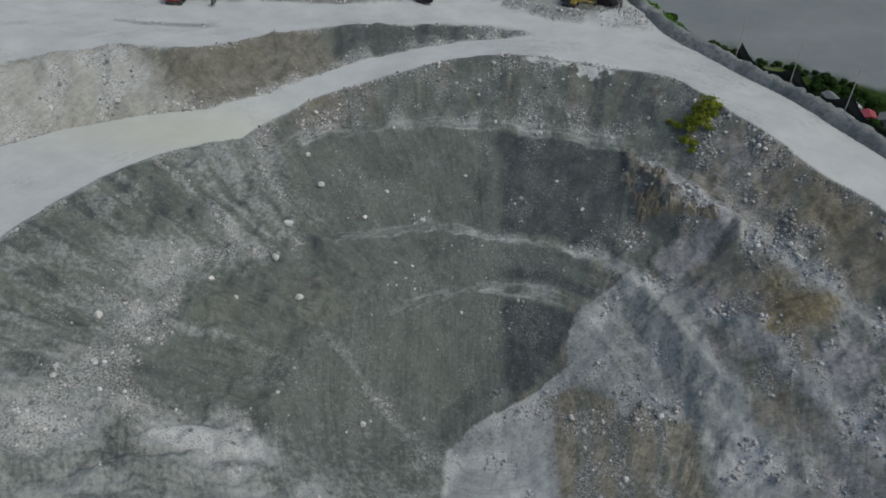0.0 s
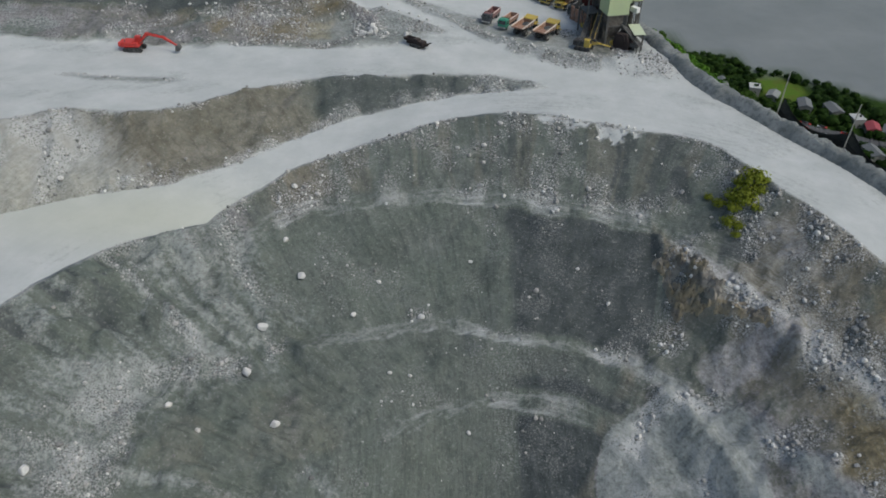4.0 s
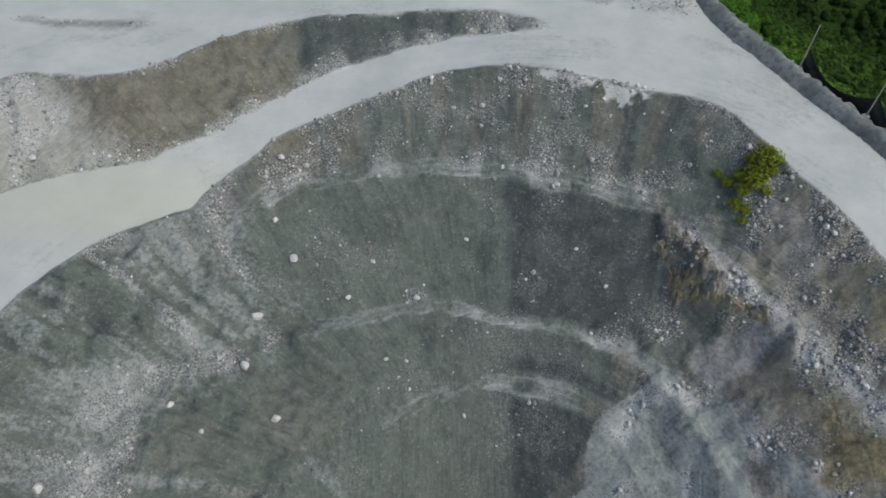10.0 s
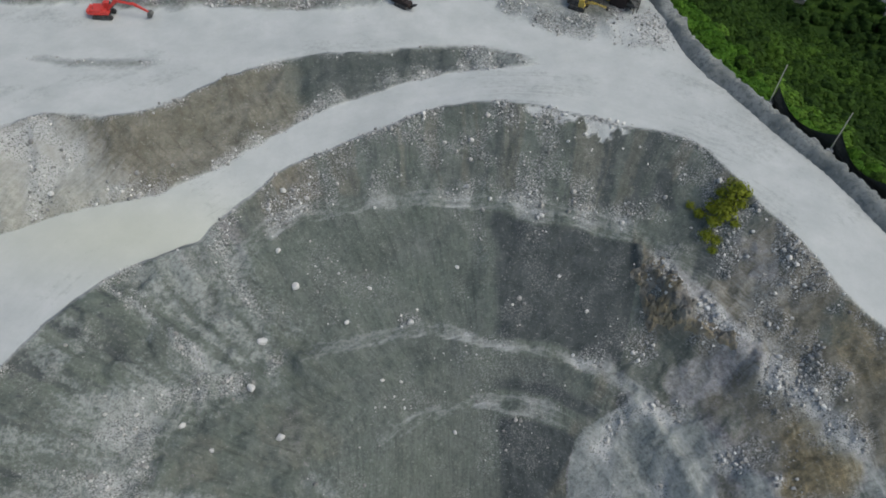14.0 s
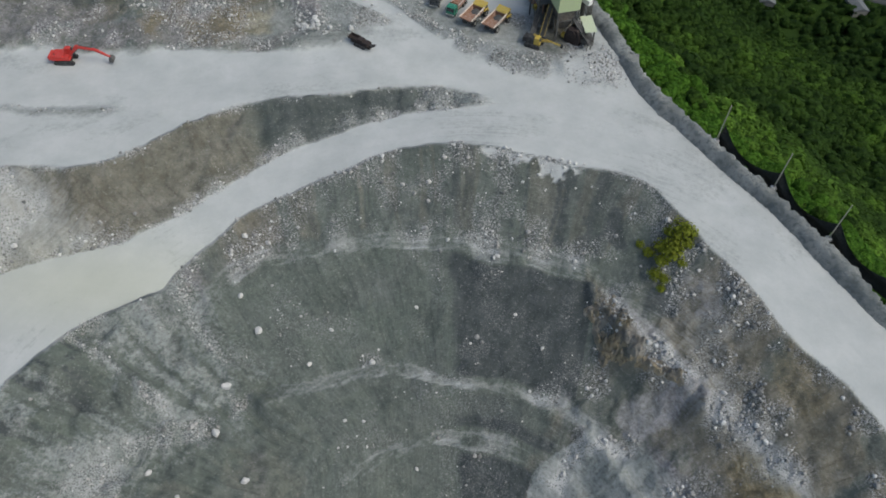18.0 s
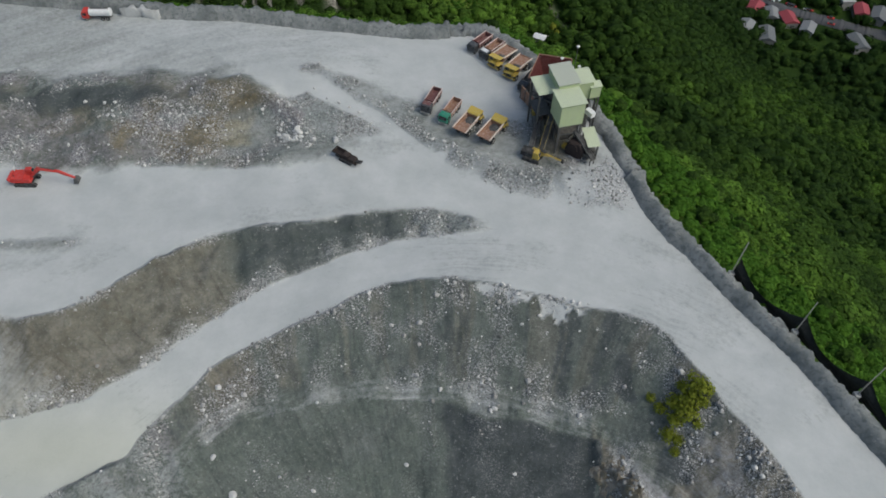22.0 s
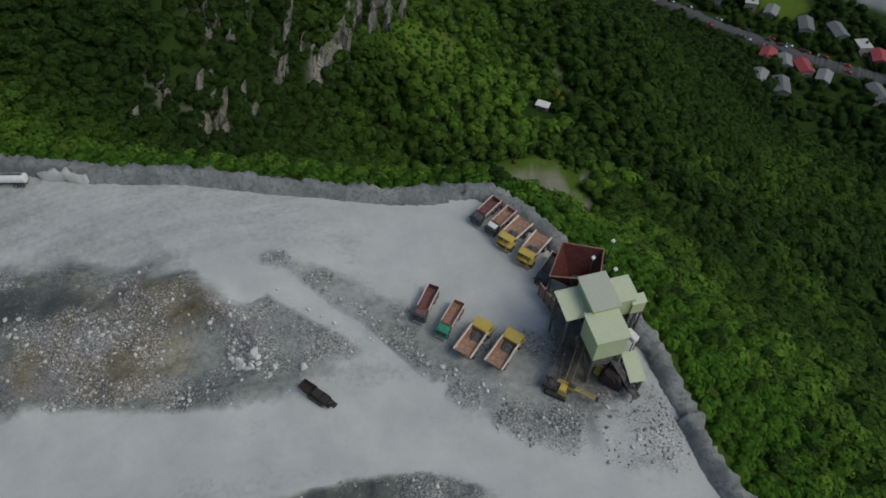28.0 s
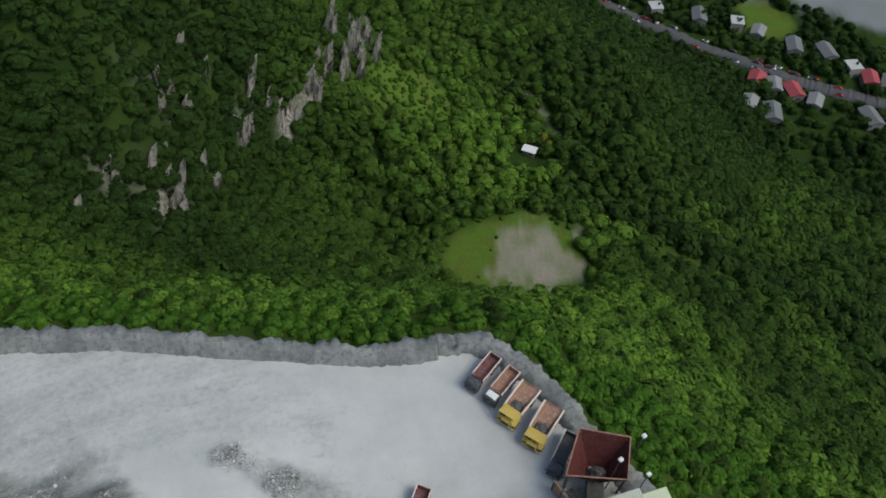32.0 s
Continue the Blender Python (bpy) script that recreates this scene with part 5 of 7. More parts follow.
def haul_truck(label):
    """Rigid two-axle quarry dump truck, nose along +x."""
    o = thing("dump_truck", label, "dump truck", "parked dump trucks")
    part("chassis", bm_box((-3.2, -0.7, 0.95, 3.4, -0.4, 1.5), (-3.2, 0.4, 0.95, 3.4, 0.7, 1.5), (-2.6, -1.3, 0.7, -2.0, 1.3, 1.2)), DARK, o)
    hood = part("hood", bm_prism([(2.2, 1.35), (4.2, 1.35), (4.25, 2.35), (3.9, 2.55), (2.2, 2.6)], -0.95, 0.95, 0.07), YELLOW, o)
    part("grille", bm_box((4.24, -0.75, 1.45, 4.29, 0.75, 2.25)), DARK, hood)
    deck = part("deck", bm_box((2.0, -1.85, 1.95, 4.0, -0.95, 2.06), (2.0, 0.95, 1.95, 4.0, 1.85, 2.06), (4.0, -1.8, 1.0, 4.25, 1.8, 1.35)), YELLOW, o)
    part("handrail", bm_tube(((3.95, 1.8, 2.05), (3.95, 1.8, 2.95), 0.03, 0.03), ((3.95, 1.0, 2.05), (3.95, 1.0, 2.95), 0.03, 0.03), ((3.95, 1.0, 2.95), (3.95, 1.8, 2.95), 0.03, 0.03), n=6), YELLOW, deck)
    part("ladder", bm_tube(((4.2, 1.5, 0.6), (4.05, 1.5, 2.0), 0.03, 0.03), ((4.2, 1.1, 0.6), (4.05, 1.1, 2.0), 0.03, 0.03), *[((4.18 - 0.03 * k, 1.1, 0.8 + 0.28 * k), (4.18 - 0.03 * k, 1.5, 0.8 + 0.28 * k), 0.02, 0.02) for k in range(4)], n=6), DARK, deck)
    cab = part("cab", bm_prism([(2.1, 2.06), (3.5, 2.06), (3.6, 2.7), (3.4, 3.45), (2.1, 3.5)], -1.75, -0.25, 0.05), YELLOW, o)
    part("windscreen", bm_prism([(3.62, 2.72), (3.64, 2.72), (3.45, 3.35), (3.43, 3.36)], -1.6, -0.4), GLASS, cab)
    part("side_window", bm_box((2.35, -1.78, 2.65, 3.3, -1.76, 3.3)), GLASS, cab)
    body = part("bed", bm_tray(-4.1, 1.75, 3.25, 3.0, 1.75, 3.15, 0.22, 0.12, True, 0.5), RUST, o)
    part("canopy", bm_prism([(1.6, 3.1), (1.75, 3.35), (3.7, 3.75), (3.75, 3.65), (1.9, 3.2)], -1.75, 1.75, 0.03), YELLOW, body)
    part("bed_rim", bm_beam((-4.2, -1.83, 2.62), (1.85, -1.70, 3.27), 0.32, 0.18, bm_beam((-4.2, 1.83, 2.62), (1.85, 1.70, 3.27), 0.32, 0.18)), TAN, body)
    for k in range(4):
        for s in (-1, 1):
            x = -3.3 + k * 1.45
            part("rib", bm_beam((x, s * 1.66, 1.9 + 0.4 * (1 - k / 3)), (x, s * 1.82, 2.6 + 0.14 * k), 0.2, 0.14), TAN, body)
    part("load", rubble_heap(-1.2, 1.4, 2.3, 0.7), STEEL, body, "grey heap of dirt left in the bed", Matrix.Translation((0.6, 0, 1.9)))
    for x, w in ((2.9, 0.6), (-2.2, 1.0)):
        for s in (-1, 1):
            wheel(o, x, s * (1.45 if x > 0 else 1.25), 0.85, w)
    for s in (-1, 1):
        part("headlight", bm_box((4.26, s * 1.3 - 0.15, 1.05, 4.29, s * 1.3 + 0.15, 1.25)), LAMP, o)
    return o


def rubble_heap(x0, x1, wid, hgt):
    bm = bmesh.new()
    bmesh.ops.create_icosphere(bm, subdivisions=3, radius=1)
    for v in bm.verts:
        k = 1 + 0.35 * noise.noise(v.co * 2.3)
        v.co = Vector((v.co.x * (x1 - x0) / 2 * k, v.co.y * wid / 2 * k, max(v.co.z, -0.1) * hgt * k))
    return bm


def tank_truck(label):
    o = thing("tank_truck", label, "tank truck")
    part("chassis", bm_box((-3.7, -0.42, 0.62, 3.4, -0.28, 0.92), (-3.7, 0.28, 0.62, 3.4, 0.42, 0.92), (-0.8, -1.1, 0.55, 1.0, -0.5, 1.0)), DARK, o)
    cab = part("cab", bm_prism([(2.0, 0.75), (3.75, 0.75), (3.8, 1.5), (3.6, 2.5), (3.3, 2.65), (2.1, 2.68)], -1.2, 1.2, 0.06), RED, o, "red cab")
    part("windscreen", bm_prism([(3.81, 1.58), (3.825, 1.58), (3.64, 2.4), (3.625, 2.41)], -1.0, 1.0), GLASS, cab)
    for s in (-1, 1):
        part("side_window", bm_box((2.4, s * 1.215 - 0.01, 1.6, 3.4, s * 1.215 + 0.01, 2.3)), GLASS, cab)
    tank = part("tank", bm_tube(((-3.7, 0, 1.95), (1.7, 0, 1.95), 1.08, 1.08), ((-3.85, 0, 1.95), (-3.7, 0, 1.95), 0.8, 1.08), ((1.7, 0, 1.95), (1.85, 0, 1.95), 1.08, 0.8), n=20), WHITE, o, "dull white tank")
    part("manhole", bm_tube(((-1.0, 0, 2.95), (-1.0, 0, 3.15), 0.35, 0.35), n=12), STEEL, tank)
    part("walkway", bm_box((-3.4, -0.3, 3.03, 1.4, 0.3, 3.07)), STEEL, tank)
    part("bumper", bm_box((3.74, -1.2, 0.45, 3.9, 1.2, 0.85), bevel=0.04), WHITE, o)
    for x in (2.8, -1.5, -2.8):
        for s in (-1, 1):
            wheel(o, x, s * 0.98, 0.5, 0.4)
    return o


def track_unit(o, y, length, r, w, mat_t=DARK):
    h = length / 2 - r
    out = [(h + r * math.cos(a), r + r * math.sin(a)) for a in np.linspace(-math.pi / 2, math.pi / 2, 7)] + [(-h + r * math.cos(a), r + r * math.sin(a)) for a in np.linspace(math.pi / 2, 1.5 * math.pi, 7)]
    t = part("track", bm_prism(out, y - w / 2, y + w / 2), RUBBER, o)
    for x in (-h, 0, h):
        part("roller", bm_tube(((x, y - w / 2 - 0.04, r), (x, y + w / 2 + 0.04, r), r * 0.62, r * 0.62), n=10), mat_t, t)
    for k in range(14):
        x = -h + k * 2 * h / 13
        part("track_shoe", bm_box((x - 0.13, y - w / 2 - 0.03, 2 * r - 0.01, x + 0.10, y + w / 2 + 0.03, 2 * r + 0.05)), DARK, t)
    return t


def excavator(label):
    """House turned so that the boom points along +x."""
    o = thing("excavator", label, "excavator")
    track_unit(o, -1.25, 4.6, 0.5, 0.6)
    track_unit(o, 1.25, 4.6, 0.5, 0.6)
    part("undercarriage", bm_box((-1.4, -1.0, 0.45, 1.4, 1.0, 0.95), (-0.7, -0.7, 0.95, 0.7, 0.7, 1.2), bevel=0.05), DARK, o)
    house = part("house", bm_box((-2.6, -1.45, 1.2, 1.6, 1.45, 1.65), (-2.3, -1.4, 1.65, 0.2, 1.4, 2.35), (0.2, -1.4, 1.65, 1.3, -0.4, 2.2), bevel=0.08), RED, o)
    part("counterweight", bm_box((-3.2, -1.4, 1.25, -2.55, 1.4, 2.3), bevel=0.18), RED, house)
    cab = part("cab", bm_prism([(0.25, 1.65), (1.75, 1.65), (1.85, 2.4), (1.5, 3.15), (0.3, 3.15)], 0.45, 1.4, 0.05), RED, house)
    part("windscreen", bm_prism([(1.87, 2.4), (1.885, 2.4), (1.54, 3.05), (1.525, 3.05)], 0.52, 1.33), GLASS, cab)
    part("side_window", bm_box((0.45, 1.41, 2.2, 1.5, 1.425, 3.0)), GLASS, cab)
    part("exhaust", bm_tube(((-1.6, -0.8, 2.3), (-1.6, -0.8, 2.9), 0.08, 0.08), n=8), DARK, house)
    boom = part("boom", bm_prism([(0.9, 1.6), (1.4, 1.5), (4.0, 3.7), (7.2, 3.05), (7.25, 3.35), (4.0, 4.35), (3.3, 4.2)], -0.3, 0.3, 0.04), RED, o)
    stick = part("stick", bm_prism([(6.8, 3.6), (7.3, 2.9), (10.1, 1.15), (10.2, 1.4), (7.5, 3.5)], -0.22, 0.22, 0.03), RED, o)
    part("cylinder", bm_tube(((1.9, 0.42, 1.9), (3.9, 0.42, 3.6), 0.11, 0.11), ((1.9, -0.42, 1.9), (3.9, -0.42, 3.6), 0.11, 0.11), n=8), STEEL, boom)
    part("cylinder", bm_tube(((4.2, 0, 4.4), (6.9, 0, 3.75), 0.12, 0.10), n=8), STEEL, stick)
    bucket = part("bucket", bm_prism([(10.0, 1.4), (10.7, 1.35), (11.0, 0.7), (10.6, 0.1), (9.9, 0.05), (9.75, 0.5)], -0.65, 0.65, 0.04), STEEL, stick, "worn steel bucket")
    for k in range(5):
        part("tooth", bm_box((9.55, -0.6 + k * 0.27, 0.03, 9.95, -0.5 + k * 0.27, 0.12)), STEEL, o)
    return o


def drill_rig(label):
    """Crawler drill with its mast laid down along +x."""
    o = thing("drill_rig", label, "drill rig")
    track_unit(o, -1.0, 3.4, 0.42, 0.45)
    track_unit(o, 1.0, 3.4, 0.42, 0.45)
    part("frame", bm_box((-1.5, -0.9, 0.5, 1.5, 0.9, 0.85), bevel=0.04), DARK, o)
    body = part("engine_cover", bm_box((-2.2, -0.85, 0.85, 0.2, 0.85, 1.9), (-1.6, -0.6, 1.9, -0.4, 0.6, 2.1), bevel=0.08), DARK, o)
    part("exhaust", bm_tube(((-1.8, 0.4, 1.9), (-1.8, 0.4, 2.5), 0.07, 0.07), n=8), DARK, body)
    cab = part("cab", bm_prism([(0.2, 0.85), (1.4, 0.85), (1.5, 1.6), (1.25, 2.4), (0.25, 2.4)], -0.85, 0.2, 0.04), YELLOW, o)
    part("windscreen", bm_prism([(1.51, 1.6), (1.525, 1.6), (1.29, 2.3), (1.275, 2.3)], -0.75, 0.1), GLASS, cab)
    arm = part("arm", bm_beam((0.8, 0.5, 1.1), (3.0, 0.5, 1.7), 0.3, 0.35), YELLOW, o)
    mast = part("mast", bm_beam((-0.6, 0.55, 2.0), (5.6, 0.55, 1.4), 0.14, 0.14, bm_beam((-0.6, 0.9, 2.0), (5.6, 0.9, 1.4), 0.14, 0.14)), YELLOW, o)
    for k in range(8):
        x = -0.4 + 0.8 * k
        part("lacing", bm_beam((x, 0.55, 1.98 - 0.077 * k), (x + 0.4, 0.9, 1.94 - 0.077 * k), 0.07, 0.07), YELLOW, mast)
    part("drifter", bm_box((1.2, 0.5, 1.85, 2.3, 0.95, 2.2), bevel=0.04), DARK, mast)
    part("drill_rod", bm_tube(((2.3, 0.72, 1.95), (5.9, 0.72, 1.62), 0.05, 0.05), n=8), STEEL, mast)
    part("dust_hood", bm_box((5.4, 0.4, 1.0, 5.9, 1.05, 1.5), bevel=0.04), DARK, mast)
    return o


def crawler_crusher(label):
    """Low dark tracked machine with a tilted feed pan and a short belt."""
    o = thing("tracked_crusher", label, "crusher")
    track_unit(o, -0.95, 3.6, 0.38, 0.4)
    track_unit(o, 0.95, 3.6, 0.38, 0.4)
    D = MACHINE_DARK
    part("frame", bm_box((-3.0, -0.8, 0.55, 3.0, 0.8, 0.95), bevel=0.05), D, o)
    part("feed_pan", bm_tray(-3.6, -0.9, 1.4, 1.4, 1.1, 1.9, 0.3, 0.07), D, o)
    part("jaw_box", bm_box((-0.9, -0.8, 0.95, 0.7, 0.8, 2.1), bevel=0.1), D, o)
    part("engine_box", bm_box((0.8, -0.85, 0.95, 2.4, 0.85, 1.75), bevel=0.08), D, o)
    belt = part("belt", bm_beam((0.8, 0, 0.5), (4.2, 0, 1.7), 0.8, 0.12), RUBBER, o)
    part("belt_frame", bm_beam((0.8, -0.45, 0.5), (4.2, -0.45, 1.7), 0.08, 0.22, bm_beam((0.8, 0.45, 0.5), (4.2, 0.45, 1.7), 0.08, 0.22)), D, belt)
    return o


MACHINE_DARK = paint("sooty_steel", (0.035, 0.028, 0.028), 0.85, 0.1, 0.3, (0.13, 0.10, 0.09))

# ---- vehicles on the terrace ----
def heading(front, tail):
    return math.degrees(math.atan2(front[1] - tail[1], front[0] - tail[0]))


def park(ob, front, tail, size=0.77):
    ob.scale = (size, size, size)
    settle(ob, (front[0] + tail[0]) / 2, (front[1] + tail[1]) / 2, heading(front, tail))
    ob.matrix_basis = ob.matrix_basis @ Matrix.Scale(size, 4)
    return ob


park(tipper_truck("white and dark tipper truck with a maroon bed beside rubble", BLACK_PAINT, MAROON, PINK, MAROON), (9.3, 166.6), (12.9, 174.0))
park(tipper_truck("green-cabbed tipper truck with a rusty red bed", GREEN, RUST, PINK), (12.3, 163.9), (16.6, 171.0))
haul = park(haul_truck("yellow quarry dump truck with an empty rust-brown bed"), (20.2, 167.2), (15.0, 160.6))
h = heading((20.2, 167.2), (15.0, 160.6))
copy_thing(haul, pose(21.8, 161.8, ground_z(21.8, 161.8), 0, 0, h - 1))
for fx, fy, tx, ty in ((23.2, 180.2, 28.6, 186.0), (26.0, 176.6, 31.0, 182.8)):
    copy_thing(haul, pose((fx + tx) / 2, (fy + ty) / 2, ground_z((fx + tx) / 2, (fy + ty) / 2), 0, 0, heading((fx, fy), (tx, ty))))
park(tipper_truck("black-cabbed tipper truck with a dark red bed by the berm", BLACK_PAINT, MAROON, PINK), (19.2, 185.6), (24.6, 191.2))
park(tipper_truck("white-cabbed tipper truck with a rusty bed", BLACK_PAINT, RUST, PINK, WHITE), (21.4, 183.4), (26.8, 188.8))
park(tipper_truck("black-cabbed tipper truck with a grey bed beside the crusher hopper", BLACK_PAINT, STEEL, TAN), (28.0, 172.5), (32.6, 179.0))
park(tank_truck("white tank truck with a red cab parked by the berm"), (-59.6, 197.4), (-52.2, 197.0))
park(excavator("bright red crawler excavator with its boom stretched out"), (-56.5, 154.05), (-60.9, 154.28), 0.82)
park(drill_rig("yellow crawler drill rig with a lowered mast"), (31.2, 154.2), (25.6, 157.6), 0.95)
park(crawler_crusher("dark rusted tracked crusher standing beside white rubble"), (-1.4, 154.6), (-7.4, 159.2))

# ---- crushing plant ----
SHEET = paint("pale_green_sheet", (0.42, 0.50, 0.30), 0.55, 0.0, 0.35, (0.36, 0.37, 0.33))
SHEET_ROOF = paint("pale_roof_sheet", (0.50, 0.56, 0.40), 0.5, 0.0, 0.4, (0.42, 0.43, 0.40))
GREY_ROOF = paint("dusty_roof_sheet", (0.42, 0.45, 0.38), 0.6, 0.0, 0.5, (0.40, 0.40, 0.38))
HOPPER_RED = paint("rusted_hopper", (0.075, 0.016, 0.016), 0.85, 0.0, 0.3, (0.16, 0.11, 0.10))


def ribbed_sheet(x0, y0, x1, y1, z, slope=0.0, pitch=0.35):
    """A roof of folded sheet: shallow ribs along y."""
    bm = bmesh.new()
    n = max(2, int((x1 - x0) / pitch))
    for lower in (0, 1):
        prev = None
        for i in range(2 * n + 1):
            x = x0 + (x1 - x0) * i / (2 * n)
            zz = z + (0.022 if i % 2 else 0.0) - 0.07 * lower
            a, b = bm.verts.new((x, y0, zz)), bm.verts.new((x, y1, zz + slope))
            if prev:
                bm.faces.new((prev[0], a, b, prev[1]) if not lower else (prev[1], b, a, prev[0]))
            prev = (a, b)
    bm.verts.ensure_lookup_table()
    return bm


def shed(name, label, w, dpt, z_low, z_top, roof_mat, wall_mat, over=0.25, slope=0.25, walls=True):
    """A sheet-metal house on legs, middle of its plan at the origin; it stands from z_low to z_top."""
    o = thing(name, label, "shed", "crusher sheds")
    if walls:
        for sx, sy, ex, ey in ((-w / 2, -dpt / 2, w / 2, -dpt / 2 + 0.08), (-w / 2, dpt / 2 - 0.08, w / 2, dpt / 2), (-w / 2, -dpt / 2 + 0.08, -w / 2 + 0.08, dpt / 2 - 0.08), (w / 2 - 0.08, -dpt / 2 + 0.08, w / 2, dpt / 2 - 0.08)):
            part("wall_panel", bm_box((sx, sy, z_low, ex, ey, z_top - 0.1)), wall_mat, o)
    part("roof", ribbed_sheet(-w / 2 - over, -dpt / 2 - over, w / 2 + over, dpt / 2 + over, z_top, slope), roof_mat, o)
    part("floor_deck", bm_box((-w / 2, -dpt / 2, z_low - 0.16, w / 2, dpt / 2, z_low - 0.01)), STEEL, o)
    for sx in (-1, 1):
        for sy in (-1, 1):
            x, y = sx * (w / 2 - 0.15), sy * (dpt / 2 - 0.15)
            part("leg", bm_box((x - 0.12, y - 0.12, -0.4, x + 0.12, y + 0.12, z_low - 0.16 if walls else z_top)), STEEL, o)
        part("brace", bm_beam((sx * (w / 2 - 0.15), -dpt / 2 + 0.2, 0.4), (sx * (w / 2 - 0.15), dpt / 2 - 0.2, z_low - 0.3), 0.1, 0.1), STEEL, o)
    for sy in (-1, 1):
        part("brace", bm_beam((-w / 2 + 0.2, sy * (dpt / 2 - 0.15), z_low - 0.3), (w / 2 - 0.2, sy * (dpt / 2 - 0.15), 0.4), 0.1, 0.1), STEEL, o)
    return o


def stone_bin(label, w, dpt, low, top):
    """A tapered steel bin on short legs, grimy with stone dust."""
    o = thing("stone_bin", label, "bin", "crusher bins")
    bm = bmesh.new()
    a = [bm.verts.new((sx * w / 2, sy * dpt / 2, top)) for sx, sy in ((-1, -1), (1, -1), (1, 1), (-1, 1))]
    mid = [bm.verts.new((sx * w / 2, sy * dpt / 2, low + 0.55 * (top - low))) for sx, sy in ((-1, -1), (1, -1), (1, 1), (-1, 1))]
    c = [bm.verts.new((sx * w / 5, sy * dpt / 5, low)) for sx, sy in ((-1, -1), (1, -1), (1, 1), (-1, 1))]
    bm.faces.new(a)
    bm.faces.new(c[::-1])
    for p, q in ((mid, a), (c, mid)):
        for i in range(4):
            j = (i + 1) % 4
            bm.faces.new((p[i], p[j], q[j], q[i]))
    part("hopper_shell", bm, GRIMY, o)
    for sx in (-1, 1):
        for sy in (-1, 1):
            part("leg", bm_box((sx * (w / 2 + 0.08) - 0.13, sy * (dpt / 2 + 0.08) - 0.13, -0.5, sx * (w / 2 + 0.08) + 0.13, sy * (dpt / 2 + 0.08) + 0.13, top)), STEEL, o)
        part("stiffener", bm_beam((sx * (w / 2 + 0.1), -dpt / 2, low + 0.55 * (top - low)), (sx * (w / 2 + 0.1), dpt / 2, low + 0.55 * (top - low)), 0.2, 0.2), STEEL, o)
    for sy in (-1, 1):
        part("stiffener", bm_beam((-w / 2, sy * (dpt / 2 + 0.1), low + 0.55 * (top - low)), (w / 2, sy * (dpt / 2 + 0.1), low + 0.55 * (top - low)), 0.2, 0.2), STEEL, o)
    return o


GRIMY = paint("grimy_plate", (0.10, 0.09, 0.08), 0.9, 0.1, 0.8, (0.24, 0.22, 0.20))
TURN_P = 11
settle(stone_bin("grimy steel stone bin under the screen house", 3.2, 3.2, 1.6, 5.9), 34.2, 159.4, TURN_P)
settle(stone_bin("grimy steel bin under the transfer house", 2.8, 4.0, 2.0, 8.0), 33.9, 164.0, TURN_P)
settle(stone_bin("dusty steel bin below the motor house", 2.2, 2.4, 1.4, 6.1), 37.6, 165.3, TURN_P)
settle(shed("screen_house", "tall pale green sheet-metal screen house on steel legs", 4.3, 4.3, 6.3, 11.0, SHEET_ROOF, SHEET, slope=0.15), 34.2, 159.4, TURN_P)
settle(shed("transfer_house", "narrow shed with a dusty grey-green sheet roof", 3.6, 5.2, 8.4, 11.9, GREY_ROOF, SHEET), 33.9, 164.0, TURN_P)
settle(shed("side_shelter", "open shelter with a pale green sheet roof on posts", 2.9, 4.3, 5.0, 9.9, SHEET_ROOF, SHEET, walls=False), 30.4, 163.5, TURN_P)
settle(shed("motor_house", "small shed with a pale green roof beside the berm", 2.9, 3.4, 6.5, 10.4, SHEET_ROOF, SHEET), 37.6, 165.3, TURN_P)
settle(shed("control_hut", "small pale control hut on legs", 2.0, 1.3, 7.0, 9.4, SHEET_ROOF, SHEET, over=0.1), 39.8, 164.3, TURN_P)
settle(shed("belt_cover", "low sloping pale green roof over a conveyor", 1.8, 4.0, 1.4, 3.4, SHEET_ROOF, SHEET, slope=0.5, walls=False), 38.7, 157.2, TURN_P - 6)


def white_box():
    o = thing("switch_cabinet", "small white cabinet on a steel stand", "cabinet")
    part("cabinet", bm_box((-0.5, -0.9, 6.0, 0.5, 0.9, 7.0), bevel=0.05), WHITE, o)
    for sx in (-0.4, 0.4):
        for sy in (-0.8, 0.8):
            part("leg", bm_box((sx - 0.06, sy - 0.06, -0.4, sx + 0.06, sy + 0.06, 6.0)), STEEL, o)
    return o


settle(white_box(), 38.6, 160.3, TURN_P + 20)


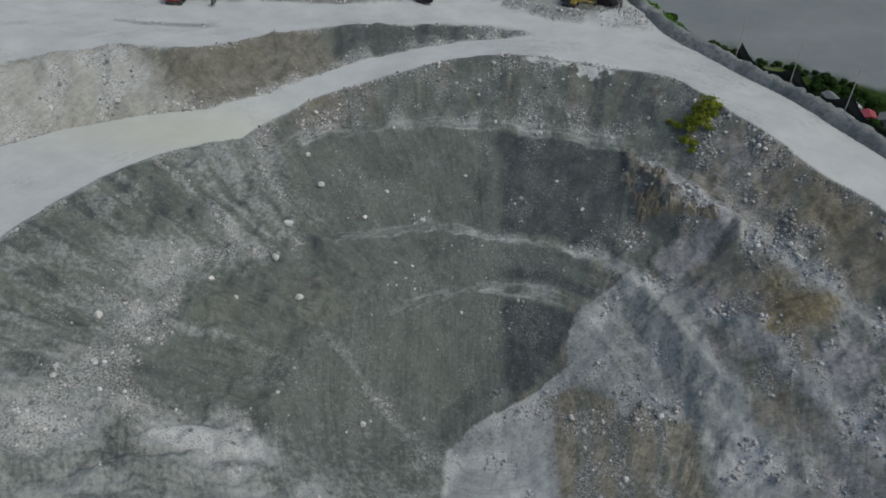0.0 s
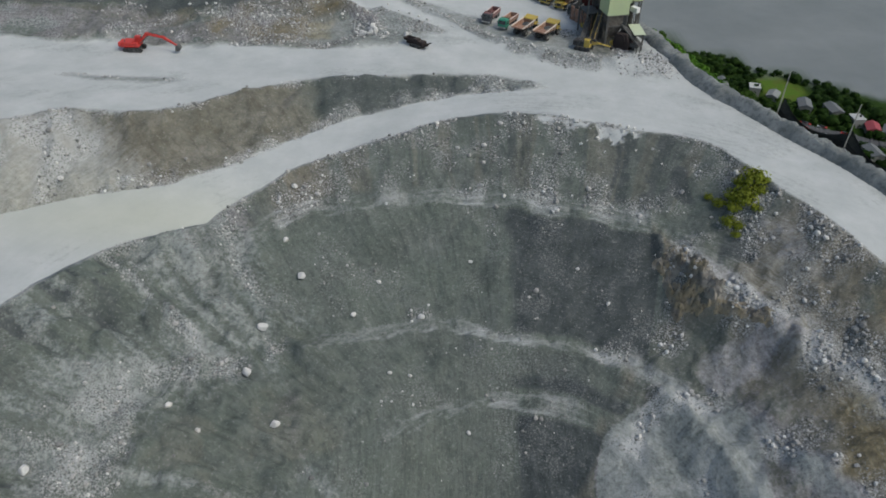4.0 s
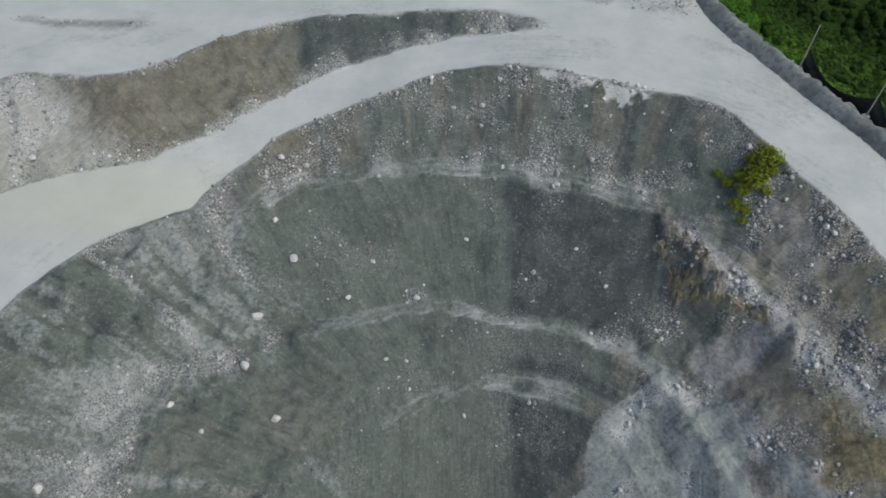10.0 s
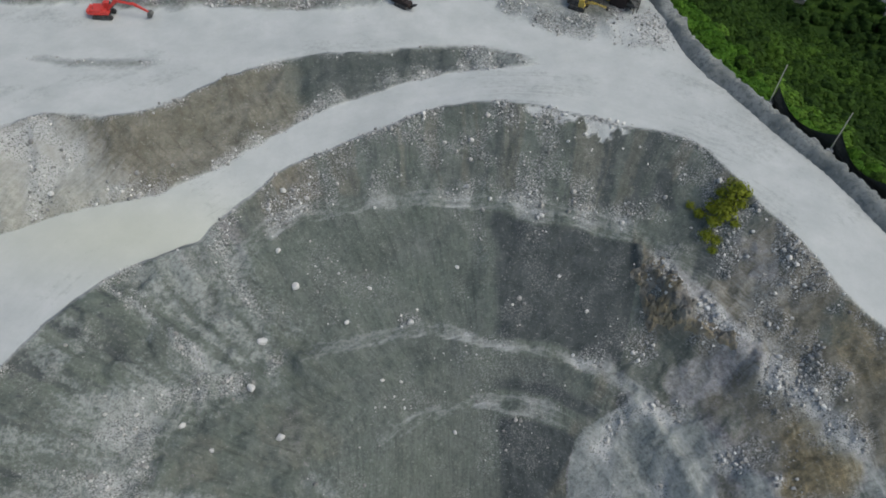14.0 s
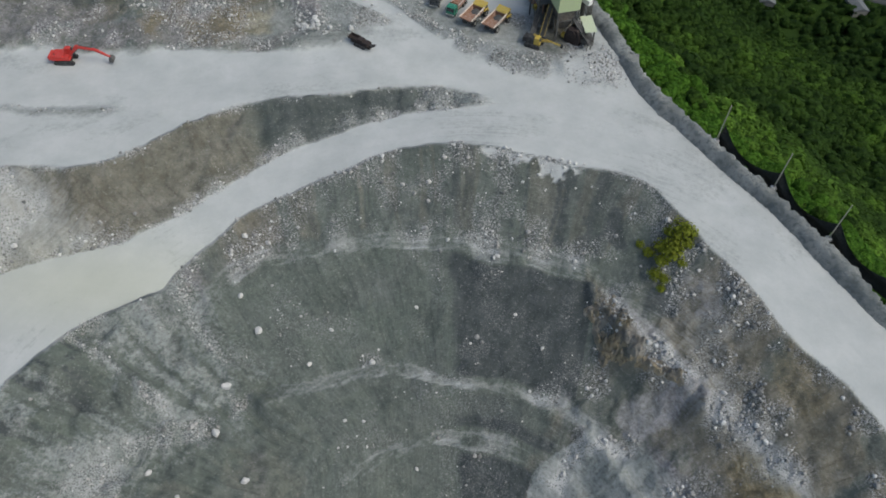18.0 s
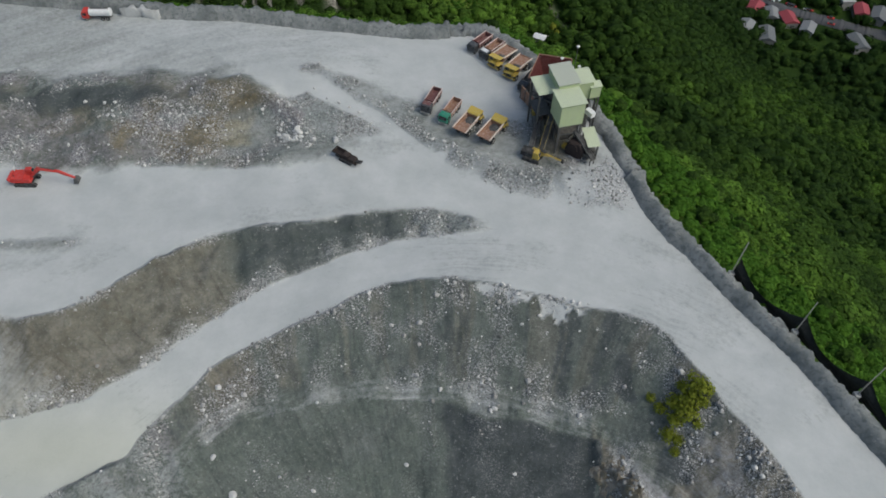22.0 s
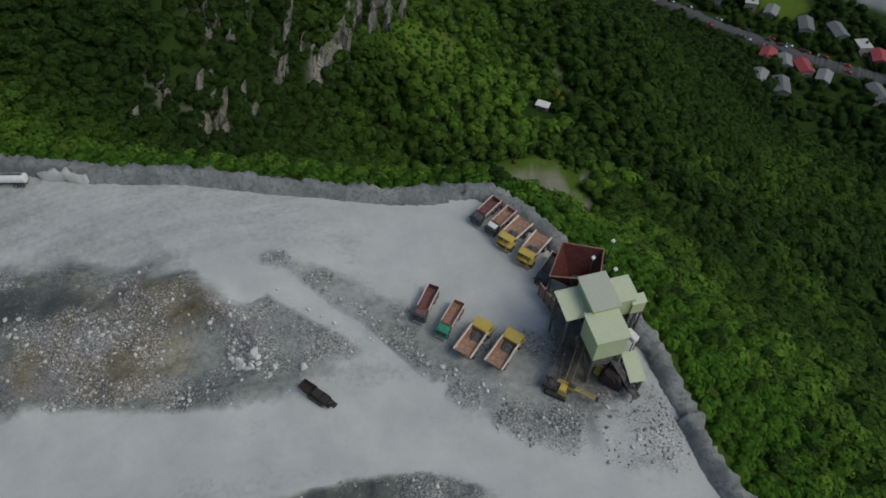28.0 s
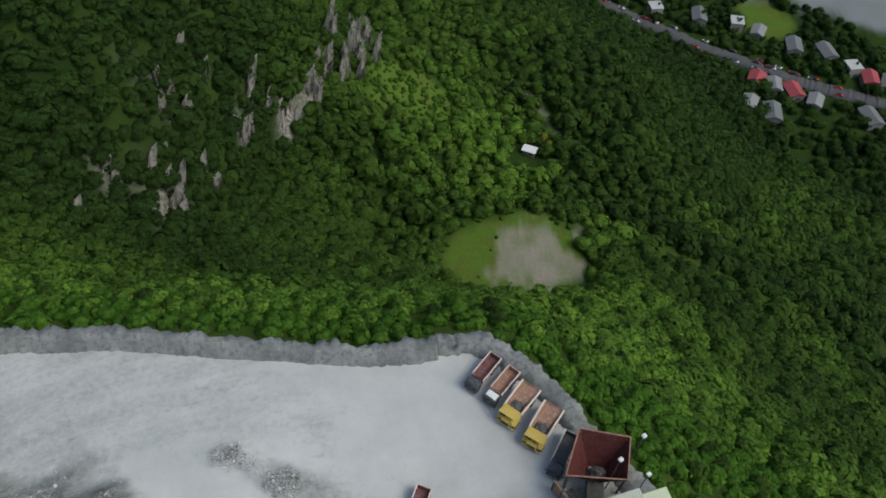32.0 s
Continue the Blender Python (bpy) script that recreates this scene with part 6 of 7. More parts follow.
def feed_hopper():
    """Large open pyramid hopper of rusted plate, high rim to the north."""
    o = thing("feed_hopper", "large open dark-red steel feed hopper with rusty plates", "hopper", "")
    top = [(-3.9, -2.4, 5.0), (-2.6, 3.2, 6.4), (3.6, 2.9, 6.4), (3.4, -2.0, 5.2)]
    low = [(-0.9, -1.2, 1.8), (-0.7, 0.4, 1.8), (1.2, 0.4, 1.8), (1.2, -1.2, 1.8)]
    for i in range(4):
        j = (i + 1) % 4
        bm = bmesh.new()
        vs = [bm.verts.new(p) for p in (top[i], top[j], low[j], low[i])]
        f = bm.faces.new(vs)
        n = (Vector(top[j]) - Vector(top[i])).cross(Vector(low[i]) - Vector(top[i])).normalized()
        back = [bm.verts.new(v.co + n * 0.12) for v in vs]
        bm.faces.new(back[::-1])
        for k in range(4):
            m = (k + 1) % 4
            bm.faces.new((vs[k], back[k], back[m], vs[m]))
        bmesh.ops.recalc_face_normals(bm, faces=bm.faces)
        plate = part("plate", bm, HOPPER_RED, o)
        part("rim", bm_beam(top[i], top[j], 0.15, 0.18), RUST, plate)
        for q in (0.3, 0.6):
            a, b = Vector(top[i]).lerp(Vector(top[j]), q), Vector(low[i]).lerp(Vector(low[j]), q)
            part("stiffener", bm_beam(a + n * 0.2, b + n * 0.2, 0.14, 0.2), HOPPER_RED, plate)
    for p in top:
        part("leg", bm_beam((p[0] * 0.9, p[1] * 0.9, -0.5), (p[0] * 0.93, p[1] * 0.93, p[2] - 0.3), 0.25, 0.25), STEEL, o)
    part("load", rubble_heap(-0.9, 1.1, 1.6, 0.9), STEEL, o, "broken grey stone in the hopper", Matrix.Translation((0.2, -0.5, 2.2)))
    part("feeder", bm_box((-0.9, -4.2, 1.0, 1.2, -0.6, 1.9), bevel=0.05), STEEL, o)
    return o


settle(feed_hopper(), 33.7, 173.2, -14)


def belt_conveyor(label, length, rise, z0):
    o = thing("conveyor", label, "conveyor", "belt conveyors")
    a, b = (-length / 2, z0), (length / 2, z0 + rise)
    belt = part("belt", bm_beam((a[0], 0, a[1]), (b[0], 0, b[1]), 0.75, 0.06), RUBBER, o)
    for s in (-0.45, 0.45):
        part("side_rail", bm_beam((a[0], s, a[1] - 0.1), (b[0], s, b[1] - 0.1), 0.08, 0.25), STEEL, o)
    n = int(length / 1.2)
    for k in range(n + 1):
        x = a[0] + length * k / n
        z = z0 + rise * k / n - 0.08
        part("idler", bm_tube(((x, -0.42, z), (x, 0.42, z), 0.07, 0.07), n=8), STEEL, belt)
    for k in (0.25, 0.6, 0.95):
        x, z = a[0] + length * k, z0 + rise * k - 0.2
        if z > 0.6:
            for s in (-0.45, 0.45):
                part("trestle_leg", bm_beam((x, s, -0.4), (x, s, z), 0.12, 0.12), STEEL, o)
    return o


settle(belt_conveyor("steel belt conveyor climbing to the screen house", 10.5, 5.2, 2.2), 31.6, 166.0, -72)
settle(belt_conveyor("dark belt conveyor dropping stone beside the berm", 7.0, -3.2, 5.0), 37.0, 156.4, -60)
settle(belt_conveyor("short belt conveyor under the open shelter", 7.5, -2.6, 4.4), 29.4, 160.5, -110)


def stair_tower():
    o = thing("access_stair", "rusty steel access stair with platforms", "stair")
    for s in (-0.45, 0.45):
        part("stringer", bm_beam((-2.2, s, 0.0), (2.2, s, 5.2), 0.08, 0.25), STEEL, o)
        part("handrail", bm_beam((-2.2, s, 1.0), (2.2, s, 6.2), 0.05, 0.05), YELLOW, o)
    for k in range(18):
        part("tread", bm_box((-2.2 + k * 0.245 - 0.13, -0.45, 0.1 + k * 0.289, -2.2 + k * 0.245 + 0.13, 0.45, 0.13 + k * 0.289)), STEEL, o)
    part("platform", bm_box((2.2, -0.7, 5.1, 3.6, 0.7, 5.2)), STEEL, o)
    for s in (-0.6, 0.6):
        part("leg", bm_beam((3.4, s, -0.4), (3.4, s, 5.1), 0.12, 0.12), STEEL, o)
    return o


settle(stair_tower(), 30.6, 157.8, 62)


def retaining_wall():
    o = thing("retaining_wall", "stained plate retaining wall under the hopper", "wall")
    for k in range(5):
        part("plate", bm_box((-3.6 + 1.45 * k, -0.12, -0.6, -3.6 + 1.45 * k + 1.4, 0.12, 2.9 - 0.25 * (k % 2))), RUST, o)
        part("post", bm_box((-3.72 + 1.45 * k, -0.2, -0.6, -3.56 + 1.45 * k, 0.2, 3.1)), STEEL, o)
    return o


settle(retaining_wall(), 29.9, 168.6, -64)


def crusher_body():
    o = thing("jaw_crusher", "dark grimy jaw crusher with a flywheel", "crusher")
    part("body", bm_prism([(-1.6, 0), (1.5, 0), (1.7, 1.6), (0.9, 3.2), (-1.3, 3.0), (-1.8, 1.2)], -1.2, 1.2, 0.1), MACHINE_DARK, o)
    for s in (-1.35, 1.35):
        part("flywheel", bm_tube(((-0.3, s - 0.12, 2.1), (-0.3, s + 0.12, 2.1), 1.0, 1.0), n=20), MACHINE_DARK, o)
    part("motor", bm_box((-2.8, -0.5, 0.0, -1.9, 0.5, 0.9), bevel=0.12), YELLOW, o)
    part("chute", bm_tray(0.8, 3.2, 1.4, 1.2, 0.8, 1.6, 0.15, 0.06), STEEL, o)
    return o


settle(crusher_body(), 32.4, 168.0, 20)
settle(crusher_body(), 36.4, 156.9, -40)


def flood_light(tall):
    o = thing("floodlight_mast", "thin grey mast with a white floodlight", "lamp", "floodlights")
    part("mast", bm_tube(((0, 0, -0.4), (0, 0, tall), 0.09, 0.06), n=8), STEEL, o)
    lamp = part("lamp_head", bm_box((-0.28, -0.22, tall - 0.05, 0.28, 0.22, tall + 0.28), bevel=0.05), WHITE, o)
    part("lens", bm_box((-0.22, -0.26, tall, 0.22, -0.225, tall + 0.22)), LAMP, lamp)
    return o


for x, y, tall in ((35.0, 171.4, 9.5), (38.2, 173.6, 10.5), (37.9, 169.6, 9.0)):
    settle(flood_light(tall), x, y, 30)


# ---- poles and the black screen net on the outer side of the berm ----
def screen_net():
    o = thing("screen_fence", "black shade-net fence on grey steel poles behind the berm", "fence")
    net = paint("black_net", (0.045, 0.050, 0.048), 0.95, 0, 0.5, (0.09, 0.095, 0.09))
    pole = paint("grey_pole", (0.36, 0.35, 0.31), 0.6, 0.2)
    base = [Vector((57.0, 130.2, -4.0)), Vector((63.4, 119.2, -4.3)), Vector((68.8, 108.8, -4.8)), Vector((74.6, 98.0, -5.6)), Vector((81.0, 86.0, -7.5))]
    for p in base:
        q = part("pole", bm_tube((p, p + Vector((0.1, 0.1, 9.8)), 0.11, 0.08), n=10), pole, o, "pale grey steel pole")
        part("foot", bm_box((p.x - 0.45, p.y - 0.45, p.z + 1.6, p.x + 0.45, p.y + 0.45, p.z + 2.2), bevel=0.08), CONCRETE, q)
    for a, b in zip(base, base[1:]):
        bm = bmesh.new()
        n, m = 16, 8
        grid = []
        for i in range(n + 1):
            t = i / n
            p = a.lerp(b, t)
            up = 5.2 - 2.7 * 4 * t * (1 - t)
            grid.append([bm.verts.new(p + Vector((0.45 + 0.25 * math.sin(7 * t + k), 0.35 + 0.25 * math.sin(5 * t + 0.9 * k), 0.3 + (up - 0.3) * k / m))) for k in range(m + 1)])
        for r0, r1 in zip(grid, grid[1:]):
            for k in range(m):
                bm.faces.new((r0[k], r1[k], r1[k + 1], r0[k + 1]))
        bmesh.ops.solidify(bm, geom=list(bm.faces), thickness=0.04)
        part("net_panel", bm, net, o)
    return o


screen_net()

# ---- stones ----
def stone_material():
    m, n, l, b = mat("pale_stone", 0.95)
    r = n.new("ShaderNodeNewGeometry").outputs["Random Per Island"]
    f = noise_tex(n, l, 3.0, 4)
    c = ramp(n, l, r, [(0.0, (0.14, 0.143, 0.143)), (0.35, (0.29, 0.288, 0.283)), (0.75, (0.46, 0.455, 0.45)), (1.0, (0.62, 0.62, 0.61))])
    l.new(mix(n, l, ramp(n, l, f, [(0.45, grey(0)), (0.75, grey(0.35))]), c, (0.2, 0.2, 0.2)), b.inputs["Base Color"])
    return m


STONE = stone_material()


def stone_template(seed, sub):
    rng = np.random.default_rng(seed)
    v, f = icosphere(sub)
    cut = rng.normal(size=(9, 3))
    cut /= np.linalg.norm(cut, axis=1)[:, None]
    lim = rng.uniform(0.55, 0.85, 9)
    for c, k in zip(cut, lim):
        over = np.maximum(v @ c - k, 0)
        v = v - over[:, None] * c
    return v * rng.uniform(0.75, 1.15, 3), f


def scatter(name, xs, ys, sizes, sub, label, seed, sink=0.25):
    temps = [stone_template(seed + k, sub) for k in range(8)]
    rng = np.random.default_rng(seed)
    zs = terrain(xs, ys)[0]
    V, F, base = [], [], 0
    for x, y, z, s in zip(xs, ys, zs, sizes):
        v, f = temps[rng.integers(8)]
        a, b = rng.uniform(0, 6.28, 2)
        R = np.array(Euler((b, 0.6 * b, a)).to_matrix())
        V.append(v @ R.T * s + (x, y, z + s * (0.6 - sink)))
        F.append(f + base)
        base += len(v)
    me = bpy.data.meshes.new(name)
    V, F = np.concatenate(V), np.concatenate(F)
    me.from_pydata(V.tolist(), [], F.tolist())
    me.materials.append(STONE)
    return tagged(new(name, me), label, "rubble", kind="stuff")


def stone_places(seed, count, box, power=1.0):
    rng = np.random.default_rng(seed)
    xs, ys = rng.uniform(box[0], box[1], count), rng.uniform(box[2], box[3], count)
    _, mk, _, info = terrain(xs, ys)
    ok = (rng.uniform(size=count) < np.maximum(mk["stony"] - 0.06, 0) ** power) & (info[3] < -2)
    return xs[ok], ys[ok], rng


xs, ys, rng = stone_places(301, 110000, (-72, 70, 46, 134), 1.6)
scatter("pit_rubble", xs, ys, 0.06 + 0.10 * rng.exponential(1.0, len(xs)).clip(0, 5), 0, "pale broken stones strewn over the pit benches and slopes", 40)
n_pit = len(xs)
xs, ys, rng = stone_places(302, 60000, (-72, 46, 126, 184))
scatter("floor_rubble", xs, ys, 0.05 + 0.07 * rng.exponential(1.0, len(xs)).clip(0, 4), 0, "heaps of pale broken rock on the quarry floor", 60)
print("stones", n_pit, len(xs))

meshes = []
for k in range(6):
    v, f = stone_template(90 + k, 2)
    me = bpy.data.meshes.new("boulder")
    me.from_pydata((v * 0.5).tolist(), [], f.tolist())
    me.materials.append(STONE)
    meshes.append(me)


def boulder(x, y, s, k, label):
    ob = tagged(new("boulder", meshes[k % 6]), label, "boulder", "boulders")
    a = (k * 67) % 360
    ob.matrix_basis = pose(x, y, ground_z(x, y) + 0.18 * s, 20, 10, a) @ Matrix.Diagonal((s, s * 0.85, s * 0.8, 1))


for i, (x, y, s) in enumerate([(-25.8, 95.0, 1.7), (-21.4, 103.4, 1.5), (-27.1, 88.3, 1.7), (-22.6, 81.7, 1.5), (-24.0, 108.0, 1.2), (-10.0, 104.0, 0.9), (-13.5, 99.0, 1.0), (4.0, 106.5, 0.8), (-3.5, 99.2, 1.2),
                               (9.6, 115.7, 0.9), (3.0, 84.0, 0.9), (-8.0, 90.5, 0.8), (17.0, 112.0, 0.9), (20.0, 104.0, 0.7), (24.0, 99.0, 0.8), (-47.7, 70.5, 1.6), (-60.0, 66.0, 1.9), (-36.0, 82.5, 1.3)]):
    boulder(x, y, s, i, "pale grey boulder lying on the pit slope")
rng = np.random.default_rng(77)
for i in range(34):
    x, y = -13.6 + rng.normal() * 1.9, 162.2 + rng.normal() * 1.4
    boulder(x, y, 0.5 + 1.0 * rng.uniform() ** 1.6, i, "pale boulder in a heap at the foot of the spoil bank")
for i in range(60):
    x = rng.uniform(-55, 38)
    y = np.interp(x, [-55, -12, -4, 5, 14, 23, 31, 40], [167, 168, 172.5, 165, 159, 154, 151, 147.5]) + rng.normal() * 2.5
    boulder(x, y, 0.45 + 0.45 * rng.uniform() ** 2, i, "pale broken boulder on the rubble bank")

for i in range(30):
    a = radians(rng.uniform(67, 82))
    r = float(at_bearing(RINGS[I_RIM][0], math.degrees(a))) + 0.6 - 2.6 * rng.exponential(0.6)
    boulder(CX + r * math.cos(a), CY + r * math.sin(a), 0.35 + 0.6 * rng.uniform() ** 2, i, "white broken block spilled over the road's edge")


# ---- bushes on the pit slope, single trees by the berm ----
def crown_mesh(template, material, tint):
    v, f, nr = template
    me = bpy.data.meshes.new("crown")
    me.from_pydata(v.tolist(), [], f.tolist())
    a = me.attributes.new("tint", "FLOAT", "POINT")
    a.data.foreach_set("value", np.full(len(v), tint, np.float32))
    me.materials.append(material)
    return me


BUSH_LEAF = leaf_mat("yellow_green_leaves", (0.11, 0.145, 0.018), (0.24, 0.27, 0.04), (0.36, 0.40, 0.07))
bush_mesh = [crown_mesh(crown_template(200 + k, 320, 1, 0.15, 0.3, 0.35, 1.3), BUSH_LEAF, 0.15) for k in range(3)]
for i, (x, y, r) in enumerate([(46.2, 111.2, 2.0), (45.0, 109.6, 1.7), (43.4, 109.8, 1.5), (44.2, 107.8, 1.6), (42.6, 107.6, 1.3), (41.2, 109.8, 1.0), (41.6, 106.0, 1.2), (43.0, 105.2, 0.9), (42.2, 103.6, 0.8), (46.8, 109.2, 1.1), (47.6, 110.6, 0.9), (40.2, 111.4, 0.8), (45.4, 106.4, 0.8), (44.4, 112.0, 0.9)]):
    o = tagged(new("bush"), "yellow-green bush growing on the rocky pit slope", "bush", "slope bushes")
    o.matrix_basis = pose(x, y, ground_z(x, y), 0, 0, 71 * i)
    c = new("crown", bush_mesh[i % 3])
    c.parent = o
    c.matrix_basis = Matrix.Translation((0, 0, r * 0.6)) @ Matrix.Diagonal((r, r * 0.9, r * 0.85, 1))
    s = part("stem", bm_tube(((0, 0, -0.3), (0.1, 0, r * 0.4), 0.06, 0.03), ((0, 0, -0.3), (-0.2, 0.2, r * 0.4), 0.05, 0.02), n=6), BARK, o)

tree_mesh = [crown_mesh(crown_template(220 + k, 260, 2, 0.22), LEAF_BRIGHT if k % 2 else LEAF, 0.1 + 0.05 * k) for k in range(5)]


def trunk_mesh():
    bm = bm_tube(((0, 0, -0.8), (0.1, 0.05, 2.2), 0.20, 0.14), ((0.1, 0.05, 2.2), (0.2, 0.0, 4.2), 0.14, 0.06), ((0.08, 0.03, 1.8), (1.1, 0.4, 3.4), 0.09, 0.04), ((0.1, 0.05, 2.1), (-0.9, 0.6, 3.6), 0.09, 0.04), ((0.1, 0.05, 2.4), (0.1, -1.1, 3.8), 0.08, 0.03), n=7)
    me = bpy.data.meshes.new("trunk")
    bm.to_mesh(me)
    bm.free()
    me.materials.append(BARK)
    return me


trunk = trunk_mesh()
rng = np.random.default_rng(5)
made = 0
for x, y, s in ((77.5, 355.0, 0.9), (79.0, 351.5, 0.7)):
    o = tagged(new("tree"), "slim yellow-green tree beside the white-roofed hut", "tree", "trees by the hut")
    o.matrix_basis = pose(x, y, ground_z(x, y), 0, 0, 40 * s) @ Matrix.Scale(s, 4)
    t = new("trunk", trunk)
    t.parent = o
    c = new("crown", crown_mesh(crown_template(240, 200, 2, 0.24), BUSH_LEAF, 0.5))
    c.parent = o
    c.matrix_basis = Matrix.Translation((0, 0, 4.6)) @ Matrix.Diagonal((1.7, 1.6, 3.4, 1))
while made < 130:
    x, y = rng.uniform(-75, 95), rng.uniform(110, 232)
    d, _ = berm_distance(np.array([x]), np.array([y]))
    if not 8 < d[0] < 42:
        continue
    o = tagged(new("tree"), "leafy green tree on the slope below the berm", "tree", "trees below the berm")
    s = rng.uniform(0.35, 0.7)
    o.matrix_basis = pose(x, y, ground_z(x, y), 0, 0, rng.uniform(0, 360)) @ Matrix.Scale(s, 4)
    t = new("trunk", trunk)
    t.parent = o
    c = new("crown", tree_mesh[made % 5])
    c.parent = o
    c.matrix_basis = Matrix.Translation((0, 0, 3.9)) @ Matrix.Diagonal((2.6, 2.5, 2.5, 1))
    made += 1


# ---- rock outcrops on the wooded mountain ----
def cliff_rock():
    m, n, l, b = mat("weathered_limestone", 0.95)
    drip = n.new("ShaderNodeMapping")
    drip.inputs["Scale"].default_value = (1.0, 0.35, 0.18)
    l.new(n.new("ShaderNodeTexCoord").outputs["Object"], drip.inputs["Vector"])
    f = noise_tex(n, l, 0.9, 6, 0.7, drip.outputs["Vector"])
    g = noise_tex(n, l, 1.6, 5, 0.7)
    c = mix(n, l, ramp(n, l, f, [(0.42, grey(0)), (0.60, grey(1))]), (0.034, 0.042, 0.032), (0.25, 0.245, 0.23))
    c = mix(n, l, ramp(n, l, g, [(0.45, grey(0)), (0.7, grey(0.6))]), c, (0.09, 0.085, 0.07))
    l.new(c, b.inputs["Base Color"])
    bump(n, l, b, g, 0.8, 0.6)
    return m


CLIFF = cliff_rock()


def rock_outcrop(x, y, wid, tall, turn, seed):
    """A narrow, ragged, steep rock face that leans back into the slope."""
    bm = bmesh.new()
    n, k = 12, 18
    for side in (0, 1):
        grid = []
        for i in range(n + 1):
            row = []
            for j in range(k + 1):
                u, v = i / n * 2 - 1, j / k
                w = noise.fractal(Vector((u * wid * 0.22 + seed, v * tall * 0.10, seed * 1.7)), 1.0, 2.1, 4)
                ragged = 0.35 * noise.noise(Vector((v * 5 + seed, seed, 0.5)))
                h = v * tall * (1 - 0.5 * abs(u) ** 2.2) * (1 + 0.35 * noise.noise(Vector((u * 3 + seed, 0, 0))))
                row.append(bm.verts.new((u * wid / 2 * (1 - 0.5 * abs(v - 0.4)) + ragged * wid + 0.4 * w, h * 0.62 + 1.0 * w + (2.6 if side else 0.0), h - 2.5)))
            grid.append(row)
        for r0, r1 in zip(grid, grid[1:]):
            for j in range(k):
                f = (r0[j], r1[j], r1[j + 1], r0[j + 1])
                bm.faces.new(f if not side else f[::-1])
        if not side:
            front = grid
    for r0, r1, q0, q1 in zip(front, front[1:], grid, grid[1:]):
        bm.faces.new((r0[-1], r1[-1], q1[-1], q0[-1]))
    ob = part("rock_outcrop", bm, CLIFF, None, "")
    tagged(ob, "pale grey rock face streaked with dark stains among trees", "rock", "mountain rock faces")
    ob.matrix_basis = pose(x, y, ground_z(x, y) + 0.6, 0, 0, turn)


# bare faces in bands across the mountain side: (x, y, spread, how many, width, height)
cliff_rng = np.random.default_rng(44)
for x, y, spread, count, wid, tall in ((-25, 338, 3, 4, 2.6, 8), (-16, 349, 4, 5, 3.6, 11), (-9, 359, 4, 6, 4.0, 13), (-3, 371, 4, 6, 4.4, 14), (3, 383, 4, 5, 3.4, 11), (-51.5, 306, 3, 3, 3.4, 7), (-45.6, 322, 3, 2, 2.2, 6),
                                       (-35, 334, 2, 3, 1.8, 11), (-37.5, 322, 2, 3, 1.6, 10), (-31, 335, 1.5, 2, 1.6, 9), (-51, 283, 2, 4, 3.4, 8), (-49, 277, 1.5, 3, 2.6, 8), (-44, 292, 1.5, 2, 2.2, 8), (-60, 276, 2, 3, 2.4, 5), (-66, 263, 2, 2, 3.0, 4), (-48.5, 296, 3, 3, 1.8, 5)):
    for i in range(count):
        rock_outcrop(x + cliff_rng.normal() * spread * 0.8, y + cliff_rng.normal() * spread * 0.8, wid * cliff_rng.uniform(0.5, 1.1), tall * cliff_rng.uniform(0.5, 1.1), -28 + 20 * cliff_rng.normal() * 0.5, cliff_rng.uniform(0, 90))

def tan_rock():
    m, n, l, b = mat("tan_weathered_rock", 0.95)
    f, g = noise_tex(n, l, 1.4, 6, 0.7), noise_tex(n, l, 0.5, 4, 0.6)
    c = mix(n, l, ramp(n, l, noise_tex(n, l, 0.28, 3, 0.6), [(0.40, grey(0)), (0.58, grey(1))]), (0.17, 0.16, 0.145), (0.27, 0.23, 0.16))
    c = mix(n, l, ramp(n, l, f, [(0.36, grey(0.8)), (0.46, grey(0))]), c, (0.085, 0.076, 0.062))
    c = mix(n, l, ramp(n, l, g, [(0.5, grey(0)), (0.62, grey(0.6))]), c, (0.27, 0.265, 0.255))
    l.new(c, b.inputs["Base Color"])
    bump(n, l, b, f, 0.9, 0.5)
    return m


TAN_ROCK = tan_rock()
CRAG = [(32.6, 108.6), (33.0, 104.5), (33.8, 100.5), (35.2, 97.2), (37.4, 94.4), (40.4, 92.0), (44.0, 89.4), (47.0, 87.0)]


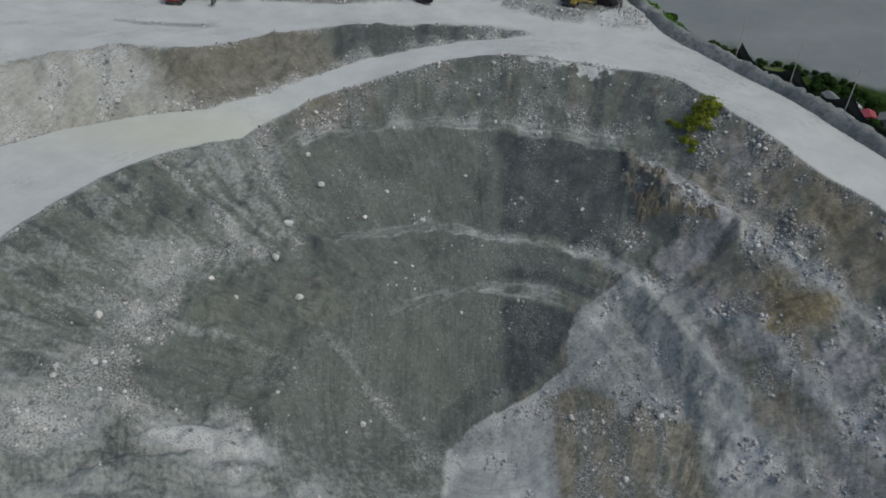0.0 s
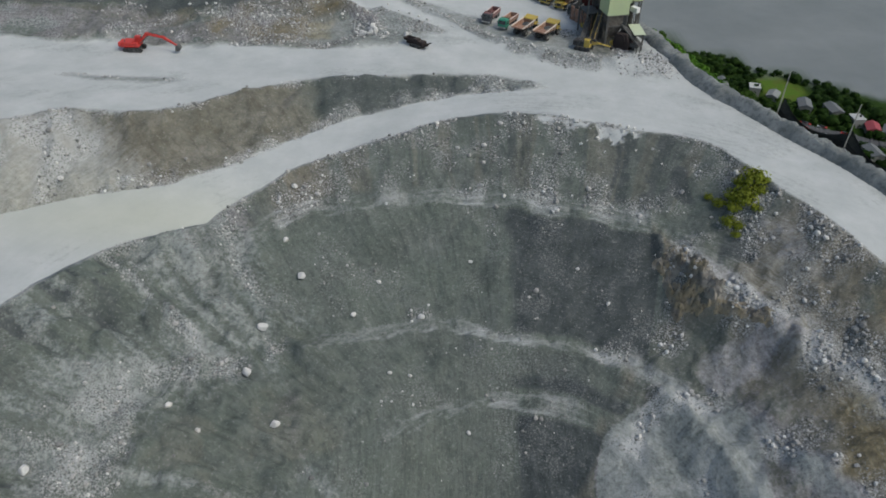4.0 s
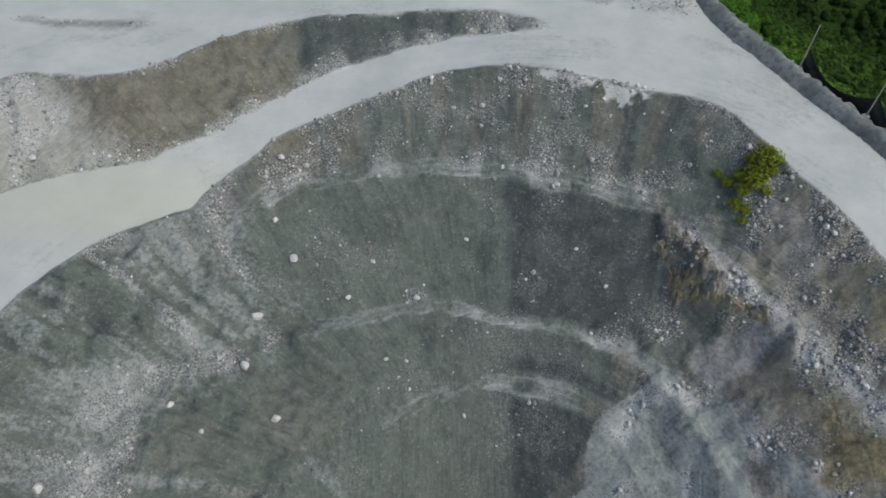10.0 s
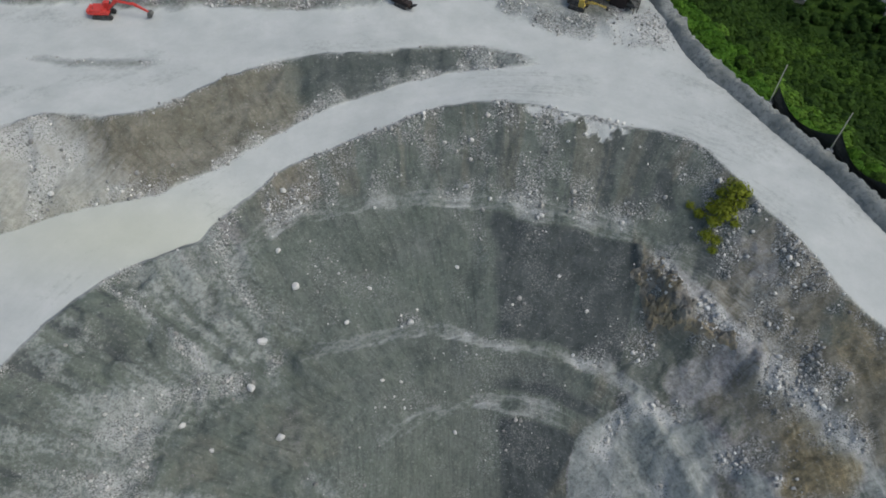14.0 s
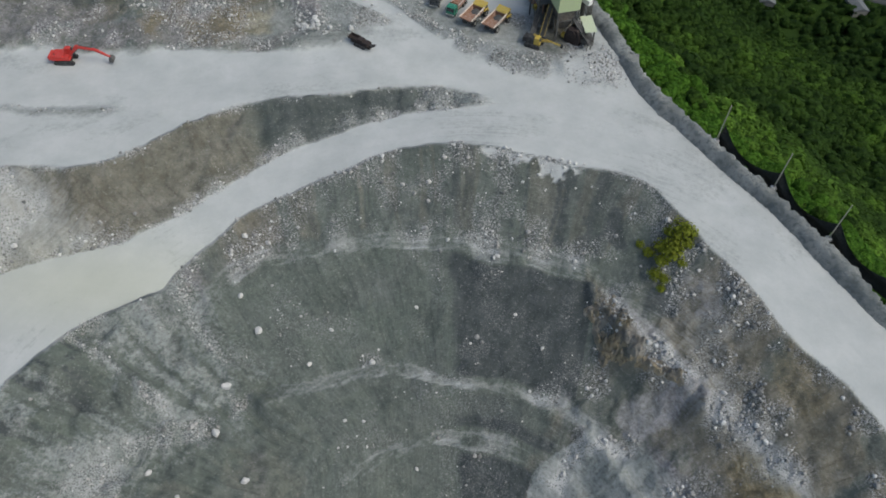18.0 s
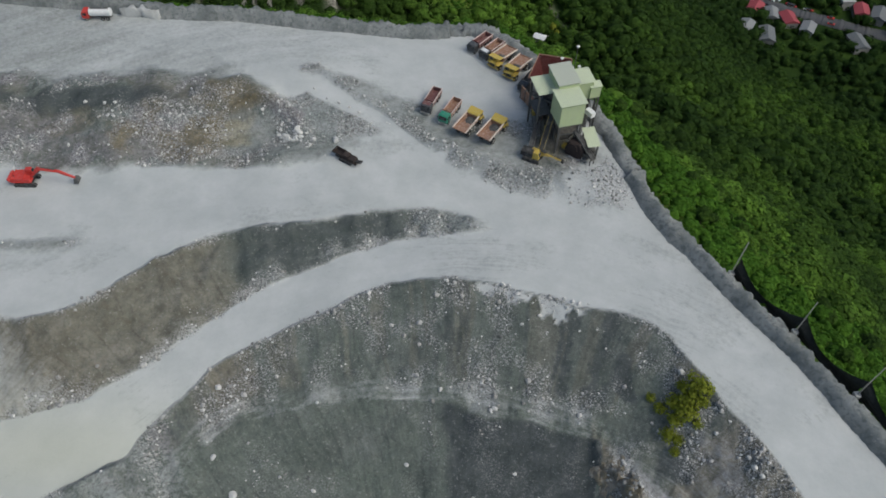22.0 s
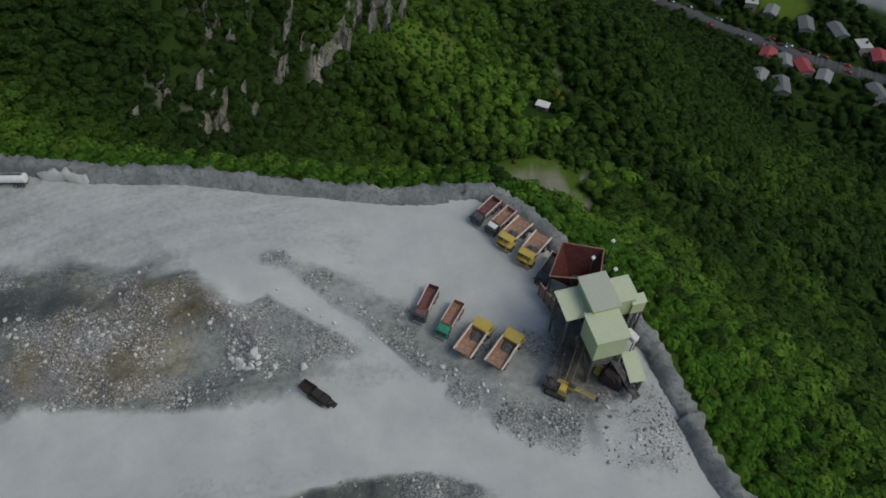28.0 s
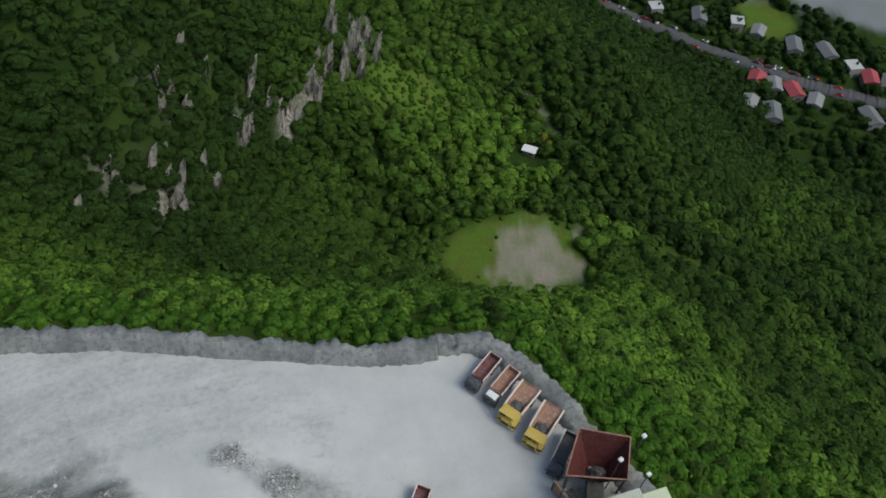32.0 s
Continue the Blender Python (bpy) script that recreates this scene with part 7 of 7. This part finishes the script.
def rock_ledge(line, across, lift, seed, label):
    """A blocky ledge of rock that stands out of the slope along a line; its ragged edge dips under the ground."""
    pts = np.array(line, float)
    seg = np.r_[0, np.cumsum(np.hypot(*np.diff(pts, axis=0).T))]
    n, k = int(seg[-1] / 0.22), int(across / 0.22)
    u = np.linspace(0, seg[-1], n)
    mx, my = np.interp(u, seg, pts[:, 0]), np.interp(u, seg, pts[:, 1])
    tx, ty = np.gradient(mx), np.gradient(my)
    q = np.hypot(tx, ty)
    tx, ty = tx / q, ty / q
    v = np.linspace(-0.5, 0.5, k)
    X, Y = mx[:, None] + ty[:, None] * v * across, my[:, None] - tx[:, None] * v * across
    Z = terrain(X, Y)[0]
    out = np.zeros(X.shape)
    for a in range(n):
        for b in range(k):
            p = Vector((X[a, b], Y[a, b], Z[a, b])) * 0.62 + Vector((seed, 0, 0))
            d = noise.voronoi(p)[0]
            block = noise.cell(p * 0.9)
            out[a, b] = min(1.0, 2.4 * (d[1] - d[0])) * (0.5 + 0.7 * block) + 0.18 * noise.fractal(p * 2.2, 1.0, 2.0, 3)
    edge = np.minimum(1 - np.abs(2 * v)[None, :], np.minimum(u, u[-1] - u)[:, None] / 2.5) + 0.55 * fbm(X / 2.2, Y / 2.2, 140, 3)
    Z = Z + lift * out * smooth(0.1, 0.5, edge) - 0.6 * (1 - smooth(0.02, 0.3, edge))
    idx = np.arange(n * k).reshape(n, k)
    faces = np.stack([idx[:-1, :-1], idx[1:, :-1], idx[1:, 1:], idx[:-1, 1:]], -1).reshape(-1, 4)
    me = bpy.data.meshes.new("rock_ledge")
    me.from_pydata(np.stack([X, Y, Z], -1).reshape(-1, 3).tolist(), [], faces.tolist())
    me.materials.append(TAN_ROCK)
    return tagged(new("rock_ledge", me), label, "rock", "rock ledges")


rock_ledge(CRAG[1:5], 6.0, 1.25, 3.0, "blocky tan weathered rock ledge beside the dark grey wall")
rock_ledge(CRAG[4:7], 2.6, 0.5, 9.0, "low broken rock ledge on the brown pit slope")

# ---- valley road and settlement ----
ASPHALT = paint("asphalt", (0.075, 0.078, 0.085), 0.9, 0, 0.4, (0.12, 0.12, 0.12))
ROAD_LINE = [(100, 606, -171), (135, 578, -178), (163, 554, -183), (191, 528, -184.2), (219, 499, -184.4), (242, 480, -184.4), (262, 462, -184.4), (305, 437, -184.4), (380, 398, -184.4), (520, 330, -184.4)]
swept("road_valley", ROAD_LINE, [(-5.5, -1.5), (-5.0, 0.25), (5.0, 0.25), (5.5, -1.5)], ASPHALT, "grey asphalt road along the valley floor", "road")


def house(label, w, dpt, tall, roof_mat, wall_mat, flat=False):
    o = thing("house", label, "house", "valley houses")
    part("wall", bm_box((-w / 2, -dpt / 2, -2, w / 2, dpt / 2, tall)), wall_mat, o)
    if flat:
        r = part("roof", bm_box((-w / 2 - 0.3, -dpt / 2 - 0.3, tall, w / 2 + 0.3, dpt / 2 + 0.3, tall + 0.35)), roof_mat, o)
        part("water_tank", bm_tube(((w / 4, 0, tall + 0.3), (w / 4, 0, tall + 1.9), 0.8, 0.8), n=10), STEEL, r)
    else:
        bm = bm_prism([(-w / 2 - 0.5, tall), (w / 2 + 0.5, tall), (w / 2 + 0.5, tall + 0.2), (0, tall + w * 0.24), (-w / 2 - 0.5, tall + 0.2)], -dpt / 2 - 0.5, dpt / 2 + 0.5)
        part("roof", bm, roof_mat, o)
    for k in range(int(dpt / 3)):
        y = -dpt / 2 + 1.5 + 3 * k
        for s in (-1, 1):
            part("window", bm_box((s * w / 2 - 0.04, y - 0.6, tall * 0.45, s * w / 2 + 0.04, y + 0.6, tall * 0.75)), GLASS, o)
    part("door", bm_box((-0.6, -dpt / 2 - 0.05, 0.2, 0.6, -dpt / 2 + 0.03, 2.3)), DARK, o)
    return o


WALL_PAINT = paint("house_render", (0.25, 0.245, 0.23), 0.9, 0, 0.4)
PALE_ROOF = paint("pale_house_roof", (0.20, 0.21, 0.22), 0.7, 0, 0.4)
PINK_ROOF = paint("red_sheet_roof", (0.30, 0.045, 0.06), 0.6, 0, 0.2)
GREY_SHEET = paint("grey_house_roof", (0.12, 0.13, 0.14), 0.7, 0, 0.4)
kinds = [house("house with a red sheet-metal roof", 9, 12, 4.0, PINK_ROOF, WALL_PAINT), house("low house with a pale white roof", 8, 11, 3.5, PALE_ROOF, WALL_PAINT), house("house with a grey sheet-metal roof", 9, 14, 4.5, GREY_SHEET, WALL_PAINT), house("flat-roofed grey concrete house with a water tank", 8, 9, 6.5, CONCRETE, WALL_PAINT, True)]
spots = [(238, 463, 0), (247, 457, 1), (256, 450, 0), (265, 440, 1), (307, 456, 0), (300, 466, 3), (316, 450, 2), (225, 530, 2), (213, 560, 1), (258, 510, 1), (246, 518, 3), (198, 540, 3), (183, 562, 2), (274, 492, 2),
         (292, 484, 2), (221, 436, 1), (232, 428, 2), (290, 422, 2), (322, 432, 3), (340, 430, 2), (172, 574, 2), (348, 452, 2)]
used = set()
for i, (x, y, k) in enumerate(spots):
    m = pose(x, y, max(ground_z(x, y), -185), 0, 0, -34 + 17 * (i % 3))
    if k in used:
        copy_thing(kinds[k], m)
    else:
        kinds[k].matrix_basis = m
        used.add(k)


def car(label, mat_c):
    o = thing("car", label, "car", "cars on the valley road")
    part("body", bm_box((-2.2, -0.9, 0.35, 2.2, 0.9, 0.95), bevel=0.12), mat_c, o)
    part("cabin", bm_prism([(-1.6, 0.95), (1.0, 0.95), (0.5, 1.5), (-1.2, 1.5)], -0.8, 0.8, 0.05), GLASS, o)
    for x in (-1.35, 1.35):
        for s in (-1, 1):
            part("wheel", bm_tube(((x, s * 0.9 - 0.1, 0.33), (x, s * 0.9 + 0.1, 0.33), 0.33, 0.33), n=10), RUBBER, o)
    return o


cars = [car("white car parked along the valley road", WHITE), car("dark car parked along the valley road", BLACK_PAINT), car("red car parked along the valley road", RED)]
rng = np.random.default_rng(9)
for i in range(36):
    t = rng.uniform(1.4, 6.6)
    a, b = ROAD_LINE[int(t)], ROAD_LINE[int(t) + 1]
    f = t - int(t)
    off = rng.choice([-3.4, 3.4, 7.5])
    hd = math.degrees(math.atan2(b[1] - a[1], b[0] - a[0]))
    x, y = a[0] + f * (b[0] - a[0]) - off * math.sin(radians(hd)), a[1] + f * (b[1] - a[1]) + off * math.cos(radians(hd))
    z = a[2] + f * (b[2] - a[2]) + 0.25 if abs(off) < 5 else max(ground_z(x, y), -185.0) + 0.02
    m = pose(x, y, z, 0, 0, hd)
    k = int(rng.integers(3))
    if i < 3:
        cars[i].matrix_basis = m
    else:
        copy_thing(cars[k], m)

hut = house("small white-roofed hut among trees", 3.2, 5.0, 2.6, WHITE, WALL_PAINT)
hut.matrix_basis = pose(70.6, 349.5, ground_z(70.6, 349.5) + 0.2, 0, 0, 60)
